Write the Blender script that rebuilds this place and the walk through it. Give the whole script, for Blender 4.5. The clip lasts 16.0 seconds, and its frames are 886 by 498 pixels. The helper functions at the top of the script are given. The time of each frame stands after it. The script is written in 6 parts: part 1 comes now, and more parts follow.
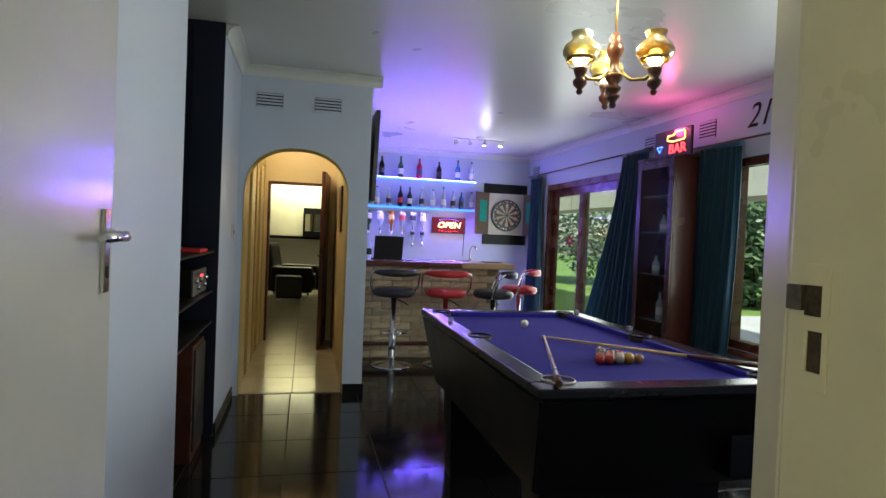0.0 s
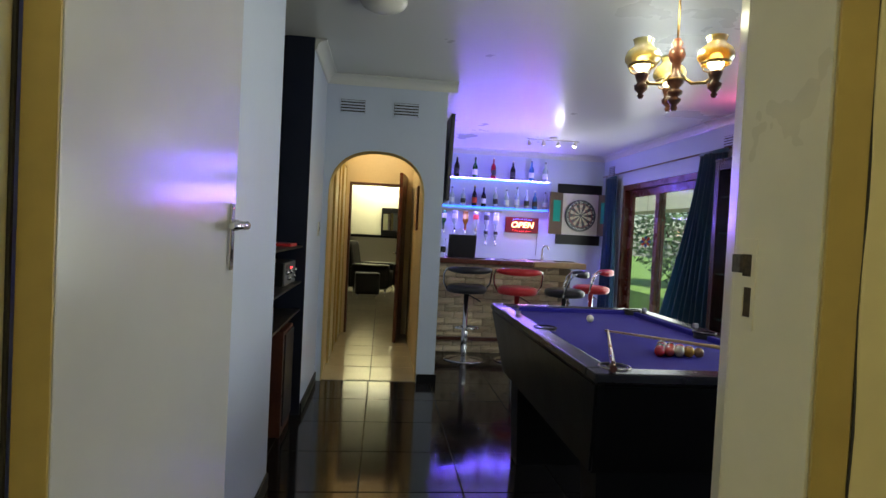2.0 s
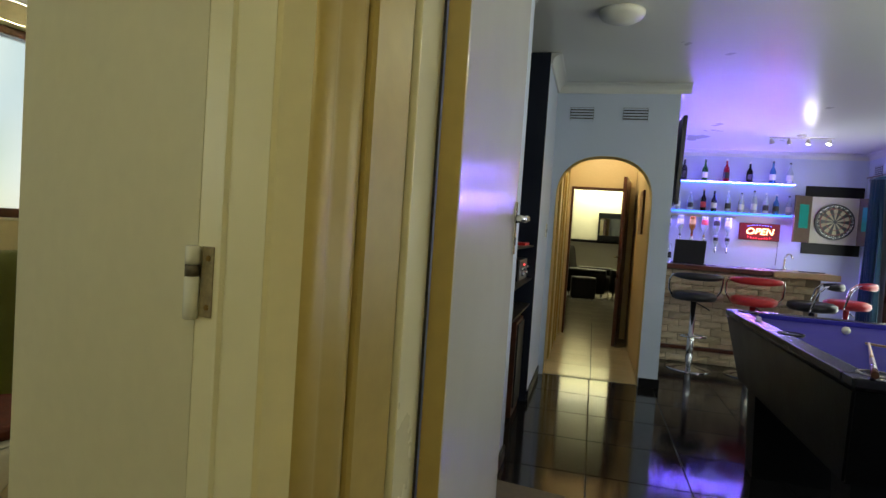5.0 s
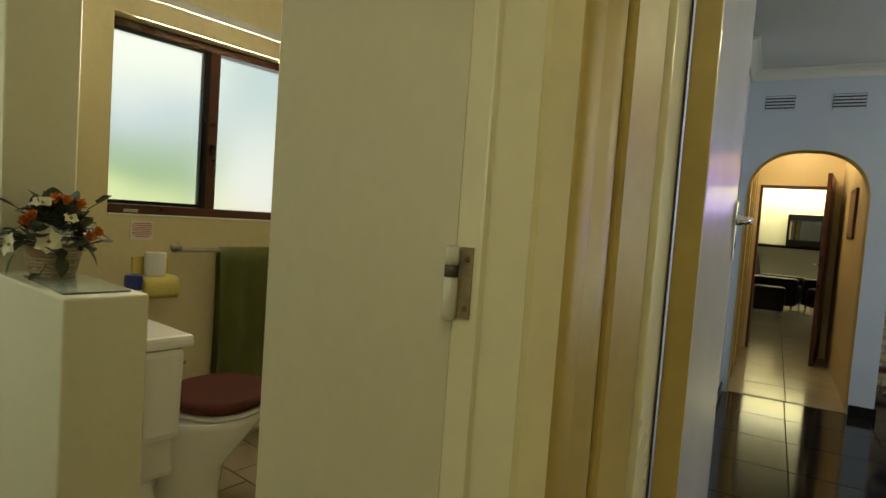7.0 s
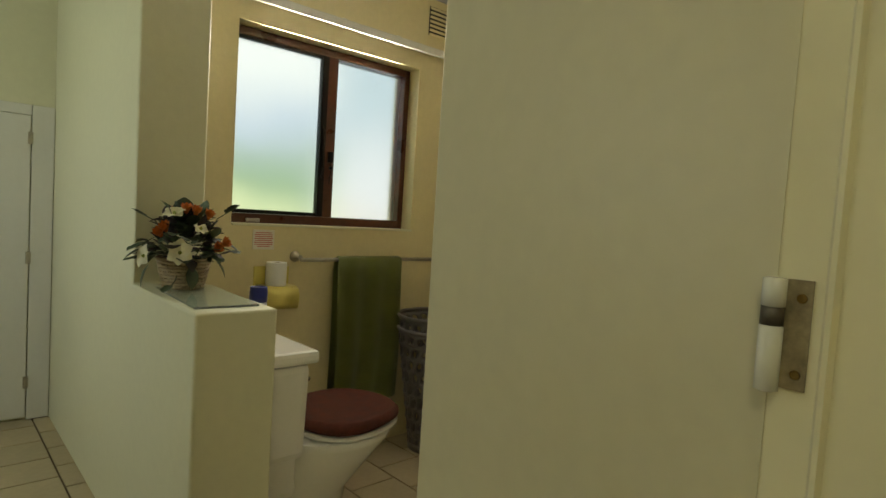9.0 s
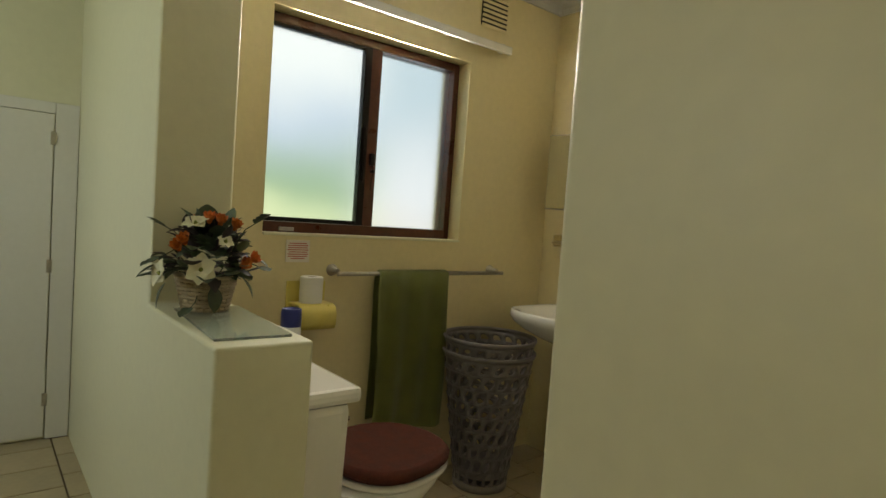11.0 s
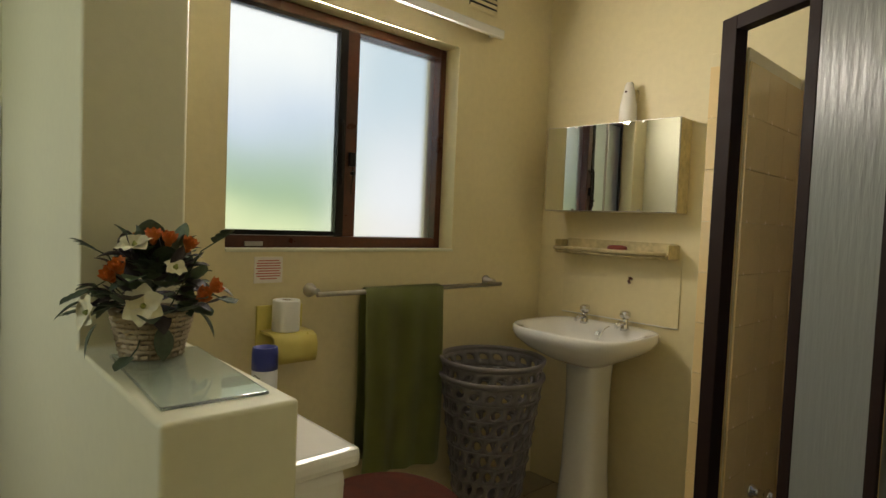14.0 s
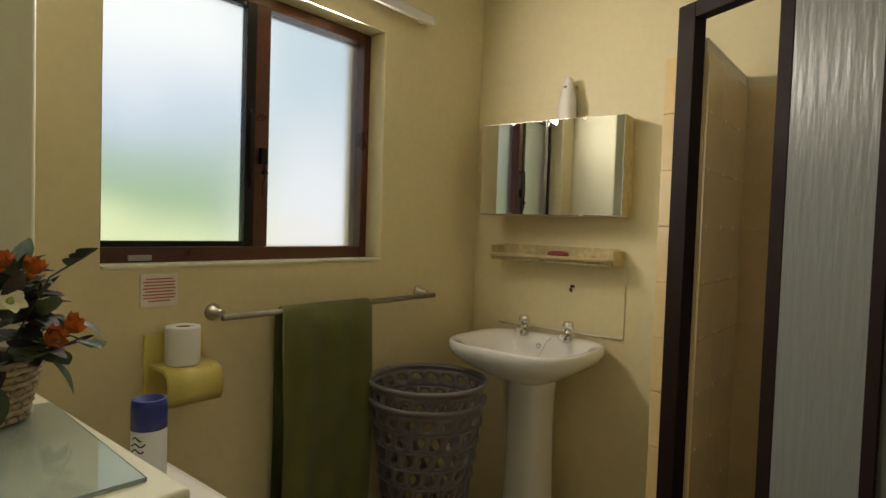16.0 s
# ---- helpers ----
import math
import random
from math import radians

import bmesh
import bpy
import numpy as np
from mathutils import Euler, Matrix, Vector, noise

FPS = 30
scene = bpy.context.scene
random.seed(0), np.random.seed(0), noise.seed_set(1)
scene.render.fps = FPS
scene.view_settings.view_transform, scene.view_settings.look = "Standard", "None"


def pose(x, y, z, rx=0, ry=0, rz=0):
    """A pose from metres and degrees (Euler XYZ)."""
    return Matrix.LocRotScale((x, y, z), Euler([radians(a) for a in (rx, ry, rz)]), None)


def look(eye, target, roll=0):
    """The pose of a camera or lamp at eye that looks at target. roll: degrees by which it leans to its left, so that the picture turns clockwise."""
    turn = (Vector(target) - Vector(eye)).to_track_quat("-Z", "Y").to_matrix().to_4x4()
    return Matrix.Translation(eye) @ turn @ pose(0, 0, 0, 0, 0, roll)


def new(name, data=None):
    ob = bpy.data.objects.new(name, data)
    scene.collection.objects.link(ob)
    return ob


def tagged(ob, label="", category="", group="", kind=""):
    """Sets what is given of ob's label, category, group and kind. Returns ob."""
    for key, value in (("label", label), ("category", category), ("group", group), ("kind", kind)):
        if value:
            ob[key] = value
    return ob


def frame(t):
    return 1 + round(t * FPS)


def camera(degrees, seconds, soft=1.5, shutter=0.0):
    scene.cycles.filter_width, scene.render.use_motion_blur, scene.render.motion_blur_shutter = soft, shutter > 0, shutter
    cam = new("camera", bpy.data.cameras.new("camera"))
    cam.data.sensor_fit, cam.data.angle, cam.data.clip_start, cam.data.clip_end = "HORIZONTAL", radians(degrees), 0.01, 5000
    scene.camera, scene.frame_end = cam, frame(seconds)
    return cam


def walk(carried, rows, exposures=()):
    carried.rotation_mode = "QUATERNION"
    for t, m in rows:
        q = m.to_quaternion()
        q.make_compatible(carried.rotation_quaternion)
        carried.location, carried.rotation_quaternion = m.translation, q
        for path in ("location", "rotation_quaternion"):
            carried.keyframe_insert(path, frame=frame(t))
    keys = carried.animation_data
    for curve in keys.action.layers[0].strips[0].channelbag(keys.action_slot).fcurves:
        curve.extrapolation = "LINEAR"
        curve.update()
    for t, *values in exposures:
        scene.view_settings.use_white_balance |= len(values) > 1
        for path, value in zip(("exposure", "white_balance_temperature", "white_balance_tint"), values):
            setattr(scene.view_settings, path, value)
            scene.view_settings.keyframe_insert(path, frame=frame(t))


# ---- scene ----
cam = camera(75.1, 16.0)
PATH = [
    (0, (-0.088, 0.214, 1.253), (0.087, 2.206, 1.208), 2.4),
    (0.5, (-0.094, 0.18, 1.255), (0.042, 2.175, 1.21), 2.4),
    (1, (-0.083, 0.132, 1.245), (-0.001, 2.13, 1.198), 2.5),
    (1.5, (-0.079, 0.082, 1.239), (-0.073, 2.081, 1.188), 2.6),
    (2, (-0.067, 0.033, 1.236), (-0.152, 2.031, 1.181), 2.9),
    (2.5, (-0.054, -0.015, 1.227), (-0.232, 1.976, 1.168), 3.0),
    (3, (-0.048, -0.061, 1.215), (-0.32, 1.92, 1.151), 3.1),
    (3.2, (-0.045, -0.08, 1.213), (-0.359, 1.894, 1.146), 3.2),
    (5.3, (-0.138, -0.275, 1.198), (-0.994, 1.531, 1.111), 3.9),
    (5.5, (-0.137, -0.292, 1.199), (-1.039, 1.491, 1.105), 3.9),
    (6, (-0.154, -0.305, 1.198), (-1.182, 1.408, 1.099), 4.0),
    (6.5, (-0.188, -0.297, 1.197), (-1.326, 1.345, 1.092), 4.0),
    (7, (-0.246, -0.272, 1.19), (-1.484, 1.295, 1.08), 4.1),
    (7.5, (-0.324, -0.242, 1.187), (-1.657, 1.245, 1.065), 3.8),
    (8, (-0.384, -0.24, 1.186), (-1.786, 1.181, 1.065), 3.7),
    (8.5, (-0.432, -0.228, 1.188), (-1.878, 1.148, 1.065), 3.4),
    (9, (-0.476, -0.225, 1.188), (-1.948, 1.125, 1.075), 3.6),
    (9.2, (-0.497, -0.229, 1.19), (-1.976, 1.113, 1.079), 3.5),
    (11.3, (-0.784, -0.078, 1.202), (-2.341, 1.173, 1.108), 3.7),
    (11.5, (-0.802, -0.067, 1.189), (-2.362, 1.182, 1.111), 3.0),
    (12, (-0.855, -0.045, 1.189), (-2.423, 1.195, 1.118), 3.0),
    (12.5, (-0.928, -0.034, 1.205), (-2.486, 1.217, 1.131), 2.9),
    (13, (-0.984, -0.014, 1.182), (-2.526, 1.258, 1.116), 2.9),
    (13.5, (-1.021, -0.002, 1.196), (-2.53, 1.309, 1.113), 2.7),
    (14, (-1.057, 0.025, 1.213), (-2.527, 1.378, 1.123), 2.4),
    (14.5, (-1.102, 0.06, 1.229), (-2.521, 1.466, 1.136), 2.3),
    (15, (-1.147, 0.1, 1.237), (-2.514, 1.557, 1.148), 2.1),
    (15.5, (-1.187, 0.137, 1.243), (-2.508, 1.636, 1.156), 2.0),
    (16, (-1.263, 0.159, 1.227), (-2.523, 1.71, 1.153), 1.9),
]
LIGHT = [(0, 0.0, 6500, 4), (3.2, 0.0, 6500, 6), (5.5, 0.0, 6750, 1), (7.5, 0.0, 7150, 3), (9, 0.0, 6650, 4), (11.5, 0.0, 6500, 9), (14, 0.0, 6500, 12), (16, 0.0, 6500, 13)]
walk(cam, [(t, look(eye, target, roll)) for t, eye, target, roll in PATH], LIGHT)

# ---- world and light ----
world = bpy.data.worlds.new("sky")
scene.world = world
world.use_nodes = True
wn = world.node_tree.nodes
sky = wn.new("ShaderNodeTexSky")
sky.sky_type, sky.sun_disc = "NISHITA", False
sky.sun_elevation, sky.sun_rotation = radians(58), radians(159)
world.node_tree.links.new(sky.outputs[0], wn["Background"].inputs[0])
wn["Background"].inputs[1].default_value = 0.15


def lamp(name, kind, m, energy, color, **more):
    d = bpy.data.lights.new(name, kind)
    d.energy, d.color = energy, color
    if "size" in more:
        d.shape, d.size, d.size_y = "RECTANGLE", more["size"], more["size_y"]
    if "radius" in more:
        d.shadow_soft_size = more["radius"]
    if "angle" in more:
        d.angle = radians(more["angle"])
    if "spot" in more:
        d.spot_size, d.spot_blend = radians(more["spot"]), 0.6
    ob = new(name, d)
    ob.matrix_world = m
    return ob


# the games room stands at a slight angle to the bathroom
B = pose(0, 0, 0, 0, 0, 8.5)
FB = 0.05  # bathroom floor
CB = 2.45  # games room ceiling
lamp("sun", "SUN", look((1.5, -4, 7), (0, 0, 0)), 5.0, (1, 0.96, 0.9), angle=3)
# sky light in the openings
lamp("bathroom_window_sky", "AREA", look((-2.748, 1.14, 1.885), (-1.6, 1.14, 1.85)), 13, (1.0, 0.9, 0.78), size=0.7, size_y=0.04)
# Window assumed out of view in the south wall; added to brighten the nook.
lamp("assumed_window_light", "AREA", look((-2.8, -1.665, 1.575), (-2.8, 0.3, 1.575)), 12, (0.97, 1.0, 0.9), size=0.88, size_y=0.83)
lamp("sliding_door_sky", "AREA", B @ look((3.088, 6.55, 1.03), (2.0, 6.55, 1.03)), 30, (0.95, 1.0, 0.98), size=1.6, size_y=1.75)
lamp("games_window_sky", "AREA", B @ look((3.088, 2.78, 1.34), (2.0, 2.78, 1.34)), 28, (0.95, 1.0, 0.98), size=2.1, size_y=1.0)
lamp("shelf_led_upper", "AREA", B @ look((1.55, 8.02, 2.02), (1.55, 7.2, 3.3)), 34, (0.22, 0.12, 1.0), size=1.45, size_y=0.04)
lamp("shelf_led_lower", "AREA", B @ look((1.5, 8.02, 1.62), (1.5, 7.4, 0.8)), 32, (0.28, 0.17, 1.0), size=1.6, size_y=0.04)
lamp("sign_glow", "POINT", B @ pose(2.78, 4.4, 2.2), 4.5, (1.0, 0.12, 0.4), radius=0.05)
lamp("open_sign_glow", "POINT", B @ pose(1.913, 7.95, 1.405), 1.4, (1.0, 0.06, 0.1), radius=0.09)
lamp("lounge_lamp", "AREA", B @ look((0.0, 12.6, 2.53), (0.0, 13.1, 1.7)), 58, (1.0, 0.92, 0.62), size=1.6, size_y=0.16)
# Added lamp out of view, brightens the lobby and door frames.
lamp("lobby_fill_lamp", "POINT", pose(-0.12, -0.8, 2.22), 10, (1.0, 0.97, 0.66), radius=0.1)
lamp("track_spots", "POINT", B @ pose(1.98, 6.8, 2.2), 3, (0.95, 0.9, 1.0), radius=0.06)
# Added point light with no fixture, brightens the hall beyond the arch.
lamp("hall_fill", "POINT", B @ pose(-0.12, 6.2, 2.25), 18, (1.0, 0.8, 0.5), radius=0.1)

# ---- materials ----


def material(name, base, rough=0.5, metal=0.0, var=0.08, scale=6.0, fine=60.0, bump=0.15, depth=0.004, coat=0.0, trans=0.0, emit=0.0, alpha=1.0, rand=0.0, ior=1.45, sheen=0.0):
    m = bpy.data.materials.new(name)
    m.use_nodes = True
    nt = m.node_tree
    n, lk = nt.nodes, nt.links
    b = n["Principled BSDF"]
    b.inputs["Base Color"].default_value = (*base, 1)
    b.inputs["Roughness"].default_value = rough
    b.inputs["Metallic"].default_value = metal
    b.inputs["Coat Weight"].default_value = coat
    b.inputs["Coat Roughness"].default_value = 0.08
    b.inputs["Transmission Weight"].default_value = trans
    b.inputs["IOR"].default_value = ior
    b.inputs["Sheen Weight"].default_value = sheen
    b.inputs["Alpha"].default_value = alpha
    if emit:
        b.inputs["Emission Color"].default_value = (*base, 1)
        b.inputs["Emission Strength"].default_value = emit
    if var or bump:
        co = n.new("ShaderNodeTexCoord")
        big, small = n.new("ShaderNodeTexNoise"), n.new("ShaderNodeTexNoise")
        big.inputs["Scale"].default_value, big.inputs["Detail"].default_value = scale, 5
        small.inputs["Scale"].default_value, small.inputs["Detail"].default_value = fine, 4
        for t in (big, small):
            lk.new(co.outputs["Object"], t.inputs["Vector"])
        mix = n.new("ShaderNodeMix")
        mix.data_type = "FLOAT"
        mix.inputs[0].default_value = 0.4
        lk.new(big.outputs[0], mix.inputs[2])
        lk.new(small.outputs[0], mix.inputs[3])
        val = mix.outputs[0]
        if rand:
            info = n.new("ShaderNodeObjectInfo")
            ad = n.new("ShaderNodeMath")
            ad.operation = "MULTIPLY_ADD"
            lk.new(info.outputs["Random"], ad.inputs[0])
            ad.inputs[1].default_value = rand
            lk.new(val, ad.inputs[2])
            val = ad.outputs[0]
        ramp = n.new("ShaderNodeMapRange")
        ramp.inputs[1].default_value, ramp.inputs[2].default_value = 0.15, 0.85 + rand
        ramp.inputs[3].default_value, ramp.inputs[4].default_value = 1 - 2 * var, 1 + var
        lk.new(val, ramp.inputs[0])
        sc = n.new("ShaderNodeVectorMath")
        sc.operation = "SCALE"
        sc.inputs[0].default_value = base
        lk.new(ramp.outputs[0], sc.inputs["Scale"])
        lk.new(sc.outputs[0], b.inputs["Base Color"])
        if rough > 0.04 and not trans:
            rr = n.new("ShaderNodeMapRange")
            rr.inputs[1].default_value, rr.inputs[2].default_value = 0.15, 0.85
            rr.inputs[3].default_value, rr.inputs[4].default_value = rough * 0.8, min(1, rough * 1.2)
            lk.new(big.outputs[0], rr.inputs[0])
            lk.new(rr.outputs[0], b.inputs["Roughness"])
        if bump:
            bp = n.new("ShaderNodeBump")
            bp.inputs["Strength"].default_value, bp.inputs["Distance"].default_value = bump, depth
            lk.new(small.outputs[0], bp.inputs["Height"])
            lk.new(bp.outputs[0], b.inputs["Normal"])
    return m


blue_wall = material("pale_blue_paint", (0.51, 0.57, 0.71), 0.5, var=0.05, scale=2, fine=90, bump=0.12, depth=0.002)
white_paint = material("white_gloss_paint", (0.72, 0.71, 0.66), 0.22, var=0.04, scale=3, fine=40, bump=0.06, depth=0.002)
door_paint = material("white_door_paint", (0.6, 0.59, 0.58), 0.2, var=0.03, scale=2.5, fine=14, bump=0.06, depth=0.002)
frame_paint = material("cream_frame_paint", (0.76, 0.71, 0.52), 0.3, var=0.06, scale=4, fine=25, bump=0.06, depth=0.002)
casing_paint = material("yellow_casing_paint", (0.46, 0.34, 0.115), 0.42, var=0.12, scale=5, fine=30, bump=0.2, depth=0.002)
bath_wall = material("pale_yellow_plaster", (0.72, 0.63, 0.37), 0.45, var=0.07, scale=1.6, fine=35, bump=0.2, depth=0.003)
bath_white = material("off_white_plaster", (0.7, 0.685, 0.5), 0.5, var=0.05, scale=1.8, fine=35, bump=0.2, depth=0.003)
ceiling_paint = material("white_ceiling_paint", (0.6, 0.605, 0.6), 0.3, var=0.03, scale=1.5, fine=40, bump=0.06, depth=0.002)
bath_ceiling = material("matt_white_ceiling_paint", (0.8, 0.8, 0.74), 0.6, var=0.03, scale=1.5, fine=40, bump=0.06, depth=0.002)
navy = material("navy_paint", (0.008, 0.012, 0.03), 0.4, var=0.15, scale=3, bump=0.1)
black_tile = material("black_glazed_tile", (0.012, 0.011, 0.012), 0.1, var=0.2, scale=4, fine=30, bump=0.03, rand=0.2)
grout_dark = material("dark_grout", (0.05, 0.045, 0.04), 0.8, var=0.2, scale=20)
hall_tile_mat = material("beige_glazed_tile", (0.46, 0.41, 0.3), 0.13, var=0.12, scale=5, fine=30, bump=0.04, rand=0.2)
grout_tan = material("tan_grout", (0.16, 0.12, 0.08), 0.85, var=0.2, scale=20)
bath_tile_mat = material("sand_floor_tile", (0.46, 0.38, 0.24), 0.35, var=0.18, scale=7, fine=40, bump=0.15, rand=0.3)
shower_tile_mat = material("cream_wall_tile", (0.8, 0.6, 0.29), 0.25, var=0.08, scale=5, bump=0.05, rand=0.25)
black_wood = material("black_painted_wood", (0.007, 0.007, 0.008), 0.36, var=0.2, scale=4, fine=50, bump=0.15, ior=1.3)
black_lacquer = material("black_lacquer", (0.008, 0.007, 0.01), 0.25, var=0.15, scale=6, fine=50, bump=0.05, ior=1.33)
felt = material("blue_felt", (0.016, 0.012, 0.26), 1.0, var=0.1, scale=5, fine=300, bump=0.3, depth=0.001)
red_wood = material("red_brown_varnished_wood", (0.13, 0.035, 0.018), 0.28, var=0.35, scale=5, fine=60, bump=0.2)
dark_wood = material("dark_brown_varnished_wood", (0.1, 0.03, 0.016), 0.3, var=0.35, scale=6, fine=60, bump=0.2)
light_wood = material("light_varnished_pine", (0.62, 0.42, 0.2), 0.3, var=0.2, scale=6, fine=70, bump=0.15)
stone_mat = material("split_face_stone_brick", (0.72, 0.59, 0.4), 0.85, var=0.25, scale=9, fine=45, bump=0.8, depth=0.012, rand=0.5)
mortar = material("mortar", (0.3, 0.24, 0.17), 0.95, var=0.2, scale=20, bump=0.5)
chrome = material("chrome", (0.75, 0.75, 0.77), 0.12, 1.0, var=0.05, bump=0)
steel = material("dull_steel", (0.5, 0.47, 0.42), 0.35, 1.0, var=0.15, scale=30, bump=0.1)
brass = material("old_brass", (0.3, 0.2, 0.08), 0.35, 1.0, var=0.2, scale=20, bump=0.1)
black_vinyl = material("black_vinyl", (0.02, 0.02, 0.025), 0.35, var=0.15, scale=10, fine=200, bump=0.15, depth=0.001)
red_vinyl = material("red_vinyl", (0.55, 0.03, 0.035), 0.32, var=0.1, scale=10, fine=200, bump=0.15, depth=0.001)
leather = material("dark_brown_leather", (0.012, 0.009, 0.008), 0.4, var=0.2, scale=8, fine=90, bump=0.3)
curtain_mat = material("dark_teal_curtain", (0.025, 0.09, 0.15), 0.75, var=0.2, scale=10, fine=250, bump=0.3, depth=0.001, sheen=0.3)
porcelain = material("white_porcelain", (0.8, 0.79, 0.74), 0.1, var=0.03, scale=5, bump=0.02, coat=0.4)
mirror_mat = material("mirror_glass", (0.74, 0.76, 0.73), 0.02, 1.0, var=0, bump=0)
clear_glass = material("clear_glass", (0.95, 1, 0.98), 0.0, var=0, bump=0, trans=1.0, ior=1.1)
thick_glass = material("green_edged_glass", (0.9, 0.97, 0.93), 0.02, var=0, bump=0, trans=0.9, ior=1.3)
grass_mat = material("lawn_grass", (0.22, 0.36, 0.08), 0.9, var=0.3, scale=3, fine=60, bump=0.6, depth=0.03)
leaf_mat = material("garden_leaves", (0.15, 0.25, 0.1), 0.45, var=0.4, scale=4, fine=20, bump=0)

frosted = bpy.data.materials.new("frosted_glass")
frosted.use_nodes = True
fb = frosted.node_tree.nodes["Principled BSDF"]
fb.inputs["Transmission Weight"].default_value, fb.inputs["Roughness"].default_value, fb.inputs["IOR"].default_value = 1.0, 0.4, 1.2
fb.inputs["Base Color"].default_value = (0.95, 1, 0.97, 1)

# Garden backdrop glows by itself; sky white and foliage tones painted by height.
garden_glow = bpy.data.materials.new("glowing_garden_backdrop")
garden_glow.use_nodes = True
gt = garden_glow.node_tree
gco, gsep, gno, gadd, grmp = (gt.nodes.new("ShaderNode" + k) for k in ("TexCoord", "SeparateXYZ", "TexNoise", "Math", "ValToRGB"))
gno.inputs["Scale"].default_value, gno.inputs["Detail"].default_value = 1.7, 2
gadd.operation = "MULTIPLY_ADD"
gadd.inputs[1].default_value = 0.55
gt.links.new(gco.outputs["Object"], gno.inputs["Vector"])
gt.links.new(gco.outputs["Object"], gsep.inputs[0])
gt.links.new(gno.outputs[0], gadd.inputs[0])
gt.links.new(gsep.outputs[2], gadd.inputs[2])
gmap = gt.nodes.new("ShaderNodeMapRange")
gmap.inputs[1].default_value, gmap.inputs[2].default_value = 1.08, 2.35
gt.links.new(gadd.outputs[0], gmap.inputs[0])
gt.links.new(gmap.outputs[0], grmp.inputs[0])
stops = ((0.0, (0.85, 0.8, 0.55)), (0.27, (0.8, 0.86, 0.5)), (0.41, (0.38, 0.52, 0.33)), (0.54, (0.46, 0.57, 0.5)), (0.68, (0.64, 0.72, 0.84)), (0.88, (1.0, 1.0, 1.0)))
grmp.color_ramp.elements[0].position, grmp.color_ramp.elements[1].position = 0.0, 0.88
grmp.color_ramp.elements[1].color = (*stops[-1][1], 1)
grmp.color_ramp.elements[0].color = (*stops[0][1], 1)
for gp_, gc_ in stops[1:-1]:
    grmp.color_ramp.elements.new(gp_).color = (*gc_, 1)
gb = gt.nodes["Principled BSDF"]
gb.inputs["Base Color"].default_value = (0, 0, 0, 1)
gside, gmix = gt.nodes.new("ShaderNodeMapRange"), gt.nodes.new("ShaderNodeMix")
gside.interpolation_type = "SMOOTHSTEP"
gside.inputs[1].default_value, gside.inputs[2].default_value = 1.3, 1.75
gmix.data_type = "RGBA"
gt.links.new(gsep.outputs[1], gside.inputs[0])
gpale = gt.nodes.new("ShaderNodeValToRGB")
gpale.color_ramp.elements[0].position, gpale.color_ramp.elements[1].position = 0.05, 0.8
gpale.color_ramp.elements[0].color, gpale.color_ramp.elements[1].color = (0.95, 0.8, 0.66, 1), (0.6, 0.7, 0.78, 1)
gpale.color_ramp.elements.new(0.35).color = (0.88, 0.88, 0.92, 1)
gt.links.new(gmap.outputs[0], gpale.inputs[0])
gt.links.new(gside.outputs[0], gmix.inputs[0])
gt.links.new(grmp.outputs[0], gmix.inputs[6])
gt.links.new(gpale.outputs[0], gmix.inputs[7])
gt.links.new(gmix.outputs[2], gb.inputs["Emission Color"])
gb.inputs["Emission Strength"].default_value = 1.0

ripple = bpy.data.materials.new("rippled_obscure_glass")
ripple.use_nodes = True
rb = ripple.node_tree.nodes["Principled BSDF"]
rb.inputs["Transmission Weight"].default_value, rb.inputs["Roughness"].default_value, rb.inputs["IOR"].default_value = 0.3, 0.3, 1.4
rb.inputs["Base Color"].default_value = (0.26, 0.275, 0.25, 1)
rt = ripple.node_tree.nodes.new("ShaderNodeTexNoise")
rt.inputs["Scale"].default_value, rt.inputs["Detail"].default_value = 30, 3
rc = ripple.node_tree.nodes.new("ShaderNodeTexCoord")
rm = ripple.node_tree.nodes.new("ShaderNodeMapping")
rm.inputs["Scale"].default_value = (2.6, 2.6, 0.32)
rbump = ripple.node_tree.nodes.new("ShaderNodeBump")
rbump.inputs["Strength"].default_value, rbump.inputs["Distance"].default_value = 0.36, 0.008
ripple.node_tree.links.new(rc.outputs["Object"], rm.inputs[0])
ripple.node_tree.links.new(rm.outputs[0], rt.inputs["Vector"])
ripple.node_tree.links.new(rt.outputs[0], rbump.inputs["Height"])
ripple.node_tree.links.new(rbump.outputs[0], rb.inputs["Normal"])


def glow(name, color, strength):
    m = bpy.data.materials.new(name)
    m.use_nodes = True
    b = m.node_tree.nodes["Principled BSDF"]
    b.inputs["Base Color"].default_value = (*color, 1)
    b.inputs["Emission Color"].default_value = (*color, 1)
    b.inputs["Emission Strength"].default_value = strength
    return m


led_blue = glow("blue_led", (0.03, 0.16, 1.0), 4.5)
warm_bulb = glow("warm_bulb", (1.0, 0.85, 0.45), 14)
spot_bulb = glow("white_spot_bulb", (1.0, 0.95, 1.0), 30)
neon_red = glow("red_neon", (1.0, 0.04, 0.05), 5)
neon_yellow = glow("yellow_neon", (1.0, 0.55, 0.1), 5)
neon_blue = glow("blue_neon", (0.05, 0.15, 1.0), 6)
neon_orange = glow("orange_neon", (1.0, 0.5, 0.2), 7)

# ---- mesh helpers ----


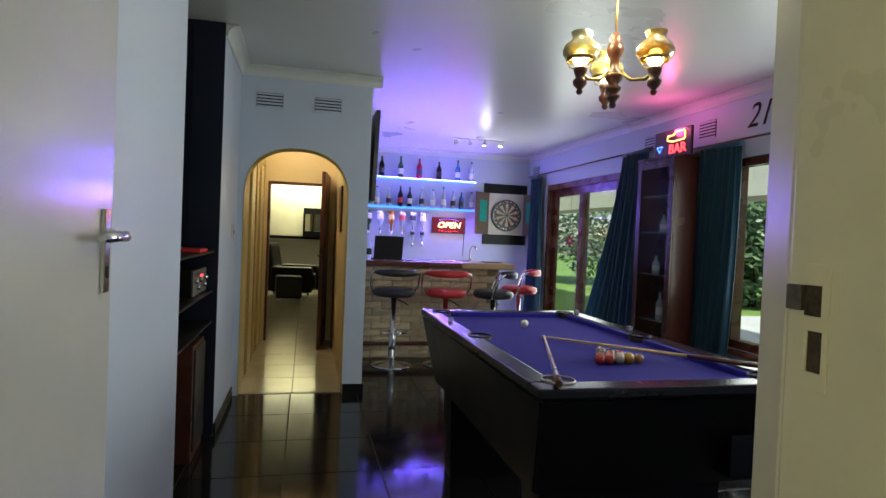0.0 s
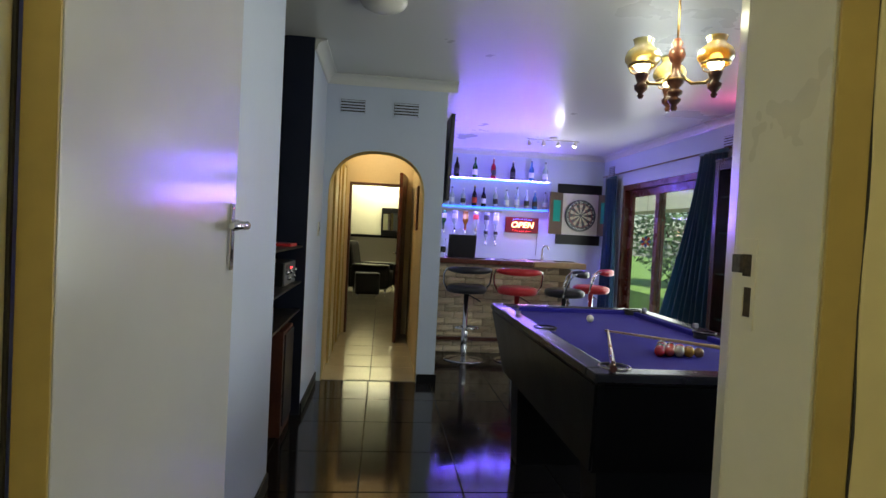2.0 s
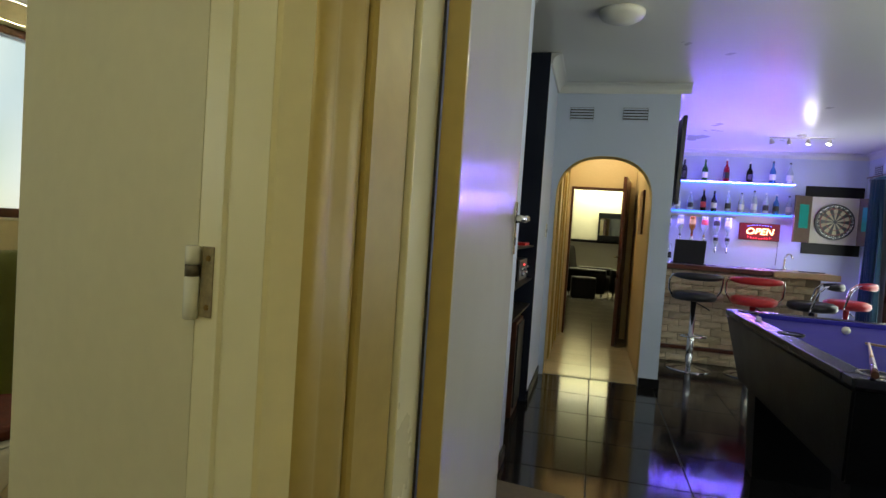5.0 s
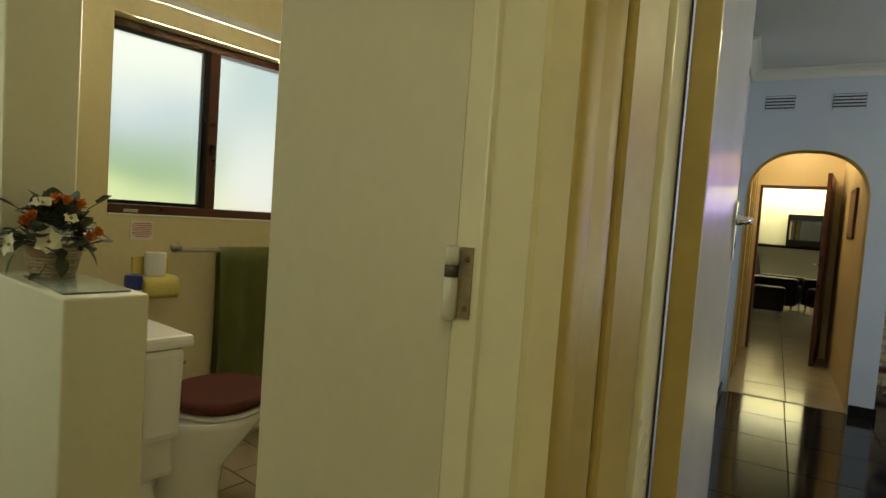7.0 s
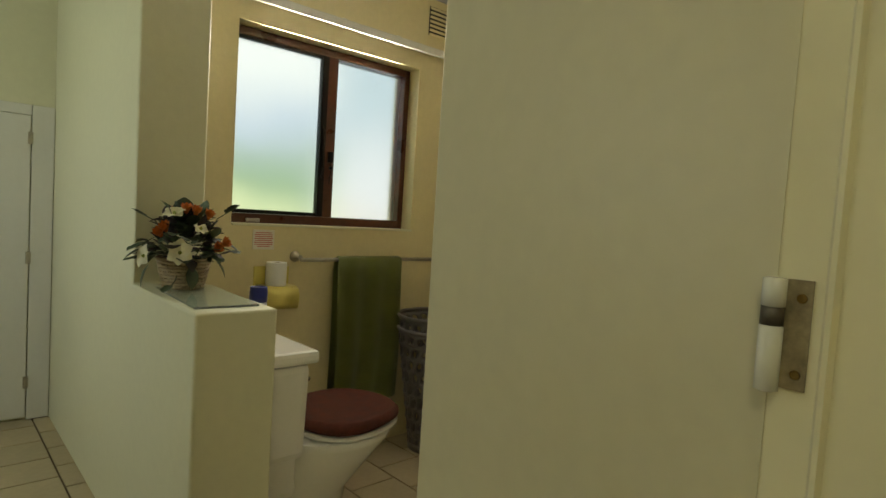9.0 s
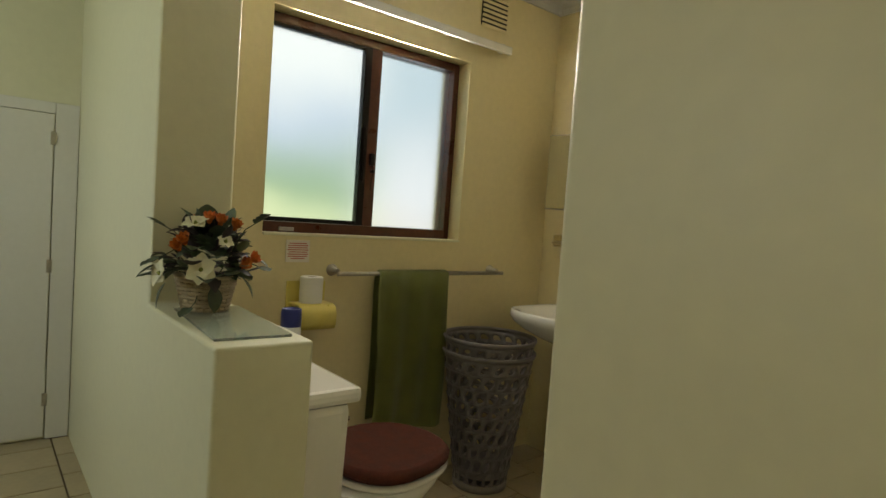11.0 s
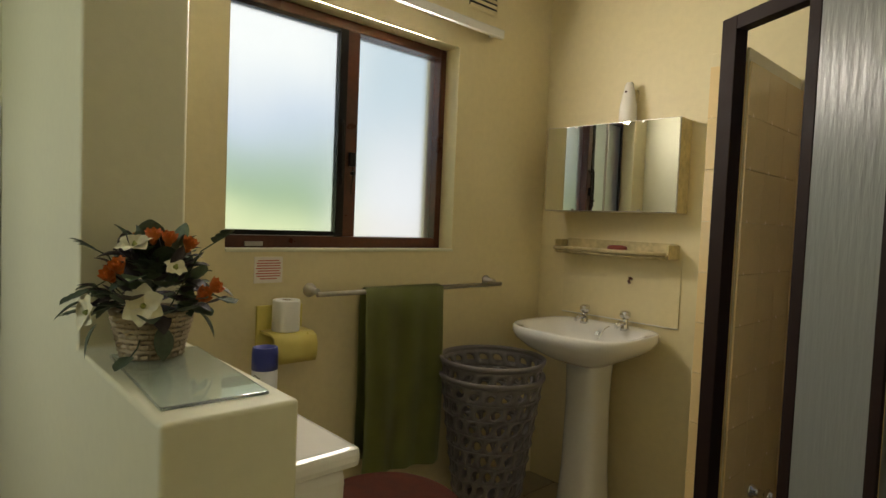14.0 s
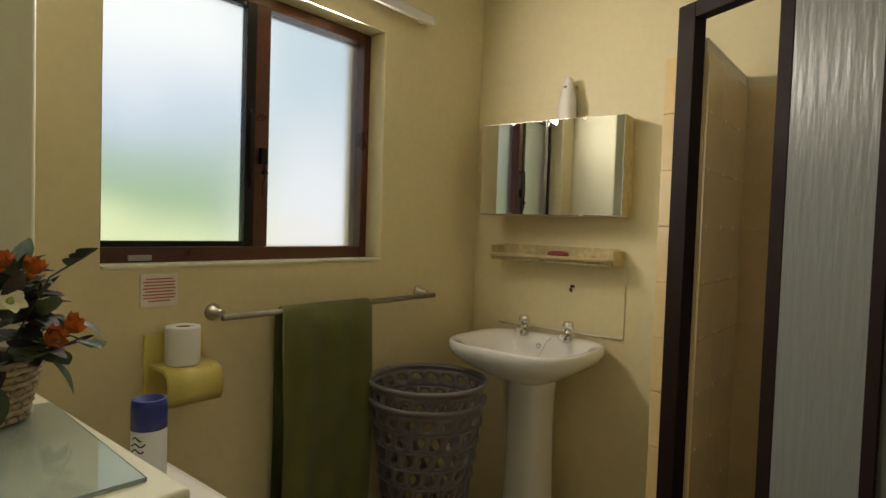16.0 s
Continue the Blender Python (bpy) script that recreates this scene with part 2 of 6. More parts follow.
def box(bm, a, b, bev=0.0, m=None):
    a, b = Vector(a), Vector(b)
    r = bmesh.ops.create_cube(bm, size=1)
    vs = r["verts"]
    c, d = (a + b) / 2, b - a
    for v in vs:
        v.co = Vector((c[i] + v.co[i] * d[i] for i in range(3)))
    if bev:
        es = list({e for v in vs for e in v.link_edges})
        out = bmesh.ops.bevel(bm, geom=es, offset=bev, segments=2, profile=0.6, affect="EDGES")
        vs = list({v for f in out["faces"] for v in f.verts} | {v for v in vs if v.is_valid})
    if m is not None:
        bmesh.ops.transform(bm, matrix=m, verts=vs)
    return bm


def B_(a, b, bev=0.0):
    return box(bmesh.new(), a, b, bev)


def lathe(bm, prof, seg=20, m=None, sx=1.0, sy=1.0, close=True):
    rings = []
    for r, z in prof:
        rings.append([bm.verts.new((r * sx * math.cos(2 * math.pi * k / seg), r * sy * math.sin(2 * math.pi * k / seg), z)) for k in range(seg)])
    fs = []
    for a, b in zip(rings, rings[1:]):
        for k in range(seg):
            fs.append(bm.faces.new((a[k], a[(k + 1) % seg], b[(k + 1) % seg], b[k])))
    if close:
        fs.append(bm.faces.new(rings[0][::-1]))
        fs.append(bm.faces.new(rings[-1]))
    for f in fs:
        f.smooth = len(f.verts) == 4
    if m is not None:
        bmesh.ops.transform(bm, matrix=m, verts=[v for ring in rings for v in ring])
    return bm


def tube(bm, pts, r, seg=8, closed=False):
    pts = [Vector(p) for p in pts]
    n = len(pts)
    rings = []
    up = Vector((0.13, 0.21, 0.97)).normalized()
    for i, p in enumerate(pts):
        if closed:
            d = pts[(i + 1) % n] - pts[i - 1]
        else:
            d = pts[min(i + 1, n - 1)] - pts[max(i - 1, 0)]
        d.normalize()
        u = d.cross(up)
        if u.length < 0.05:
            u = d.cross(Vector((1, 0, 0)))
        u.normalize()
        w = d.cross(u)
        rr = r[i] if isinstance(r, (list, tuple)) else r
        rings.append([bm.verts.new(p + u * rr * math.cos(2 * math.pi * k / seg) + w * rr * math.sin(2 * math.pi * k / seg)) for k in range(seg)])
    pairs = list(zip(rings, rings[1:])) + ([(rings[-1], rings[0])] if closed else [])
    for a, b in pairs:
        for k in range(seg):
            bm.faces.new((a[k], a[(k + 1) % seg], b[(k + 1) % seg], b[k])).smooth = True
    if not closed:
        bm.faces.new(rings[0][::-1])
        bm.faces.new(rings[-1])
    return bm


def prism(bm, poly, a, b, axis="y"):
    """Extrudes a polygon of (u, v) along an axis from a to b."""
    def at(u, v, w):
        return {"y": (u, w, v), "x": (w, u, v), "z": (u, v, w)}[axis]
    lo = [bm.verts.new(at(u, v, a)) for u, v in poly]
    hi = [bm.verts.new(at(u, v, b)) for u, v in poly]
    n = len(poly)
    bm.faces.new(lo)
    bm.faces.new(hi[::-1])
    for k in range(n):
        bm.faces.new((lo[k], hi[k], hi[(k + 1) % n], lo[(k + 1) % n]))
    bmesh.ops.recalc_face_normals(bm, faces=bm.faces[:])
    return bm


def finish(name, bm, mat):
    me = bpy.data.meshes.new(name)
    bmesh.ops.recalc_face_normals(bm, faces=bm.faces[:])
    bm.to_mesh(me)
    bm.free()
    me.materials.append(mat)
    return new(name, me)


def part(name, bm, mat, parent, label="", m=None):
    ob = finish(name, bm, mat)
    ob.parent = parent
    if m is not None:
        ob.matrix_local = m
    if label:
        ob["label"] = label
    return ob


def solid(name, bm, mat, m=None, label="", category="", kind="structure", group=""):
    ob = finish(name, bm, mat)
    if m is not None:
        ob.matrix_world = m
    return tagged(ob, label, category, group, kind)


def thing(name, m, label, category, group="", kind=""):
    ob = new(name)
    ob.empty_display_size = 0.1
    ob.matrix_world = m
    return tagged(ob, label, category, group, kind)


def pieces(name, bm, mat, parent, places, label=""):
    """Alike pieces on one shared mesh."""
    me = bpy.data.meshes.new(name)
    bm.to_mesh(me)
    bm.free()
    me.materials.append(mat)
    for m in places:
        ob = new(name, me)
        ob.parent = parent
        ob.matrix_local = m


# ---- games room: structure ----
WL, AW, BW, RW = -0.55, 4.72, 8.15, 3.1  # left wall, arch wall, back wall, right wall
DW0, DW1 = 0.38, 0.56  # wall of the first door
D1L, D1R, DR0 = -0.41, 0.27, 0.485

games_floor = solid("games_room_floor", B_((-1.1, 0.47, -0.1), (RW, BW, -0.006)), grout_dark, B, "black glazed floor tiles with thin dark joints", "floor")
hall_floor = solid("hall_floor", B_((-3.2, AW + 0.05, -0.1), (0.46, 13.6, -0.007)), grout_tan, B, "beige glazed floor tiles in the hall and lounge", "floor")
lounge_floor = solid("lounge_floor", B_((0.46, BW + 0.15, -0.1), (3.2, 13.6, -0.007)), hall_tile_mat, B, "beige tiled lounge floor", "floor")
solid("ceiling_games_room", B_((-1.1, 0.47, CB), (RW + 0.15, BW + 0.15, CB + 0.1)), ceiling_paint, B, "glossy white painted ceiling", "ceiling")
solid("wall_west_near", B_((-0.72, DW1, 0), (WL, 2.78, CB)), blue_wall, B, "pale blue painted wall behind the open door", "wall")
solid("wall_west_far", B_((-0.72, 3.86, 0), (WL, AW, CB)), blue_wall, B, "pale blue painted wall beside the arch", "wall")
solid("alcove_back", B_((-1.12, 2.7, 0), (-1.02, 3.95, CB)), navy, B, "navy painted back of the wall recess", "wall")
solid("alcove_side_near", B_((-1.02, 2.66, 0), (-0.722, 2.778, CB)), navy, B, "navy painted side of the wall recess", "wall")
solid("alcove_side_far", B_((-1.02, 3.858, 0), (-0.722, 3.97, CB)), navy, B, "navy painted side of the wall recess", "wall")
solid("alcove_lining", B_((-0.722, 3.846, 0), (WL + 0.002, 3.859, CB - 0.001)), navy, B, "navy painted reveal of the wall recess", "wall")

ax0, ax1, spring, rise = -0.505, 0.262, 1.5, 0.365
arch = [(ax0, 0), (ax0, spring)]
for k in range(1, 24):
    a = math.pi * (1 - k / 24)
    c, sn = math.cos(a), math.sin(a)
    arch.append(((ax0 + ax1) / 2 + (ax1 - ax0) / 2 * math.copysign(abs(c) ** 0.85, c), spring + rise * sn ** 0.85))
arch += [(ax1, spring), (ax1, 0)]
wall_poly = [(WL, 0)] + arch[0:1] + arch[1:] + [(0.415, 0), (0.415, CB), (WL, CB)]
solid("wall_arch", prism(bmesh.new(), wall_poly, AW, AW + 0.14), blue_wall, B, "pale blue wall with a plastered archway", "wall")
lin = bmesh.new()
inner = [(u * 0.992 + (ax0 + ax1) / 2 * 0.008, v - (0.004 if v > 0 else 0)) for u, v in arch]
prev = None
for (u, v), (u2, v2) in zip(arch, inner):
    q = [lin.verts.new((u, AW - 0.004, v)), lin.verts.new((u2, AW - 0.004, v2)), lin.verts.new((u2, AW + 0.16, v2)), lin.verts.new((u, AW + 0.16, v))]
    if prev:
        for k in range(4):
            lin.faces.new((prev[k], prev[(k + 1) % 4], q[(k + 1) % 4], q[k]))
    prev = q
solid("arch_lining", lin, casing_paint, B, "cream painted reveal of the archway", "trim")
solid("skirting_arch", B_((0.268, AW - 0.012, 0), (0.428, AW - 0.001, 0.075), 0.002), black_wood, B, "black tile skirting", "baseboard")
solid("skirting_arch_side", B_((0.416, AW - 0.012, 0), (0.428, AW + 0.14, 0.075), 0.002), black_wood, B, "black tile skirting", "baseboard")
solid("skirting_west", B_((WL + 0.001, 3.865, 0), (WL + 0.012, AW - 0.014, 0.075), 0.002), black_wood, B, "black tile skirting", "baseboard")
solid("skirting_west_near", B_((WL + 0.001, 0.6, 0), (WL + 0.012, 2.775, 0.075), 0.002), black_wood, B, "black tile skirting", "baseboard")

# hall beyond the arch
hall_paint = material("cream_hall_paint", (0.62, 0.5, 0.3), 0.5, var=0.06, scale=2, fine=40, bump=0.15, depth=0.002)
solid("hall_wall_west", B_((-0.66, AW + 0.14, 0), (-0.52, 6.95, 2.4)), hall_paint, B, "cream painted hall wall", "wall")
solid("hall_wall_east", B_((0.27, AW + 0.14, 0), (0.41, 6.95, 2.4)), hall_paint, B, "cream painted hall wall", "wall")
solid("hall_ceiling", B_((-0.66, AW + 0.14, 2.4), (0.41, 7.1, 2.5)), ceiling_paint, B, "white hall ceiling", "ceiling")
end = [(-0.66, 0), (-0.47, 0), (-0.47, 1.79), (0.2, 1.79), (0.2, 0), (0.41, 0), (0.41, 2.4), (-0.66, 2.4)]
solid("hall_wall_end", prism(bmesh.new(), end, 6.95, 7.1), hall_paint, B, "cream wall round the lounge doorway", "wall")
solid("lounge_wall_far", B_((-3.2, 13.4, 0), (3.2, 13.55, 2.6)), ceiling_paint, B, "white lounge wall", "wall")
solid("lounge_wall_west", B_((-3.3, 7.1, 0), (-3.2, 13.55, 2.6)), ceiling_paint, B, "white lounge wall", "wall")
solid("lounge_wall_east", B_((3.2, 8.3, 0), (3.3, 13.55, 2.6)), ceiling_paint, B, "white lounge wall", "wall")
solid("lounge_wall_near", B_((-3.2, 7.0, 0), (-0.66, 7.1, 2.6)), ceiling_paint, B, "white lounge wall", "wall")
solid("lounge_ceiling", B_((-3.3, 7.1, 2.6), (3.3, 13.55, 2.7)), ceiling_paint, B, "white lounge ceiling", "ceiling")

# bar end
solid("wall_north_bar", B_((0.41, BW, 0), (RW + 0.15, BW + 0.12, CB)), blue_wall, B, "pale blue wall behind the bar", "wall")
solid("wall_bar_west", B_((0.27, 7.1, 0), (0.41, BW + 0.15, CB)), blue_wall, B, "pale blue wall beside the bar", "wall")
solid("wall_bar_west_upper", B_((0.411, AW + 0.141, 0), (0.416, BW, CB)), blue_wall, B, "pale blue wall beside the bar", "wall")

# right wall with its sliding door and window
SD0, SD1, SDT = 5.62, 7.48, 1.99
W20, W21, W2B, W2T = 1.6, 4.02, 0.5, 1.93


def wall_with_holes(name, x0, x1, y0, y1, z1, holes, mat, m, label):
    """A wall along y with rectangular openings, cut into piers, heads and sills."""
    bm = bmesh.new()
    y = y0
    for a, b, lo, hi in sorted(holes):
        box(bm, (x0, y, 0), (x1, a, z1))
        if lo > 0:
            box(bm, (x0, a, 0), (x1, b, lo))
        box(bm, (x0, a, hi), (x1, b, z1))
        y = b
    box(bm, (x0, y, 0), (x1, y1, z1))
    return solid(name, bm, mat, m, label, "wall")


wall_with_holes("wall_east", RW, RW + 0.14, 0.4, BW + 0.12, CB, [(SD0, SD1, 0.0, SDT), (W20, W21, W2B, W2T)], blue_wall, B, "pale blue wall with garden doors and window")
solid("wall_south_games", B_((D1R + 0.05, DR0, 0), (RW, DW1 - 0.002, CB)), blue_wall, B, "pale blue wall beside the doorway", "wall")
solid("wall_south_head", B_((D1L - 0.04, DW0 + 0.001, 2.051), (D1R + 0.049, DW1 - 0.002, CB)), blue_wall, B, "wall over the doorway", "wall")
solid("wall_south_west", B_((-0.58, DW0, 0), (D1L - 0.046, DW1 - 0.002, CB)), bath_wall, B, "yellow painted wall beside the doorway", "wall")


def cornice(name, a, b, inward, m, z, mat, size=0.075):
    """A coved cornice from a to b (x, y), its back on the wall; inward is the way into the room."""
    a, b, w = Vector((*a, 0)), Vector((*b, 0)), Vector((*inward, 0))
    prof = [(0, -size), (0.012, -size), (0.016, -size * 0.8)]
    prof += [(0.016 + (size * 0.78) * (1 - math.cos(k * math.pi / 10)), -size * 0.8 + size * 0.66 * math.sin(k * math.pi / 10)) for k in range(1, 6)]
    prof += [(size, -0.002), (0, -0.002)]
    bm = bmesh.new()
    rings = [[bm.verts.new(p + w * u + Vector((0, 0, z + v))) for u, v in prof] for p in (a, b)]
    n = len(prof)
    for k in range(n):
        bm.faces.new((rings[0][k], rings[1][k], rings[1][(k + 1) % n], rings[0][(k + 1) % n]))
    bm.faces.new(rings[0])
    bm.faces.new(rings[1][::-1])
    solid(name, bm, mat, m, "white coved plaster cornice", "trim")


cornice("cornice_west", (WL, 3.86), (WL, AW), (1, 0), B, CB, ceiling_paint)
cornice("cornice_west_near", (WL, DW1), (WL, 2.78), (1, 0), B, CB, ceiling_paint)
cornice("cornice_arch", (WL, AW), (0.49, AW), (0, -1), B, CB, ceiling_paint)
cornice("cornice_bar_west", (0.416, AW), (0.416, BW), (1, 0), B, CB, ceiling_paint)
cornice("cornice_bar", (0.416, BW), (RW, BW), (0, -1), B, CB, ceiling_paint)
cornice("cornice_east", (RW, 0.56), (RW, BW), (-1, 0), B, CB, ceiling_paint)

# ---- bathroom: structure ----
WX, NY, CH = -2.74, 2.2, 2.33  # west wall, north wall, ceiling
bath_floor = solid("bathroom_floor", B_((-4.2, -1.6, -0.1), (-0.55, NY + 0.1, FB - 0.006)), grout_tan, None, "sand-coloured floor tiles with brown joints", "floor")
lobby_floor = solid("lobby_floor", B_((-0.55, -1.6, -0.1), (1.5, 0.75, -0.008)), hall_tile_mat, None, "beige tiled lobby floor", "floor")
solid("ceiling_bathroom", B_((-4.2, -1.6, CH), (-0.505, NY + 0.15, CH + 0.1)), bath_ceiling, None, "white bathroom ceiling", "ceiling")
solid("ceiling_lobby", B_((-0.505, -1.6, CH + 0.12), (1.5, 0.8, CH + 0.22)), ceiling_paint, None, "white lobby ceiling", "ceiling")
WY0, WY1, WZ0, WZ1 = 0.70, 1.62, 1.105, 1.91
wall_with_holes("wall_west_bathroom", WX - 0.2, WX, 0.48, NY + 0.15, CH, [(WY0, WY1, WZ0, WZ1)], bath_wall, None, "pale yellow plaster wall round the frosted window")
solid("wall_north_bathroom", B_((WX - 0.2, NY, 0), (-0.95, NY + 0.12, CH)), bath_wall, None, "pale yellow plaster wall behind the basin", "wall")
hw = prism(bmesh.new(), [(-4.1, 0), (-1.905, 0), (-1.905, 0.912), (-2.47, 0.912), (-2.47, CH), (-4.1, CH)], 0.28, 0.497)
bmesh.ops.recalc_face_normals(hw, faces=hw.faces[:])
for f in bmesh.ops.bevel(hw, geom=hw.edges[:], offset=0.008, segments=4, profile=0.5, affect="EDGES")["faces"]:
    f.smooth = True
solid("half_wall", hw, bath_white, None, "off-white plastered wall that drops to half height", "wall")
entry_paint = material("stone_coloured_plaster", (0.63, 0.58, 0.41), 0.45, var=0.06, scale=1.6, fine=35, bump=0.2, depth=0.003)
stub = [(-0.6117, 0.2132)]
for k in range(7):
    a = radians(-101 - k * 14)
    stub.append((-1.075 + 0.018 * math.cos(a), 0.328 + 0.018 * math.sin(a)))
stub += [(-1.093, 1.42), (-0.97, 1.42), (-0.80, 0.46), (-0.612, 0.33)]
solid("wall_entry", prism(bmesh.new(), stub, 0, CH, "z"), entry_paint, None, "pale plaster wall inside the bathroom doorway", "wall")
solid("wall_nook_west", B_((-4.1, -1.6, 0), (-3.93, 0.28, CH)), bath_white, None, "off-white plaster wall of the nook", "wall")
solid("wall_bathroom_south", B_((-4.1, -1.75, 0), (-3.3, -1.6, CH)), bath_white, None, "off-white plaster wall", "wall")
solid("wall_bathroom_south_east", B_((-2.3, -1.75, 0), (1.5, -1.6, CH + 0.12)), bath_white, None, "off-white plaster wall", "wall")
solid("wall_bathroom_south_sill", B_((-3.3, -1.75, 0), (-2.3, -1.6, 1.1)), bath_white, None, "off-white plaster wall under a window", "wall")
solid("wall_bathroom_south_head", B_((-3.3, -1.75, 2.05), (-2.3, -1.6, CH)), bath_white, None, "off-white plaster wall over a window", "wall")
# Unseen window, built as the assumed source of the nook's light.
assumed_window = thing("assumed_window_3", pose(-2.8, -1.67, 1.575), "assumed unseen brown timber window with frosted glass, lighting the nook", "window", kind="structure")
for x in (-0.47, 0.0, 0.47):
    part("stile", B_((x - 0.029, 0.01, -0.474), (x + 0.029, 0.055, 0.474), 0.004), red_wood, assumed_window)
for z in (-0.446, 0.446):
    for s in (-1, 1):
        part("rail", B_((s * 0.235 - 0.2055, 0.012, z - 0.028), (s * 0.235 + 0.2055, 0.053, z + 0.028), 0.004), red_wood, assumed_window)
for s in (-1, 1):
    part("pane", B_((s * 0.235 - 0.235, -0.03, -0.474), (s * 0.235 + 0.234, -0.025, 0.474)), frosted, assumed_window, "frosted pane")
solid("wall_lobby_south", B_((-0.61, -1.6, 0), (-0.5, -0.55, CH + 0.12)), bath_wall, None, "yellow painted wall beside the bathroom doorway", "wall")
solid("wall_lobby_head", B_((-0.61, -0.55, 2.05), (-0.5, 0.3, CH + 0.12)), bath_wall, None, "yellow painted wall over the bathroom doorway", "wall")
solid("wall_lobby_corner", B_((-0.61, 0.237, 0), (-0.531, 0.33, 2.05)), bath_wall, None, "yellow painted wall at the corner of the lobby", "wall")
solid("wall_lobby_east", B_((1.3, -1.6, 0), (1.45, 0.75, CH + 0.12)), bath_wall, None, "yellow painted lobby wall", "wall")
solid("wall_lobby_north", B_((D1R + 0.052, DR0 - 0.014, 0), (1.4, DR0 - 0.001, CH + 0.12)), bath_wall, B, "yellow painted lobby wall beside the doorway", "wall")
solid("wall_lobby_north_head", B_((-0.47, DW0 - 0.014, 2.05), (D1R + 0.052, DW0 - 0.001, CH + 0.12)), bath_wall, B, "yellow painted lobby wall over the doorway", "wall")

# Unseen fixture made to go with the added lobby light.
fill_dome = thing("ceiling_lamp", pose(-0.12, -0.8, CH + 0.119), "added unseen glass dome lamp that brightens the lobby", "ceiling lamp")
part("dome", lathe(bmesh.new(), [(0.14, 0), (0.14, -0.02), (0.11, -0.06), (0.04, -0.08)], 24), glow("fill_dome_glass", (1.0, 0.88, 0.6), 3), fill_dome)
# Self-lit sheet, its daylight put into the emission colour.
backdrop = solid("backdrop", B_((-3.42, 0.5, 0.3), (-3.4, 3.6, 3.2)), garden_glow, None, "glowing backdrop with hazy garden daylight painted in, beyond the frosted window", "backdrop")

# ---- door to the games room: frame, leaf ----


def moulding(bm, a, b, width, side, out):
    """An upright door casing with a stepped and rounded front. side: way across, out: way out of the wall."""
    a, b, s, o = Vector(a), Vector(b), Vector(side), Vector(out)
    prof = [(0, 0), (0, 0.012), (width * 0.1, 0.018), (width * 0.3, 0.02), (width * 0.38, 0.014), (width * 0.46, 0.013), (width * 0.6, 0.018), (width * 0.8, 0.017), (width, 0.008), (width, 0)]
    ra = [bm.verts.new(a + s * u + o * v) for u, v in prof]
    rb_ = [bm.verts.new(b + s * u + o * v) for u, v in prof]
    n = len(prof)
    for k in range(n):
        bm.faces.new((ra[k], rb_[k], rb_[(k + 1) % n], ra[(k + 1) % n])).smooth = True
    bm.faces.new(ra)
    bm.faces.new(rb_[::-1])
    return bm


dull_iron = material("dull_worn_iron", (0.14, 0.12, 0.1), 0.5, 0.5, var=0.4, scale=80, fine=200, bump=0.4, depth=0.001)
frame_1 = thing("door_frame", B, "cream painted timber door frame with a stepped rebate", "door frame", kind="structure")
part("jamb", B_((D1L - 0.045, 0.5186, 0), (D1L, 0.621, 2.05), 0.003), frame_paint, frame_1)
jr = [(0.2665, 0.442), (0.2705, 0.556), (0.290, 0.601), (0.335, 0.601), (0.335, 0.462), (0.2965, 0.462), (0.2965, 0.4425)]
jb = prism(bmesh.new(), jr, 0, 2.05, "z")
bmesh.ops.bevel(jb, geom=[e for e in jb.edges if abs(e.verts[0].co.z - e.verts[1].co.z) > 1], offset=0.0025, segments=2, affect="EDGES")
part("jamb", jb, frame_paint, frame_1)
part("jamb_face", B_((0.2668, 0.4385, 0), (0.2964, 0.4416, 2.05), 0.001), casing_paint, frame_1, "mustard painted edge of the jamb")
part("head", B_((D1L, DR0 - 0.011, 2.005), (0.2664, DW1 + 0.005, 2.05), 0.003), frame_paint, frame_1)
part("casing", B_((0.2982, 0.4395, 0), (0.334, 0.4615, 2.06), 0.003), bath_wall, frame_1, "cream painted flat casing")
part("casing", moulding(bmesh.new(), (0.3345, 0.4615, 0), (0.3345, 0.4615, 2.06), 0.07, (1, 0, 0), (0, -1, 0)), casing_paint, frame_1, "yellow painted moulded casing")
sp = bmesh.new()
for lo, hi in (((0.5205, 1.163), (0.5400, 1.174)), ((0.5205, 1.201), (0.5400, 1.2105)), ((0.5205, 1.231), (0.5400, 1.245)), ((0.5205, 1.174), (0.5250, 1.201)), ((0.5365, 1.174), (0.5400, 1.201)), ((0.5205, 1.2105), (0.5265, 1.231))):
    box(sp, (D1R - 0.0018, lo[0], lo[1]), (D1R + 0.001, hi[0], hi[1]), 0.0002)
part("strike_plate", sp, frame_paint, frame_1, "painted-over strike plate")
worn_hole = material("worn_dark_mortice", (0.09, 0.065, 0.04), 0.8, var=0.7, scale=70, fine=300, bump=0.5, depth=0.001)
part("latch_mortice", B_((D1R - 0.0008, 0.5267, 1.2107), (D1R + 0.001, 0.5403, 1.2308)), worn_hole, frame_1, "dark worn latch hole")
part("bolt_mortice", B_((D1R - 0.0008, 0.5252, 1.1742), (D1R + 0.001, 0.5363, 1.2008)), worn_hole, frame_1, "dark worn bolt hole")
part("strike_lip", B_((D1R - 0.0036, 0.5405, 1.2135), (D1R + 0.001, 0.5530, 1.2305), 0.0008), dull_iron, frame_1, "worn steel strike lip")

crk = [(0.2973 + 0.0011 * math.sin(k * 0.9) + 0.0006 * math.sin(k * 5.1), 0.4395 + 0.0008 * math.sin(k * 0.37), 0.2 + 0.03 * k) for k in range(62)]
part("crack", tube(bmesh.new(), crk, 0.0011, 4), grout_dark, frame_1, "thin dark crack in the paint")

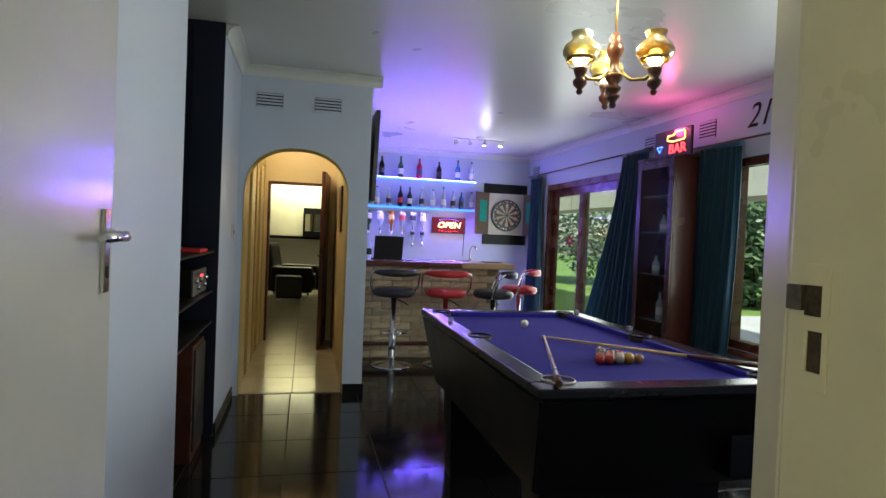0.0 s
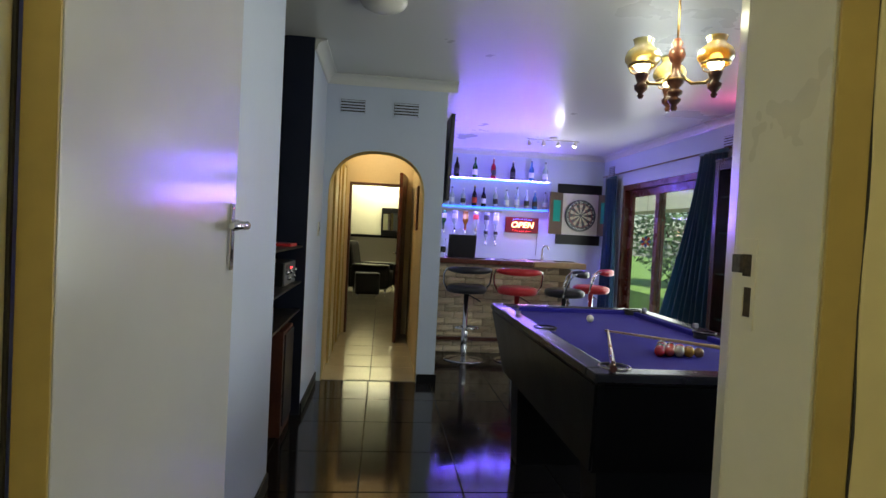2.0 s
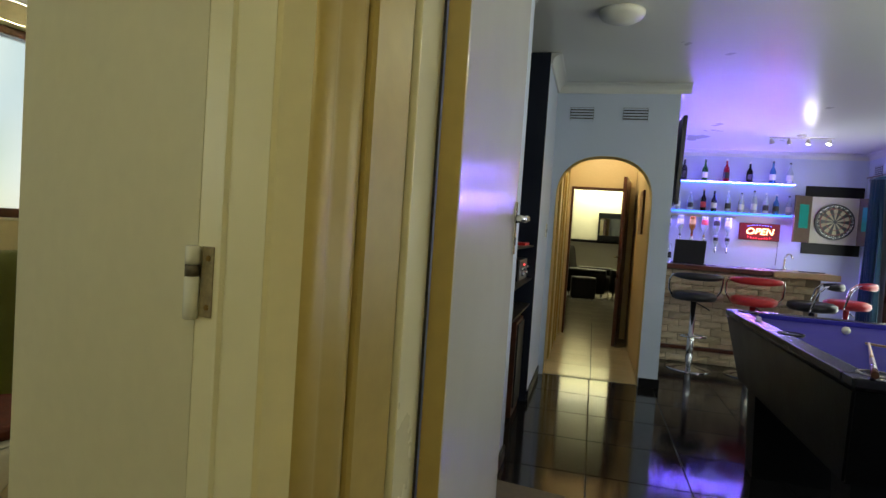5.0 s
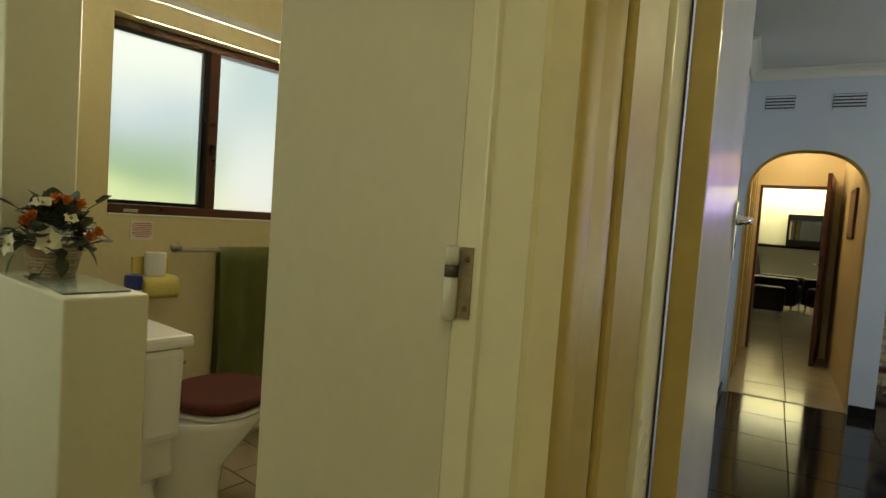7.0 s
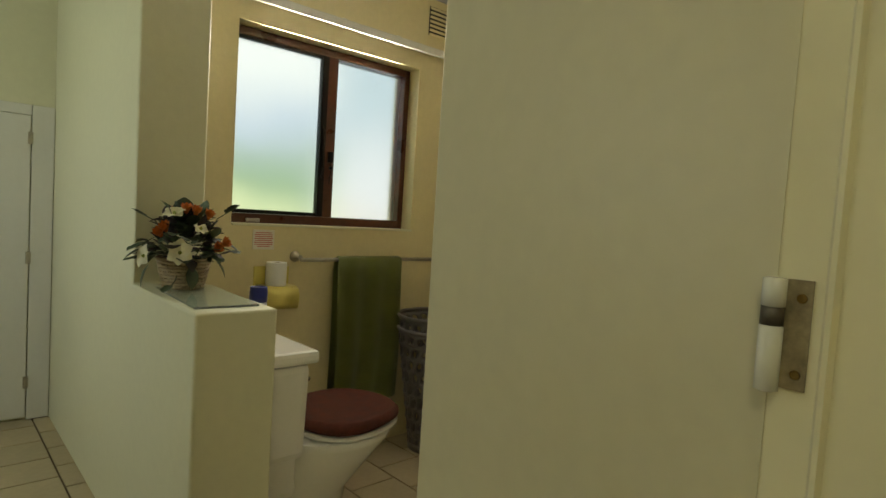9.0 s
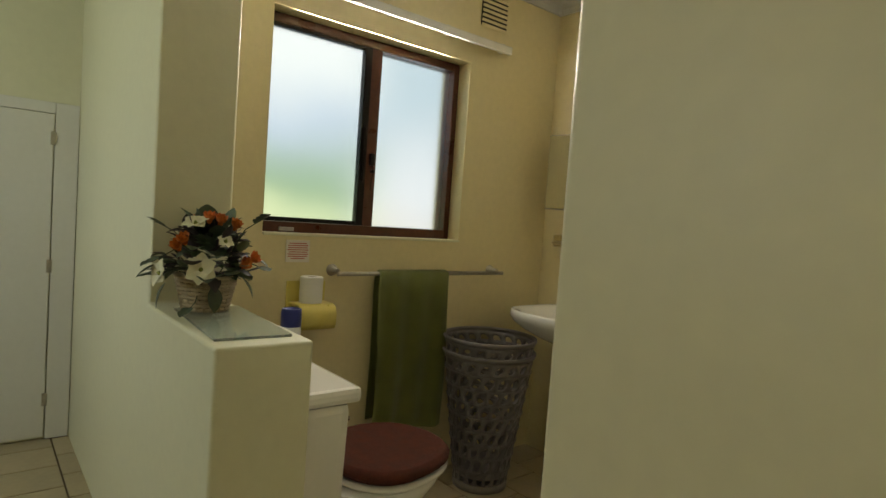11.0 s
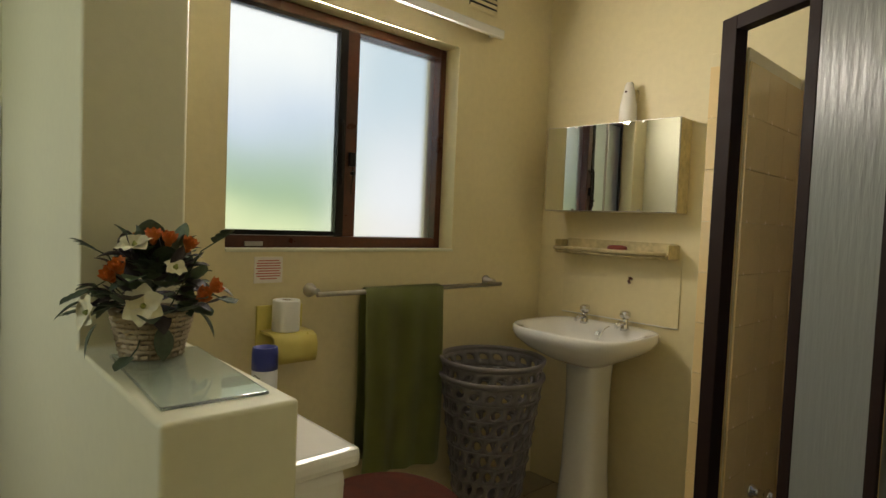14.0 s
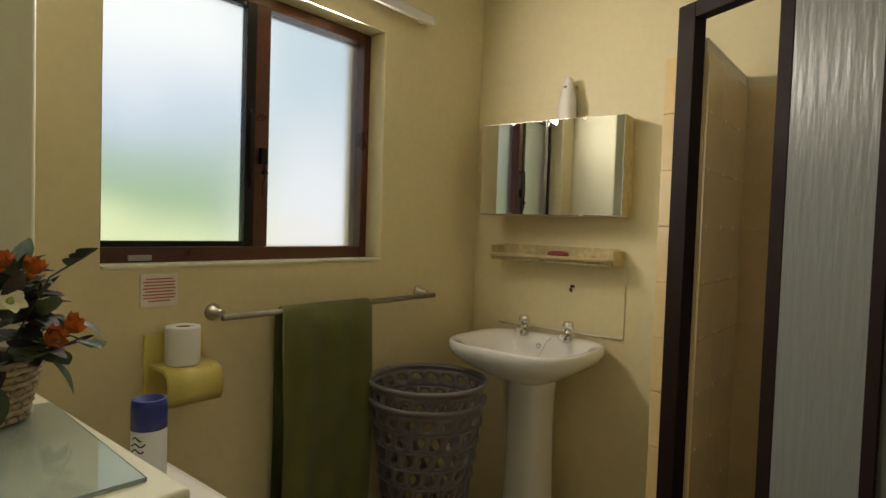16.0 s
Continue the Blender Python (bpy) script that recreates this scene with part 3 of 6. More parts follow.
door_1 = thing("door_1", B @ pose(-0.3725, 0.6305, 0.012, 0, 0, 90), "white painted flush door standing open on chrome lever", "door", kind="structure")
# Dark strip fills the gap, standing in for the shade there.
part("hinge_gap_shade", B_((D1L - 0.03, 0.6213, 0), (D1L + 0.002, 0.6255, 2.0)), grout_dark, frame_1, "dark strip put in for the shade of the hinge gap")
LW = 0.668
part("leaf", B_((0, -0.002, 0), (LW, 0.034, 1.985), 0.003), door_paint, door_1)
part("door_edge", B_((-0.004, -0.001, 0.0), (-0.0005, 0.033, 1.985), 0.001), casing_paint, door_1, "yellow painted hinge edge")
handle = part("handle_plate", B_((LW - 0.058, -0.009, 1.127), (LW - 0.032, -0.0021, 1.262), 0.002), chrome, door_1, "long chrome handle plate")
lev = bmesh.new()
lathe(lev, [(0.012, 0), (0.012, 0.008), (0.009, 0.012), (0.009, 0.028)], 14, pose(LW - 0.045, -0.009, 1.219, 90, 0, 0))
tube(lev, [(LW - 0.042, -0.034, 1.219), (LW - 0.052, -0.036, 1.219), (LW - 0.095, -0.034, 1.218), (LW - 0.14, -0.030, 1.217)], [0.009, 0.0095, 0.008, 0.006], 10)
part("lever", lev, chrome, handle, "chrome lever")
part("keyhole", B_((LW - 0.048, -0.0105, 1.15), (LW - 0.042, -0.0098, 1.17), 0.001), black_wood, handle)
lv2 = bmesh.new()
tube(lv2, [(LW - 0.05, 0.034, 1.219), (LW - 0.05, 0.08, 1.219), (LW - 0.075, 0.088, 1.219), (LW - 0.135, 0.084, 1.217)], 0.008, 10)
part("lever", lv2, chrome, handle, "chrome lever")

# ---- door frame of the bathroom, its leaf taken away ----
frame_2 = thing("door_frame", pose(0, 0, 0), "cream painted timber door frame with an old hinge", "door frame", kind="structure")
jl = prism(bmesh.new(), [(-0.612, 0.214), (-0.583, 0.2148), (-0.5805, 0.2105), (-0.577, 0.21), (-0.574, 0.2145), (-0.527, 0.2175), (-0.527, 0.236), (-0.612, 0.236)], 0, 2.05, "z")
part("jamb", jl, frame_paint, frame_2)
part("casing", prism(bmesh.new(), [(-0.5268, 0.2178), (-0.521, 0.22), (-0.5065, 0.2535), (-0.53, 0.2535), (-0.53, 0.238), (-0.5268, 0.236)], 0, 2.06, "z"), bath_wall, frame_2, "cream painted rounded inner casing")
part("jamb", B_((-0.612, -0.57, 0), (-0.494, -0.55, 2.05), 0.003), frame_paint, frame_2)
part("head", B_((-0.612, -0.549, 2.03), (-0.528, 0.2, 2.049), 0.003), frame_paint, frame_2)
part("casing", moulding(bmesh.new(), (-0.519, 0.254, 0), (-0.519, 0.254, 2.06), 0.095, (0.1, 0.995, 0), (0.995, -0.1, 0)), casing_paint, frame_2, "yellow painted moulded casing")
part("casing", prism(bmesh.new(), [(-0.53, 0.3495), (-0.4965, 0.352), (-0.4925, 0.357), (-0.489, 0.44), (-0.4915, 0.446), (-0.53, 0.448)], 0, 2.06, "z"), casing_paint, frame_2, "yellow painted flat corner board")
worn_hinge = material("old_painted_hinge", (0.34, 0.28, 0.18), 0.5, var=0.4, scale=60, fine=200, bump=0.4, depth=0.001)
hinge = part("hinge_leaf", B_((-0.605, 0.2128, 1.0855), (-0.589, 0.2146, 1.1605), 0.0003), worn_hinge, frame_2, "old hinge leaf with two screws")
for z in (1.096, 1.148):
    part("screw", lathe(bmesh.new(), [(0.0035, 0), (0.003, 0.0008)], 10, pose(-0.5955, 0.2128, z, 90, 0, 0)), brass, hinge)
kn = lathe(bmesh.new(), [(0.0055, 1.083), (0.0078, 1.084), (0.0078, 1.128), (0.006, 1.1285)], 12, pose(-0.6105, 0.206, 0))
lathe(kn, [(0.006, 1.141), (0.0078, 1.1415), (0.0078, 1.16), (0.0055, 1.161)], 12, pose(-0.6105, 0.206, 0))
part("knuckle", kn, white_paint, hinge, "paint-covered hinge knuckle")
part("pin", lathe(bmesh.new(), [(0.0075, 1.1285), (0.0075, 1.141)], 12, pose(-0.6105, 0.206, 0)), dull_iron, hinge, "bare grey hinge pin")

# ---- pool table ----
PX0, PX1, PY0, PY1, PZ = 0.60, 1.535, 1.715, 3.42, 0.835
pool = thing("pool_table", B @ pose(0, 0, 0), "black pool table with blue cloth and tapered sides", "pool table")
body = bmesh.new()
ins = 0.16
top = [(PX0 + 0.005, PY0 + 0.005), (PX1 - 0.005, PY0 + 0.005), (PX1 - 0.005, PY1 - 0.005), (PX0 + 0.005, PY1 - 0.005)]
bot = [(PX0 + 0.06, PY0 + ins), (PX1 - 0.06, PY0 + ins), (PX1 - 0.06, PY1 - ins), (PX0 + 0.06, PY1 - ins)]
vt = [body.verts.new((x, y, PZ - 0.035)) for x, y in top]
vb = [body.verts.new((x, y, 0.46)) for x, y in bot]
body.faces.new(vt)
body.faces.new(vb[::-1])
for k in range(4):
    body.faces.new((vb[k], vb[(k + 1) % 4], vt[(k + 1) % 4], vt[k]))
bmesh.ops.bevel(body, geom=body.edges[:], offset=0.008, segments=2, affect="EDGES")
part("cabinet", body, black_wood, pool)
rail = 0.085
for a, b in (((PX0, PY0), (PX1, PY0 + rail)), ((PX0, PY1 - rail), (PX1, PY1)), ((PX0, PY0 + rail), (PX0 + rail, PY1 - rail)), ((PX1 - rail, PY0 + rail), (PX1, PY1 - rail))):
    part("rail", B_((*a, PZ - 0.034), (*b, PZ), 0.008), black_lacquer, pool, "black varnished rail")
part("bed", B_((PX0 + 0.08, PY0 + 0.08, PZ - 0.05), (PX1 - 0.08, PY1 - 0.08, PZ - 0.026)), felt, pool, "blue cloth")
for a, b in (((PX0 + 0.15, PY0 + 0.083), (PX1 - 0.15, PY0 + 0.115)), ((PX0 + 0.15, PY1 - 0.115), (PX1 - 0.15, PY1 - 0.083)),
             ((PX0 + 0.083, PY0 + 0.15), (PX0 + 0.115, 2.50)), ((PX0 + 0.083, 2.635), (PX0 + 0.115, PY1 - 0.15)),
             ((PX1 - 0.115, PY0 + 0.15), (PX1 - 0.083, 2.50)), ((PX1 - 0.115, 2.635), (PX1 - 0.083, PY1 - 0.15))):
    part("cushion", B_((*a, PZ - 0.03), (*b, PZ - 0.003), 0.006), felt, pool, "blue cloth cushion")
for x in (PX0 + 0.1, PX1 - 0.1):
    for y in (PY0 + 0.1, 2.567, PY1 - 0.1):
        xx = x + (-0.012 if y == 2.567 and x < 1 else 0.012 if y == 2.567 else 0)
        pk = part("pocket", lathe(bmesh.new(), [(0.046, -0.03), (0.047, 0.0005), (0.02, 0.0012)], 18, pose(xx, y, PZ - 0.003)), black_vinyl, pool, "black pocket")
        part("pocket_rim", tube(bmesh.new(), [(xx + 0.05 * math.cos(a * 0.35), y + 0.05 * math.sin(a * 0.35), PZ + 0.001) for a in range(18)], 0.0035, 6, True), steel if (y == PY0 + 0.1 and x < 1) else black_wood, pk, "pocket rim")
for y in (PY0 + 0.2, PY1 - 0.36):
    x0, x1 = PX0 + 0.1, 1.37
    lg = bmesh.new()
    vt = [lg.verts.new(p) for p in ((x0, y, 0.47), (x1, y, 0.47), (x1, y + 0.16, 0.47), (x0, y + 0.16, 0.47))]
    vb = [lg.verts.new(p) for p in ((x0 + 0.02, y + 0.015, 0), (x1 - 0.02, y + 0.015, 0), (x1 - 0.02, y + 0.145, 0), (x0 + 0.02, y + 0.145, 0))]
    lg.faces.new(vt)
    lg.faces.new(vb[::-1])
    for k in range(4):
        lg.faces.new((vb[k], vb[(k + 1) % 4], vt[(k + 1) % 4], vt[k]))
    part("pedestal_leg", lg, black_wood, pool)
part("coin_box", B_((1.28, PY0 + 0.05, 0.52), (1.44, PY0 + 0.17, 0.66), 0.005), black_wood, pool, "black coin mechanism box")

# ---- bar counter ----
bar = thing("bar_counter", B, "bar counter faced with split stone bricks", "bar counter")
CX0, CX1, CY = 0.42, 1.95, 5.98
part("core", B_((CX0, CY + 0.02, 0), (CX1, CY + 0.16, 0.94)), mortar, bar)
part("counter_top", B_((CX0, 5.84, 0.94), (1.5, 6.42, 0.985), 0.008), red_wood, bar, "red-brown varnished top")
part("counter_end", B_((1.502, 5.83, 0.93), (2.06, 6.42, 0.99), 0.012), light_wood, bar, "pale pine end slab")
part("foot_rail", B_((CX0, CY - 0.08, 0.14), (CX1, CY - 0.012, 0.175), 0.006), dark_wood, bar, "dark timber foot rail")

# ---- games room: fittings ----


def air_vent(m, w, h, n, mat, label, group):
    v = thing("air_vent", m, label, "air vent", group)
    part("backing", B_((0, -0.004, 0), (w, -0.001, h)), grout_dark, v)
    part("frame", B_((-0.006, -0.006, -0.006), (w + 0.006, -0.0045, 0.004)), mat, v)
    part("frame", B_((-0.006, -0.006, h - 0.004), (w + 0.006, -0.0045, h + 0.006)), mat, v)
    for k in range(n):
        z = h * (k + 0.5) / n
        bm = box(bmesh.new(), (0.002, -0.011, -h * 0.27 / n), (w - 0.002, -0.0065, h * 0.27 / n), 0.001, pose(0, 0, z, 18, 0, 0))
        part("slat", bm, mat, v)
    return v


air_vent(B @ pose(-0.437, AW, 2.15), 0.19, 0.115, 5, blue_wall, "pale blue slatted air vent over the arch", "vents over the arch")
air_vent(B @ pose(-0.015, AW, 2.15), 0.195, 0.115, 5, blue_wall, "pale blue slatted air vent over the arch", "vents over the arch")
for y0, z0 in ((5.2, 2.13), (4.41, 2.13), (7.98, 2.14)):
    air_vent(B @ pose(RW, y0, z0, 0, 0, -90), 0.2, 0.15, 6, blue_wall, "pale blue slatted air vent over the curtains", "vents over the curtains")

switch = thing("light_switch", B @ pose(WL, 4.5, 1.22, 0, 0, 90), "white light switch on the blue wall", "light switch")
part("plate", B_((-0.035, -0.008, -0.055), (0.035, 0, 0.055), 0.003), white_paint, switch)
part("rocker", B_((-0.01, -0.012, -0.015), (0.01, -0.0081, 0.015), 0.002), black_vinyl, switch, "dark rocker")

# shelf unit in the recess
shelf_unit = thing("recess_shelves", B, "dark shelves built into the navy recess", "shelf")
for z in (0.70, 0.88, 1.11):
    part("shelf", B_((-1.018, 2.782, z - 0.012), (-0.57, 3.843, z), 0.003), black_wood, shelf_unit)
amp = thing("amplifier", B @ pose(-0.755, 3.6, 0.8805), "silver-grey stereo amplifier with knobs on a shelf", "amplifier")
part("case", B_((-0.14, -0.2, 0), (0.14, 0.2, 0.14), 0.005), black_wood, amp)
part("front", B_((0.1401, -0.2, 0.004), (0.15, 0.2, 0.136), 0.002), material("grey_panel", (0.18, 0.18, 0.19), 0.35, 0.6), amp, "brushed grey front panel")
for k, y in enumerate((-0.15, -0.09, -0.03, 0.1, 0.15)):
    part("knob", lathe(bmesh.new(), [(0.014, 0), (0.013, 0.016), (0.008, 0.018)], 12, pose(0.15, y, 0.045 if k % 2 else 0.08, 0, 90, 0)), chrome, amp, "chrome knob")
for y in (0.02, 0.06):
    part("indicator", B_((0.1505, y - 0.015, 0.095), (0.152, y + 0.015, 0.105)), neon_red, amp, "red display")
part("display", B_((0.1505, -0.17, 0.1), (0.1515, -0.02, 0.125)), black_vinyl, amp)
box_thing = thing("red_box", B @ pose(-0.67, 3.6, 1.1105), "flat red box lying on the shelf", "box")
part("lid", B_((-0.08, -0.12, 0), (0.08, 0.12, 0.018), 0.003), red_vinyl, box_thing)
spk = thing("loudspeaker", B @ pose(-0.75, 3.6, 0.0), "tall dark wooden loudspeaker on the floor", "loudspeaker")
part("cabinet", B_((-0.15, -0.17, 0), (0.15, 0.17, 0.62), 0.006), dark_wood, spk)
part("grille", B_((0.1501, -0.15, 0.06), (0.162, 0.15, 0.6), 0.004), black_vinyl, spk, "black cloth grille")

# hall: door casings, open brown door, picture
for y0 in (5.35, 6.35):
    d = thing("hall_door", B @ pose(-0.52, y0, 0), "cream painted side door in the hall", "door", "side doors in the hall")
    part("leaf", B_((0.0005, 0.05, 0), (0.008, 0.5, 1.93), 0.002), frame_paint, d)
    part("casing", B_((0.0005, -0.01, 0), (0.02, 0.048, 2.0), 0.004), casing_paint, d)
    part("casing", B_((0.0005, 0.502, 0), (0.02, 0.56, 2.0), 0.004), casing_paint, d)
    part("casing", B_((0.0005, 0.049, 1.932), (0.02, 0.501, 2.0), 0.004), casing_paint, d)
brown_door = thing("door_2", B @ pose(0.19, 6.94, 0.01, 0, 0, -97), "dark brown panelled door standing open in the hall", "door", kind="structure")
part("leaf", B_((0, -0.02, 0), (0.6, 0.018, 1.86), 0.003), dark_wood, brown_door)
for z0, z1 in ((0.15, 0.8), (0.95, 1.72)):
    part("panel", B_((0.09, 0.0181, z0), (0.51, 0.026, z1), 0.006), dark_wood, brown_door)
    part("panel", B_((0.09, -0.028, z0), (0.51, -0.0201, z1), 0.006), dark_wood, brown_door)
part("handle", tube(bmesh.new(), [(0.54, -0.02, 0.98), (0.54, -0.06, 0.98), (0.45, -0.062, 0.98)], 0.008), chrome, brown_door, "chrome lever")
lframe = thing("lounge_door_frame", B, "dark brown timber frame of the lounge doorway", "door frame", kind="structure")
part("jamb", B_((-0.47, 6.94, 0), (-0.445, 7.11, 1.79), 0.003), dark_wood, lframe)
part("jamb", B_((0.178, 6.95, 0), (0.2, 7.11, 1.79), 0.003), dark_wood, lframe)
part("head", B_((-0.445, 6.94, 1.765), (0.178, 7.11, 1.79), 0.003), dark_wood, lframe)
pic = thing("picture", B @ pose(0.268, 5.7, 1.25, 0, 0, -90), "narrow dark framed picture on the hall wall", "picture")
part("frame", B_((-0.2, -0.018, 0), (0.2, 0, 0.42), 0.004), dark_wood, pic)
part("print", B_((-0.17, -0.0195, 0.03), (0.17, -0.0181, 0.39)), material("faded_print", (0.35, 0.22, 0.15), 0.6, var=0.4, scale=9), pic, "faded brown print")

# lounge furniture
def armchair(m):
    c = thing("armchair", m, "dark brown leather armchair on short metal legs", "armchair", "armchairs in the lounge")
    part("seat", B_((-0.3, -0.4, 0.14), (0.3, 0.32, 0.46), 0.05), leather, c)
    bk = box(bmesh.new(), (-0.38, -0.02, 0), (0.38, 0.2, 0.86), 0.07, pose(0, 0.22, 0.16, -10, 0, 0))
    part("backrest", bk, leather, c)
    for s in (-1, 1):
        part("armrest", B_((s * 0.4 - 0.1, -0.42, 0.14), (s * 0.4 + 0.1, 0.3, 0.6), 0.06), leather, c)
        for y in (-0.35, 0.25):
            part("leg", tube(bmesh.new(), [(s * 0.4, y, 0.15), (s * 0.42, y, 0)], 0.015), chrome, c)
    return c


armchair(B @ pose(-0.24, 11.2, 0, 0, 0, 80))
armchair(B @ pose(0.72, 10.9, 0, 0, 0, -70))
ott = thing("footstool", B @ pose(-0.3, 10.62, 0, 0, 0, 4), "dark brown leather footstool beside the armchair", "footstool")
part("cushion", B_((-0.22, -0.22, 0.07), (0.22, 0.22, 0.46), 0.04), leather, ott)
for x in (-0.17, 0.17):
    for y in (-0.17, 0.17):
        part("leg", tube(bmesh.new(), [(x, y, 0.09), (x, y, 0)], 0.018), chrome, ott)
unit_mat = material("cream_cupboard_paint", (0.68, 0.66, 0.5), 0.35, var=0.05)
wu = thing("wall_cupboard", B @ pose(0, 13.395, 0), "cream wall cupboards over a dark ledge", "cupboard")
for k in range(7):
    part("cupboard_door", B_((-1.9 + k * 0.42, -0.32, 1.12), (-1.9 + k * 0.42 + 0.412, -0.3, 2.3), 0.004), unit_mat, wu)
part("body", B_((-1.9, -0.298, 1.12), (1.04, 0, 2.3)), unit_mat, wu)
part("ledge", B_((-1.95, -0.33, 1.06), (1.1, 0, 1.115), 0.004), black_wood, wu, "dark ledge")
mir = thing("mirror", B @ pose(0.2, 13.02, 1.116), "dark framed mirror standing on the ledge", "mirror")
part("frame", B_((-0.3, 0.0, 0), (0.3, 0.03, 0.62), 0.005), black_wood, mir)
part("glass", B_((-0.26, -0.003, 0.12), (0.26, -0.0005, 0.5)), mirror_mat, mir)
lamp_l = thing("ceiling_lamp", B @ pose(0.0, 12.3, 2.6), "white glass ceiling lamp in the lounge", "ceiling lamp")
part("glass_dome", lathe(bmesh.new(), [(0.15, 0), (0.15, -0.03), (0.1, -0.09), (0.03, -0.11)], 20), white_paint, lamp_l)

# ---- stools ----


def bar_stool(m, mat, label):
    s = thing("bar_stool", m, label, "bar stool", "stools at the bar")
    part("base", lathe(bmesh.new(), [(0.2, 0), (0.2, 0.008), (0.17, 0.016), (0.06, 0.032), (0.035, 0.05)], 28), chrome, s, "round chrome base")
    part("column", lathe(bmesh.new(), [(0.033, 0.045), (0.033, 0.34), (0.026, 0.345), (0.026, 0.66)], 16), chrome, s, "chrome gas column")
    fr = bmesh.new()
    tube(fr, [(0.125 * math.cos(a), -0.07 + 0.1 * math.sin(a), 0.33) for a in [math.pi + k * math.pi / 8 for k in range(9)]], 0.008)
    tube(fr, [(-0.125, -0.07, 0.33), (-0.03, 0, 0.33)], 0.008)
    tube(fr, [(0.125, -0.07, 0.33), (0.03, 0, 0.33)], 0.008)
    part("footrest", fr, chrome, s)
    part("seat", lathe(bmesh.new(), [(0.1, 0.655), (0.18, 0.665), (0.2, 0.69), (0.195, 0.725), (0.16, 0.742), (0.02, 0.735)], 28), mat, s, "padded vinyl seat")
    bk = bmesh.new()
    n = 15
    rows = []
    for k in range(n):
        a = radians(205 + 130 * k / (n - 1))
        ring = []
        for u, v in ((0, 0), (0.018, 0.008), (0.024, 0.035), (0.016, 0.062), (0, 0.07), (-0.014, 0.06), (-0.018, 0.035), (-0.012, 0.008)):
            t = 1 - 0.5 * (abs(k - (n - 1) / 2) / ((n - 1) / 2)) ** 3
            ring.append(bk.verts.new(((0.225 + u) * math.cos(a), (0.225 + u) * math.sin(a) * 0.95, 0.86 + (v - 0.035) * t + 0.035)))
        rows.append(ring)
    for a, b in zip(rows, rows[1:]):
        for k in range(8):
            bk.faces.new((a[k], a[(k + 1) % 8], b[(k + 1) % 8], b[k])).smooth = True
    bk.faces.new(rows[0])
    bk.faces.new(rows[-1][::-1])
    part("backrest", bk, mat, s, "curved padded backrest")
    for sgn in (-1, 1):
        arm = bmesh.new()
        tube(arm, [(sgn * 0.1, 0.02, 0.655), (sgn * 0.19, 0.02, 0.68), (sgn * 0.235, 0.0, 0.76), (sgn * 0.24, -0.03, 0.85), (sgn * 0.225, -0.075, 0.9), (sgn * 0.19, -0.13, 0.905), (sgn * 0.12, -0.19, 0.905), (0, -0.215, 0.905)], 0.01)
        part("armrest_tube", arm, chrome, s)
    part("lever", tube(bmesh.new(), [(0.02, 0, 0.64), (0.1, -0.05, 0.6), (0.13, -0.07, 0.58)], 0.006), black_vinyl, s, "black height lever")
    return s


bar_stool(B @ pose(0.79, 5.66, 0, 0, 0, 6), black_vinyl, "black vinyl and chrome bar stool at the counter")
bar_stool(B @ pose(1.30, 5.66, 0, 0, 0, -8), red_vinyl, "red vinyl and chrome bar stool at the counter")
bar_stool(B @ pose(1.77, 5.62, 0, 0, 0, 75), black_vinyl, "black vinyl bar stool turned sideways by the counter end")
bar_stool(B @ pose(2.24, 6.15, 0, 0, 0, 70), red_vinyl, "red vinyl bar stool turned sideways by the curtain")

# ---- on the counter ----
tv = thing("television", B @ pose(0.418, 4.95, 1.5), "black flat television on a wall bracket", "television")
part("panel", box(bmesh.new(), (0.04, 0, 0), (0.075, 1.2, 0.74), 0.006, pose(0, 0, 0.02, 0, 1.5, 0)), black_vinyl, tv)
part("bracket", B_((0, 0.4, 0.3), (0.045, 0.62, 0.5), 0.004), black_wood, tv)
lap = thing("laptop", B @ pose(0.78, 6.18, 0.986, 0, 0, 4), "black laptop standing open on the counter", "laptop")
part("screen", box(bmesh.new(), (-0.15, 0, 0), (0.15, 0.012, 0.235), 0.003, pose(0, -0.06, 0.012, 10, 0, 0)), black_vinyl, lap)
part("keyboard", B_((-0.15, -0.04, 0), (0.15, 0.17, 0.014), 0.003), black_vinyl, lap)
jug = thing("beer_jug", B @ pose(0.565, 6.1, 0.986), "clear glass jug with a dark label on the counter", "jug")
part("glass", lathe(bmesh.new(), [(0.045, 0), (0.048, 0.08), (0.042, 0.16), (0.044, 0.2)], 18), clear_glass, jug)
part("label", lathe(bmesh.new(), [(0.0488, 0.05), (0.0478, 0.11)], 18, close=False), black_wood, jug, "dark label")
tap = thing("tap", B @ pose(1.73, 6.36, 0.991), "chrome swan-neck tap behind the counter", "tap")
part("spout", tube(bmesh.new(), [(0, 0, 0), (0, 0, 0.12), (0.02, -0.01, 0.16), (0.05, -0.02, 0.16), (0.065, -0.025, 0.12)], 0.009), chrome, tap)
part("foot", lathe(bmesh.new(), [(0.02, 0), (0.018, 0.02)], 14), chrome, tap)
for x, y, w in ((0.98, 6.1, 0.1), (1.25, 6.0, 0.05), (1.6, 6.2, 0.12), (1.9, 6.1, 0.2)):
    t = thing("bar_mat", B @ pose(x, y, 0.986 if x < 1.6 else 0.991, 0, 0, 8), "small dark rubber mat on the counter", "bar mat", "mats on the counter")
    part("mat", B_((-w / 2, -0.05, 0), (w / 2, 0.05, 0.008), 0.002), black_vinyl, t)

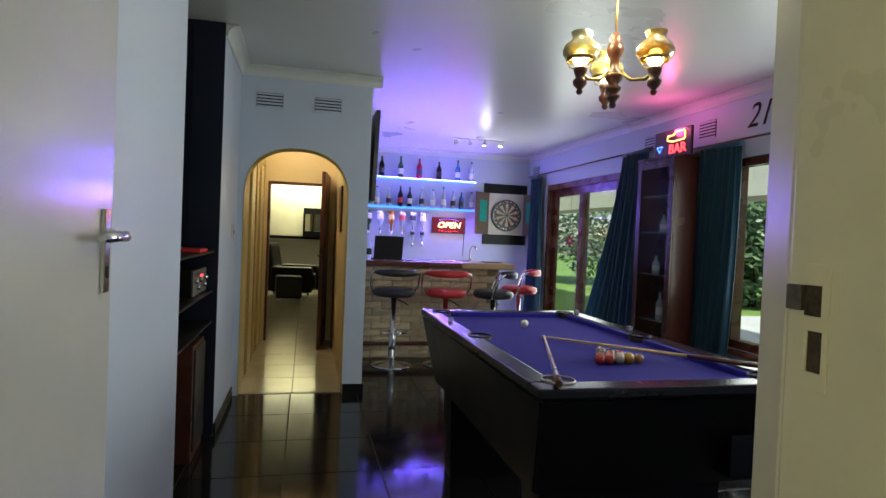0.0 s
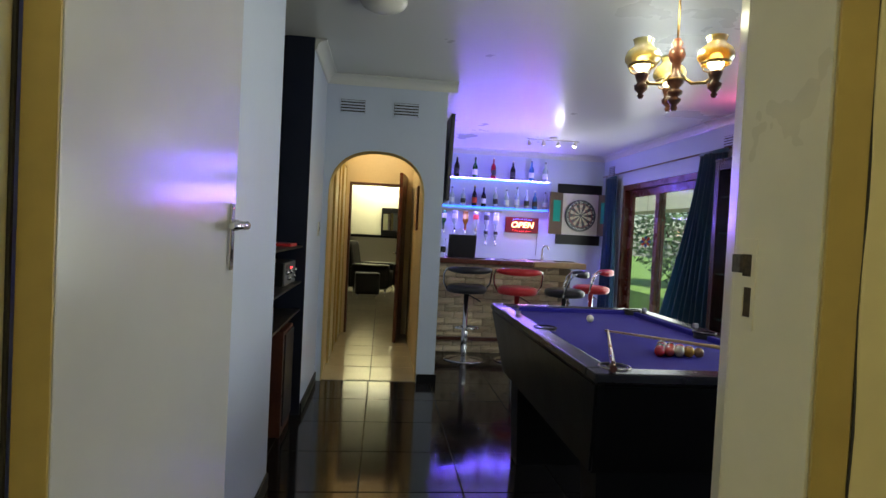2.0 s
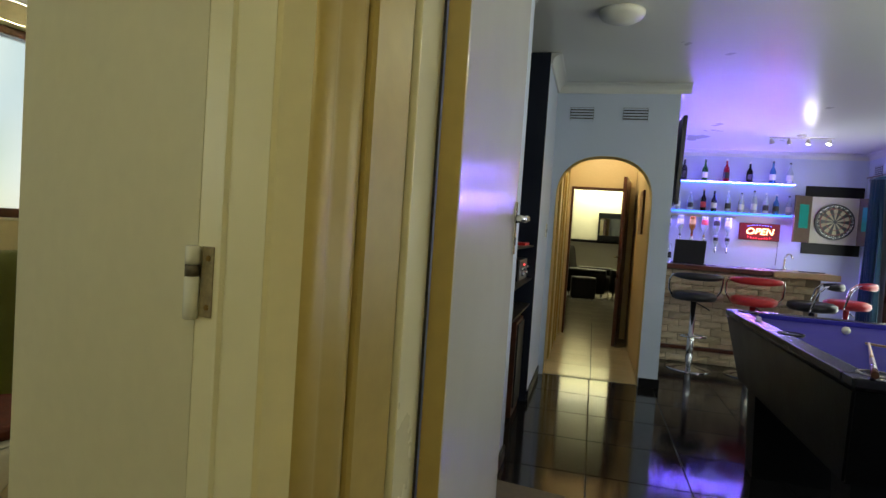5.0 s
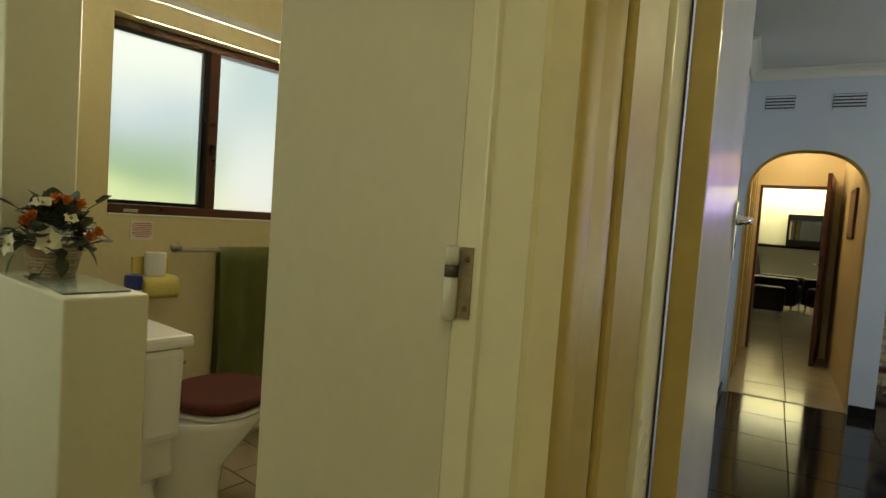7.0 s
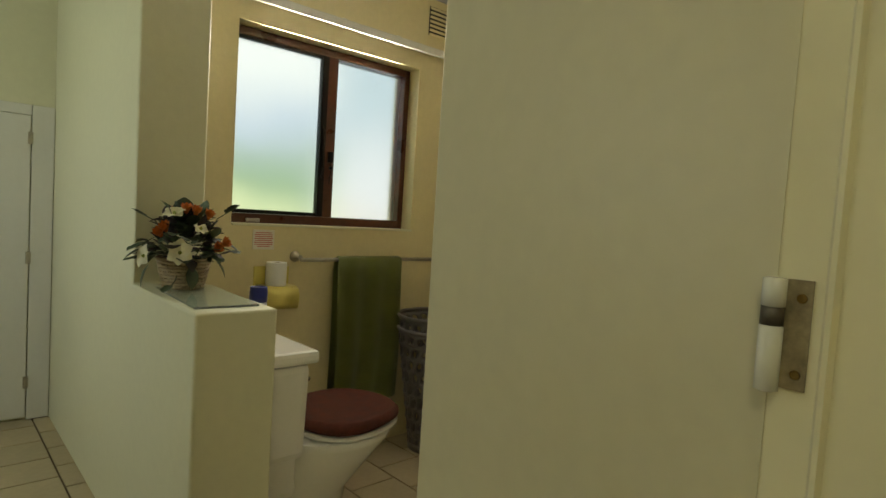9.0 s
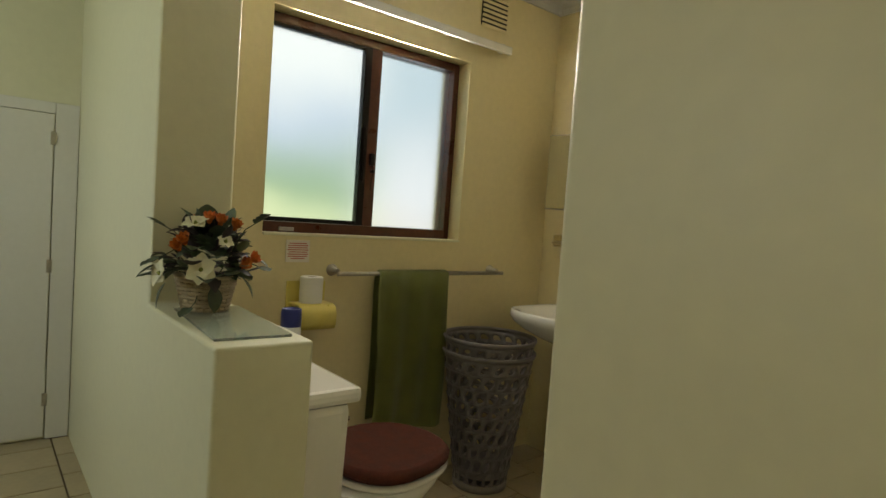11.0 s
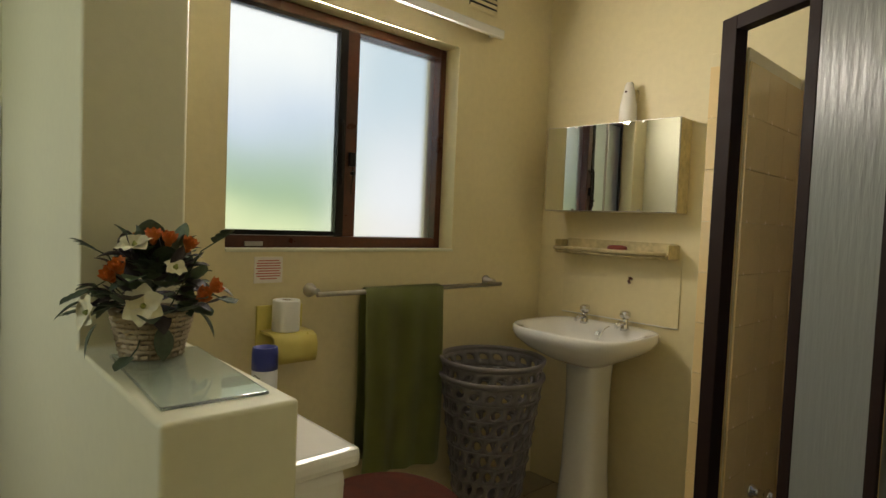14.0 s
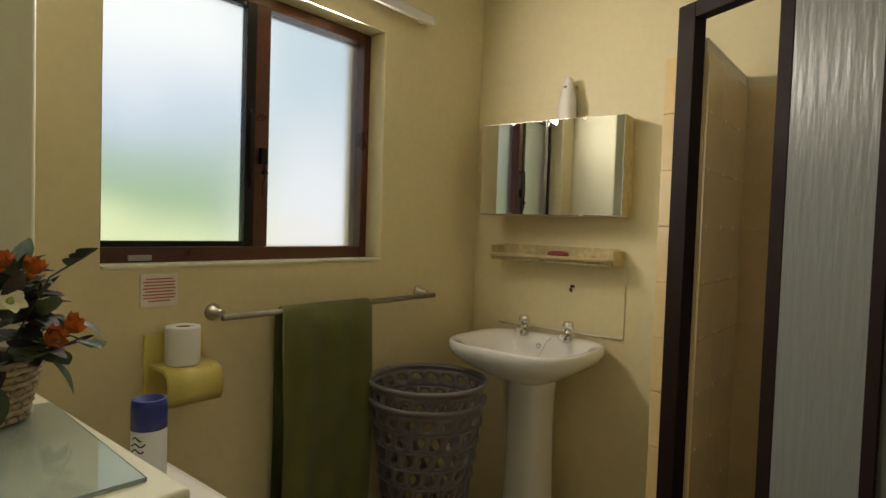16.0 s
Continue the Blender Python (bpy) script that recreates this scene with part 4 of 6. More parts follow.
# ---- lit shelves with bottles ----
for x0, x1, z in ((0.84, 2.26, 2.03), (0.74, 2.28, 1.637)):
    sh = thing("glass_shelf", B, "glass shelf with a blue light strip", "shelf", "lit shelves behind the bar")
    part("pane", B_((x0, 8.02, z - 0.008), (x1, 8.148, z), 0.001), thick_glass, sh)
    part("light_strip", B_((x0, 8.013, z - 0.0055), (x1, 8.0195, z - 0.001)), led_blue, sh, "glowing blue light strip")
    part("light_strip", B_((x0, 8.138, z - 0.018), (x1, 8.148, z - 0.009)), led_blue, sh, "glowing blue light strip")

glass_cols = {"clear": (0.75, 0.85, 0.95), "red": (0.5, 0.02, 0.06), "dark": (0.02, 0.015, 0.03), "blue": (0.12, 0.3, 0.7), "amber": (0.5, 0.2, 0.03), "green": (0.05, 0.2, 0.08)}
bottle_mats = {k: material(k + "_bottle_glass", v, 0.06, var=0, bump=0, trans=0.55, ior=1.3) for k, v in glass_cols.items()}
label_mats = [material(n, c, 0.6, var=0.1) for n, c in (("white_label", (0.7, 0.7, 0.66)), ("red_label", (0.5, 0.05, 0.04)), ("black_label", (0.03, 0.03, 0.03)), ("gold_label", (0.55, 0.38, 0.1)))]


def bottle(m, h, r, col, lab, label, group, up=True):
    b = thing("bottle", m, label, "bottle", group)
    f = 1 if up else -1
    prof = [(r * 0.9, 0), (r, 0.01), (r, h * 0.52), (r * 0.85, h * 0.6), (r * 0.36, h * 0.74), (r * 0.33, h * 0.93)]
    part("glass", lathe(bmesh.new(), [(a, f * z) for a, z in prof], 14), bottle_mats[col], b)
    part("label", lathe(bmesh.new(), [(r * 1.015, f * h * 0.16), (r * 1.015, f * h * 0.42)], 14, close=False), label_mats[lab], b, "paper label")
    part("cap", lathe(bmesh.new(), [(r * 0.37, f * h * 0.93), (r * 0.37, f * h)], 10), label_mats[(lab + 2) % 4], b)
    if not up:
        part("optic", lathe(bmesh.new(), [(0.012, -h), (0.02, -h - 0.02), (0.018, -h - 0.05), (0.006, -h - 0.07)], 10), chrome, b, "chrome measuring optic")
    return b


px = 8.15
for x, h, col, lab in ((0.93, 0.3, "dark", 2), (1.19, 0.29, "green", 0), (1.45, 0.3, "red", 2), (1.73, 0.27, "dark", 2), (2.0, 0.29, "blue", 0), (2.2, 0.28, "clear", 0)):
    bottle(B @ pose(x, 8.08, 2.031), h, 0.038, col, lab, f"{col} glass bottle on the upper lit shelf", "bottles on the upper shelf")
for x, h, col, lab in ((0.88, 0.26, "clear", 0), (1.04, 0.24, "clear", 2), (1.2, 0.29, "dark", 1), (1.33, 0.27, "dark", 0), (1.5, 0.28, "clear", 2), (1.66, 0.26, "clear", 0), (1.81, 0.3, "clear", 0), (1.95, 0.27, "clear", 2), (2.07, 0.26, "blue", 2), (2.22, 0.25, "clear", 0)):
    bottle(B @ pose(x, 8.08, 1.638), h, 0.036, col, lab, f"{col} glass spirit bottle on the lower lit shelf", "bottles on the lower shelf")
rackm = thing("optic_rack", B, "slim steel rack holding upside-down spirit bottles", "bottle rack")
part("bar", B_((0.72, 8.125, 1.56), (1.62, 8.148, 1.585), 0.003), steel, rackm)
for x, col, lab in ((0.78, "green", 0), (0.94, "clear", 0), (1.09, "amber", 3), (1.24, "clear", 1), (1.39, "clear", 2), (1.53, "clear", 0)):
    bottle(B @ pose(x, 8.085, 1.56), 0.26, 0.04, col, lab, f"{col} glass spirit bottle hanging upside down", "bottles on the optics", up=False)
for x in (1.39, 1.53):
    bottle(B @ pose(x, 8.09, 1.32), 0.16, 0.03, "clear", 2, "small clear spirit bottle hanging upside down", "bottles on the optics", up=False)


def words(name, text, size, mat, parent, m, label="", ext=0.002, width=1.0, lean=0.0):
    cu = bpy.data.curves.new(name, "FONT")
    cu.body, cu.size, cu.extrude, cu.align_x, cu.align_y, cu.offset = text, size, ext, "CENTER", "CENTER", 0.0
    cu.shear = lean
    tmp = bpy.data.objects.new(name, cu)
    scene.collection.objects.link(tmp)
    dg = bpy.context.evaluated_depsgraph_get()
    me = bpy.data.meshes.new_from_object(tmp.evaluated_get(dg))
    bpy.data.objects.remove(tmp)
    me.materials.clear()
    me.materials.append(mat)
    ob = new(name, me)
    ob.parent = parent
    ob.matrix_local = m @ Matrix.Diagonal((width, 1, 1, 1))
    if label:
        ob["label"] = label
    return ob


sign_back = material("dark_sign_panel", (0.02, 0.008, 0.012), 0.3, var=0.1)
osn = thing("open_sign", B @ pose(1.913, 8.149, 1.405), "lit sign reading OPEN in orange letters", "sign")
part("panel", B_((-0.242, -0.03, -0.112), (0.242, 0, 0.112), 0.006), material("dark_red_sign_panel", (0.12, 0.006, 0.01), 0.3), osn, "dark red panel")
words("letters", "OPEN", 0.115, neon_orange, osn, pose(0, -0.033, 0, 90, 0, 0), "glowing orange letters", 0.003, 1.1, 0.2)
for s in (-1, 1):
    for k in range(9):
        part("led", lathe(bmesh.new(), [(0.006, 0), (0.004, 0.004)], 8, pose(-0.13 + k * 0.0325, -0.031, s * (0.088 - 0.0009 * (k - 4) ** 2), 90, 0, 0)), neon_blue if s > 0 else neon_red, osn)
part("cable", tube(bmesh.new(), [(0.23, -0.01, -0.11), (0.232, -0.006, -0.3), (0.225, -0.006, -0.42)], 0.003, 6), black_vinyl, osn)

# dartboard in its cabinet
dart = thing("dartboard_cabinet", B @ pose(2.745, 8.149, 1.584), "open wooden dartboard cabinet on a dark panel", "dartboard")
part("back_panel", B_((-0.33, -0.012, -0.42), (0.33, 0, 0.45), 0.003), black_wood, dart, "dark backing panel")
part("case", B_((-0.27, -0.06, -0.28), (0.27, -0.0121, 0.31), 0.004), material("pale_cabinet_lining", (0.6, 0.56, 0.5), 0.6), dart)
for s in (-1, 1):
    dm = pose(s * 0.275, -0.06, 0, 0, 0, -s * (32 if s < 0 else 55))
    dr = part("door", box(bmesh.new(), (min(0, s * 0.27), -0.02, -0.28), (max(0, s * 0.27), 0, 0.31), 0.003, dm), material("brown_grey_wood", (0.16, 0.11, 0.08), 0.4, var=0.3), dart)
    part("score_panel", box(bmesh.new(), (min(s * 0.05, s * 0.2), -0.023, -0.1), (max(s * 0.05, s * 0.2), -0.0201, 0.2), 0, dm), material("green_score_panel", (0.02, 0.3, 0.25), 0.4), dr, "green score panel")
bd = part("board", lathe(bmesh.new(), [(0.225, 0), (0.225, 0.03), (0.222, 0.035)], 40, pose(0, -0.0605, 0, 90, 0, 0)), black_vinyl, dart, "black dartboard")
cream_sisal = material("cream_sisal", (0.75, 0.68, 0.5), 0.9)
bm = bmesh.new()
for k in range(0, 20, 2):
    a0, a1 = radians(k * 18 - 9), radians(k * 18 + 9)
    for r0, r1 in ((0.02, 0.1), (0.108, 0.16)):
        vs = []
        for a, r in ((a0, r0), (a0, r1), ((a0 + a1) / 2, r1), (a1, r1), (a1, r0)):
            vs.append(bm.verts.new((r * math.sin(a), -0.0965, r * math.cos(a))))
        bm.faces.new(vs)
bmesh.ops.solidify(bm, geom=bm.faces[:], thickness=0.001)
part("segments", bm, cream_sisal, bd, "cream wedge segments")
for r in (0.104, 0.165):
    part("score_ring", tube(bmesh.new(), [(r * math.cos(k * 0.19635), -0.0965, r * math.sin(k * 0.19635)) for k in range(32)], 0.002, 5, True), red_vinyl, bd, "red score ring")
part("number_ring", tube(bmesh.new(), [(0.2 * math.cos(k * 0.19635), -0.0975, 0.2 * math.sin(k * 0.19635)) for k in range(32)], 0.0025, 5, True), chrome, bd, "steel number ring")
for k, n_ in enumerate((20, 1, 18, 4, 13, 6, 10, 15, 2, 17, 3, 19, 7, 16, 8, 11, 14, 9, 12, 5)):
    a = radians(k * 18)
    words("number", str(n_), 0.035, cream_sisal, bd, pose(0.185 * math.sin(a), -0.0965, 0.185 * math.cos(a), 90, 0, 0) @ pose(0, 0, 0, 0, 0, -k * 18), "", 0.0006)

# ---- garden doors, window, curtains ----
sd = thing("sliding_door", B @ pose(RW, 0, 0), "brown timber sliding glass door to the garden", "sliding door", kind="structure")
part("frame", B_((0.01, SD0, 0), (0.13, SD0 + 0.06, SDT), 0.004), red_wood, sd)
part("frame", B_((0.01, SD1 - 0.06, 0), (0.13, SD1, SDT), 0.004), red_wood, sd)
part("frame", B_((0.01, SD0 + 0.06, SDT - 0.07), (0.13, SD1 - 0.06, SDT), 0.004), red_wood, sd)
part("sill", B_((0.01, SD0 + 0.06, 0), (0.13, SD1 - 0.06, 0.04), 0.004), red_wood, sd)
mid = (SD0 + SD1) / 2
for y0, y1, x in ((SD0 + 0.06, mid + 0.05, 0.04), (mid - 0.05, SD1 - 0.06, 0.085)):
    lf = part("sash", B_((x, y0, 0.04), (x + 0.04, y0 + 0.09, SDT - 0.07), 0.004), red_wood, sd)
    part("stile", B_((x, y1 - 0.09, 0.04), (x + 0.04, y1, SDT - 0.07), 0.004), red_wood, lf)
    part("rail", B_((x, y0 + 0.09, 0.04), (x + 0.04, y1 - 0.09, 0.16), 0.004), red_wood, lf)
    part("rail", B_((x, y0 + 0.09, SDT - 0.16), (x + 0.04, y1 - 0.09, SDT - 0.07), 0.004), red_wood, lf)
    g = part("pane", B_((x + 0.015, y0 + 0.085, 0.155), (x + 0.021, y1 - 0.085, SDT - 0.155)), clear_glass, lf)
    g.visible_shadow = False
w2 = thing("window_2", B @ pose(RW, 0, 0), "brown timber garden window", "window", kind="structure")
for a, b in (((W20, W2B), (W20 + 0.06, W2T)), ((W21 - 0.06, W2B), (W21, W2T)), ((W20 + 0.06, W2T - 0.06), (W21 - 0.06, W2T)), ((W20 + 0.06, W2B), (W21 - 0.06, W2B + 0.06)), ((2.75, W2B + 0.06), (2.83, W2T - 0.06))):
    part("window_frame", B_((0.02, a[0], a[1]), (0.11, b[0], b[1]), 0.004), red_wood, w2)
part("window_sill", B_((-0.06, W20 - 0.05, W2B - 0.035), (0.019, W21 + 0.05, W2B - 0.001), 0.004), red_wood, w2)
for y0, y1 in ((W20 + 0.055, 2.755), (2.825, W21 - 0.055)):
    g = part("pane", B_((0.06, y0, W2B + 0.055), (0.066, y1, W2T - 0.055)), clear_glass, w2)
    g.visible_shadow = False


def curtain(m, top, low, z1, z0, mat, label, folds=9, lean=0.0):
    """A hanging curtain; top and low: its span along y above and below."""
    c = thing("curtain", m, label, "curtain", "teal curtains")
    bm = bmesh.new()
    nu, nv = folds * 8, 14
    grid = []
    for j in range(nv + 1):
        v = j / nv
        a, b = top[0] + (low[0] - top[0]) * v ** 1.3, top[1] + (low[1] - top[1]) * v ** 1.3
        row = []
        for i in range(nu + 1):
            u = i / nu
            d = 0.028 * math.sin(u * folds * 2 * math.pi + 0.5 * math.sin(3 * v + u * 5)) * (0.6 + 0.5 * v) + 0.012 * math.sin(u * 7 + v * 4)
            row.append(bm.verts.new((d - lean * v, a + (b - a) * u + 0.008 * math.sin(u * 31 + v * 3), z1 + (z0 - z1) * v)))
        grid.append(row)
    for j in range(nv):
        for i in range(nu):
            bm.faces.new((grid[j][i], grid[j][i + 1], grid[j + 1][i + 1], grid[j + 1][i])).smooth = True
    bmesh.ops.solidify(bm, geom=bm.faces[:], thickness=0.003)
    part("cloth", bm, mat, c)
    hd = bmesh.new()
    tube(hd, [(0, top[0], z1), (0, (top[0] + top[1]) / 2, z1 + 0.005), (0, top[1], z1)], 0.02, 8)
    part("heading", hd, mat, c, "gathered heading")
    return c


curtain(B @ pose(RW - 0.09, 0, 0), (7.5, 7.84), (7.35, 7.86), 2.1, 0.02, curtain_mat, "dark teal curtain gathered beside the garden door", 6)
curtain(B @ pose(RW - 0.1, 0, 0), (4.98, 5.42), (4.7, 6.15), 2.12, 0.02, curtain_mat, "dark teal curtain swept across the garden door", 10, 0.06)
curtain(B @ pose(RW - 0.1, 0, 0), (3.8, 4.36), (3.88, 4.48), 2.02, 0.02, curtain_mat, "dark teal curtain gathered beside the garden window", 9)
for y0, y1, z in ((4.95, 7.95, 2.14), (1.4, 4.45, 2.05)):
    rod = thing("curtain_rod", B @ pose(RW, 0, 0), "thin dark curtain rod on brackets", "curtain rod", "curtain rods")
    part("rod", tube(bmesh.new(), [(-0.085, y0, z), (-0.085, y1, z)], 0.009), dark_wood, rod)
    for y in (y0 + 0.08, y1 - 0.08):
        part("bracket", B_((-0.09, y - 0.008, z - 0.012), (0, y + 0.008, z - 0.008)), dark_wood, rod)

# display cabinet and its neon sign
cab_wood = material("dark_cherry_wood", (0.055, 0.014, 0.01), 0.25, var=0.3, scale=6, bump=0.1)
cab = thing("display_cabinet", B @ pose(2.74, 4.19, 0), "tall red-brown display cabinet with a glass door", "cabinet")
part("side", B_((0, 0, 0), (0.2, 0.025, 1.955), 0.003), cab_wood, cab)
part("side", B_((0, 0.475, 0), (0.2, 0.5, 1.955), 0.003), cab_wood, cab)
part("back", B_((0.185, 0.026, 0), (0.2, 0.474, 1.955)), cab_wood, cab)
part("top", B_((-0.015, -0.015, 1.9551), (0.21, 0.515, 1.975), 0.004), cab_wood, cab)
for z in (0.08, 0.62, 1.0, 1.35, 1.65):
    part("shelf", B_((0.03, 0.026, z), (0.184, 0.474, z + 0.012)), cab_wood if z < 0.5 else thick_glass, cab)
dr = part("door", B_((-0.018, 0, 0.06), (-0.001, 0.06, 1.95), 0.003), cab_wood, cab)
part("stile", B_((-0.018, 0.44, 0.06), (-0.001, 0.5, 1.95), 0.003), cab_wood, dr)
part("rail", B_((-0.018, 0.061, 0.06), (-0.001, 0.439, 0.13), 0.003), cab_wood, dr)
part("rail", B_((-0.018, 0.061, 1.88), (-0.001, 0.439, 1.95), 0.003), cab_wood, dr)
g = part("pane", B_((-0.012, 0.058, 0.128), (-0.008, 0.442, 1.882)), clear_glass, dr)
for y, z, h in ((0.12, 0.633, 0.2), (0.3, 0.633, 0.24), (0.2, 1.013, 0.2), (0.38, 1.013, 0.16), (0.15, 1.363, 0.18), (0.3, 1.363, 0.15)):
    bottle(B @ pose(2.86, 4.19 + y, z), h, 0.03, "clear", 0, "small glass ornament bottle in the display cabinet", "bottles in the cabinet")
bs = thing("bar_sign", B @ pose(2.86, 4.4, 1.976, 0, 0, -90), "lit neon sign with a bottle over the word BAR", "sign")
part("panel", B_((-0.24, -0.02, 0), (0.24, 0, 0.225), 0.004), sign_back, bs)
words("letters", "BAR", 0.11, neon_red, bs, pose(0.07, -0.022, 0.062, 90, 0, 0), "glowing red letters", 0.003, 1.1)
bo = [(-0.06, 0.13), (0.0, 0.115), (0.15, 0.115), (0.165, 0.13), (0.165, 0.175), (0.15, 0.19), (0.05, 0.19), (0.02, 0.165), (-0.06, 0.165)]
part("bottle_outline", tube(bmesh.new(), [(x, -0.024, z + 0.012) for x, z in bo], 0.005, 6, True), neon_yellow, bs, "glowing yellow bottle outline")
mg = [(-0.2, 0.1), (-0.13, 0.1), (-0.165, 0.055), (-0.165, 0.02)]
part("glass_outline", tube(bmesh.new(), [(x, -0.024, z) for x, z in mg[:3]], 0.006, 6, True), neon_blue, bs, "glowing blue glass outline")
num = thing("wall_number", B @ pose(RW - 0.001, 3.83, 2.2, 0, 0, -90), "black painted number 21 on the wall", "wall number")
words("digits", "21", 0.25, black_wood, num, pose(0.06, -0.002, 0.02, 90, 0, 0), "", 0.001, 0.9, 0.35)

# ---- lamps ----
ch = thing("chandelier", B @ pose(0.956, 2.03, 0), "brass and wood chandelier with three amber glass shades", "chandelier")
part("rod", tube(bmesh.new(), [(0, 0, CB), (0, 0, 1.95)], 0.004, 8), brass, ch)
part("rose", lathe(bmesh.new(), [(0.05, CB), (0.045, CB - 0.02), (0.01, CB - 0.04)], 18), brass, ch)
turn = [(0.008, 1.715), (0.013, 1.725), (0.01, 1.735), (0.022, 1.748), (0.024, 1.757), (0.012, 1.765), (0.026, 1.775), (0.027, 1.785), (0.014, 1.795), (0.03, 1.815), (0.03, 1.835), (0.016, 1.845), (0.016, 1.885), (0.024, 1.895), (0.03, 1.915), (0.024, 1.935), (0.014, 1.942), (0.02, 1.955), (0.012, 1.972)]
part("stem", lathe(bmesh.new(), turn, 18), dark_wood, ch, "turned dark wood stem")
part("stem_ring", lathe(bmesh.new(), [(0.031, 1.822), (0.034, 1.826), (0.031, 1.83)], 18), brass, ch)
amber_glass = material("amber_glass_shade", (0.62, 0.32, 0.035), 0.12, var=0.15, scale=12, bump=0.05, trans=0.35)
cream_glass = material("cream_glass_shade", (0.6, 0.48, 0.17), 0.2, var=0.1, scale=12, bump=0.05, trans=0.35)
for k, (ang, mt) in enumerate(((72, cream_glass), (190, cream_glass), (306, amber_glass))):
    c, s = math.cos(radians(ang)), math.sin(radians(ang))
    R = 0.14
    arm = part("arm", tube(bmesh.new(), [(0.02 * c, 0.02 * s, 1.84), (0.06 * c, 0.06 * s, 1.805), (0.11 * c, 0.11 * s, 1.8), (R * c, R * s, 1.823)], 0.006, 8), brass, ch)
    part("cup", lathe(bmesh.new(), [(0.006, 1.743), (0.012, 1.753), (0.008, 1.761), (0.022, 1.775), (0.024, 1.790), (0.014, 1.798), (0.02, 1.814), (0.024, 1.828), (0.018, 1.834)], 16, pose(R * c, R * s, 0)), dark_wood, arm, "turned wooden cup")
    part("shade_ring", lathe(bmesh.new(), [(0.044, 1.854), (0.05, 1.858), (0.05, 1.864), (0.044, 1.865)], 20, pose(R * c, R * s, 0), close=False), brass, arm)
    for q in range(3):
        a = q * 2.1 + 0.4
        part("shade_wire", tube(bmesh.new(), [(R * c + 0.016 * math.cos(a), R * s + 0.016 * math.sin(a), 1.830), (R * c + 0.035 * math.cos(a), R * s + 0.035 * math.sin(a), 1.836), (R * c + 0.047 * math.cos(a), R * s + 0.047 * math.sin(a), 1.858)], 0.002, 5), brass, arm)
    sp = [(0.05, 1.863), (0.06, 1.876), (0.061, 1.889), (0.054, 1.907), (0.037, 1.921), (0.03, 1.931), (0.033, 1.943), (0.036, 1.950)]
    part("shade", lathe(bmesh.new(), sp, 24, pose(R * c, R * s, 0), close=False), mt, arm, "glowing glass oil-lamp shade")
    part("bulb", lathe(bmesh.new(), [(0.01, 1.835), (0.026, 1.853), (0.029, 1.871), (0.02, 1.888), (0.006, 1.894)], 14, pose(R * c, R * s, 0)), warm_bulb, arm, "glowing bulb")
    lamp("chandelier_bulb", "POINT", B @ pose(0.956 + R * c, 2.03 + R * s, 2.0), 6, (0.98, 0.92, 0.6), radius=0.03)
    lamp("chandelier_upward", "SPOT", B @ pose(0.956 + R * c, 2.03 + R * s, 2.0, 180, 0, 0), 16, (0.98, 0.92, 0.6), radius=0.03, spot=110)

dome = thing("ceiling_lamp", B @ pose(-0.112, 3.14, CB), "unlit white glass dome lamp on the ceiling", "ceiling lamp")
part("dome", lathe(bmesh.new(), [(0.125, 0), (0.125, -0.015), (0.112, -0.034), (0.07, -0.055), (0.012, -0.064)], 24), white_paint, dome)
tl = thing("track_light", B @ pose(1.93, 6.85, CB), "steel ceiling track with four small spots", "track light")
part("mount", lathe(bmesh.new(), [(0.05, 0), (0.05, -0.012), (0.03, -0.02)], 18), steel, tl)
part("track", tube(bmesh.new(), [(-0.32 + k * 0.08, 0.02 * math.sin(k * 0.8), -0.03) for k in range(9)], 0.007, 8), steel, tl)
for k, x in enumerate((-0.3, -0.12, 0.07, 0.28)):
    hd = part("spot_head", lathe(bmesh.new(), [(0.012, 0), (0.02, -0.02), (0.028, -0.055)], 14, pose(x, 0.0, -0.045, 18 - 9 * k, 14 * (k - 1.5), 0), close=False), steel, tl)
    part("bulb", lathe(bmesh.new(), [(0.003, -0.03), (0.022, -0.05), (0.002, -0.056)], 12, pose(x, 0.0, -0.045, 18 - 9 * k, 14 * (k - 1.5), 0)), spot_bulb, hd, "glowing spot bulb")
    part("stalk", tube(bmesh.new(), [(x, 0, -0.03), (x, 0, -0.05)], 0.004, 6), steel, hd)

# ---- on the pool table ----
ball_cols = [(0.45, 0.02, 0.02), (0.4, 0.2, 0.02), (0.02, 0.02, 0.02), (0.4, 0.04, 0.03), (0.3, 0.14, 0.05), (0.02, 0.08, 0.04), (0.4, 0.33, 0.25), (0.2, 0.02, 0.02)]
ball_mats = [material("pool_ball_paint", c, 0.08, var=0, bump=0, coat=0.5) for c in ball_cols]
r = 0.0195
k = 0
for row in range(5):
    for q in range(5 - row):
        bl = bmesh.new()
        bmesh.ops.create_uvsphere(bl, u_segments=18, v_segments=12, radius=r)
        for f in bl.faces:
            f.smooth = True
        o = finish("pool_ball", bl, ball_mats[(k * 3 + row) % 8])
        o.matrix_world = B @ pose(1.005 + q * 2.02 * r + row * r, 2.12 + row * 1.76 * r, PZ - 0.0259 + r, 30 * k, 50 * k, 0)
        tagged(o, "glossy coloured pool ball racked on the blue cloth", "pool ball", "racked pool balls")
        k += 1
bl = bmesh.new()
bmesh.ops.create_uvsphere(bl, u_segments=18, v_segments=12, radius=r)
for f in bl.faces:
    f.smooth = True
o = finish("cue_ball", bl, material("white_ball_paint", (0.75, 0.72, 0.62), 0.08, var=0, bump=0, coat=0.5))
o.matrix_world = B @ pose(1.04, 2.95, PZ - 0.0259 + r)
tagged(o, "white cue ball on the blue cloth", "pool ball")


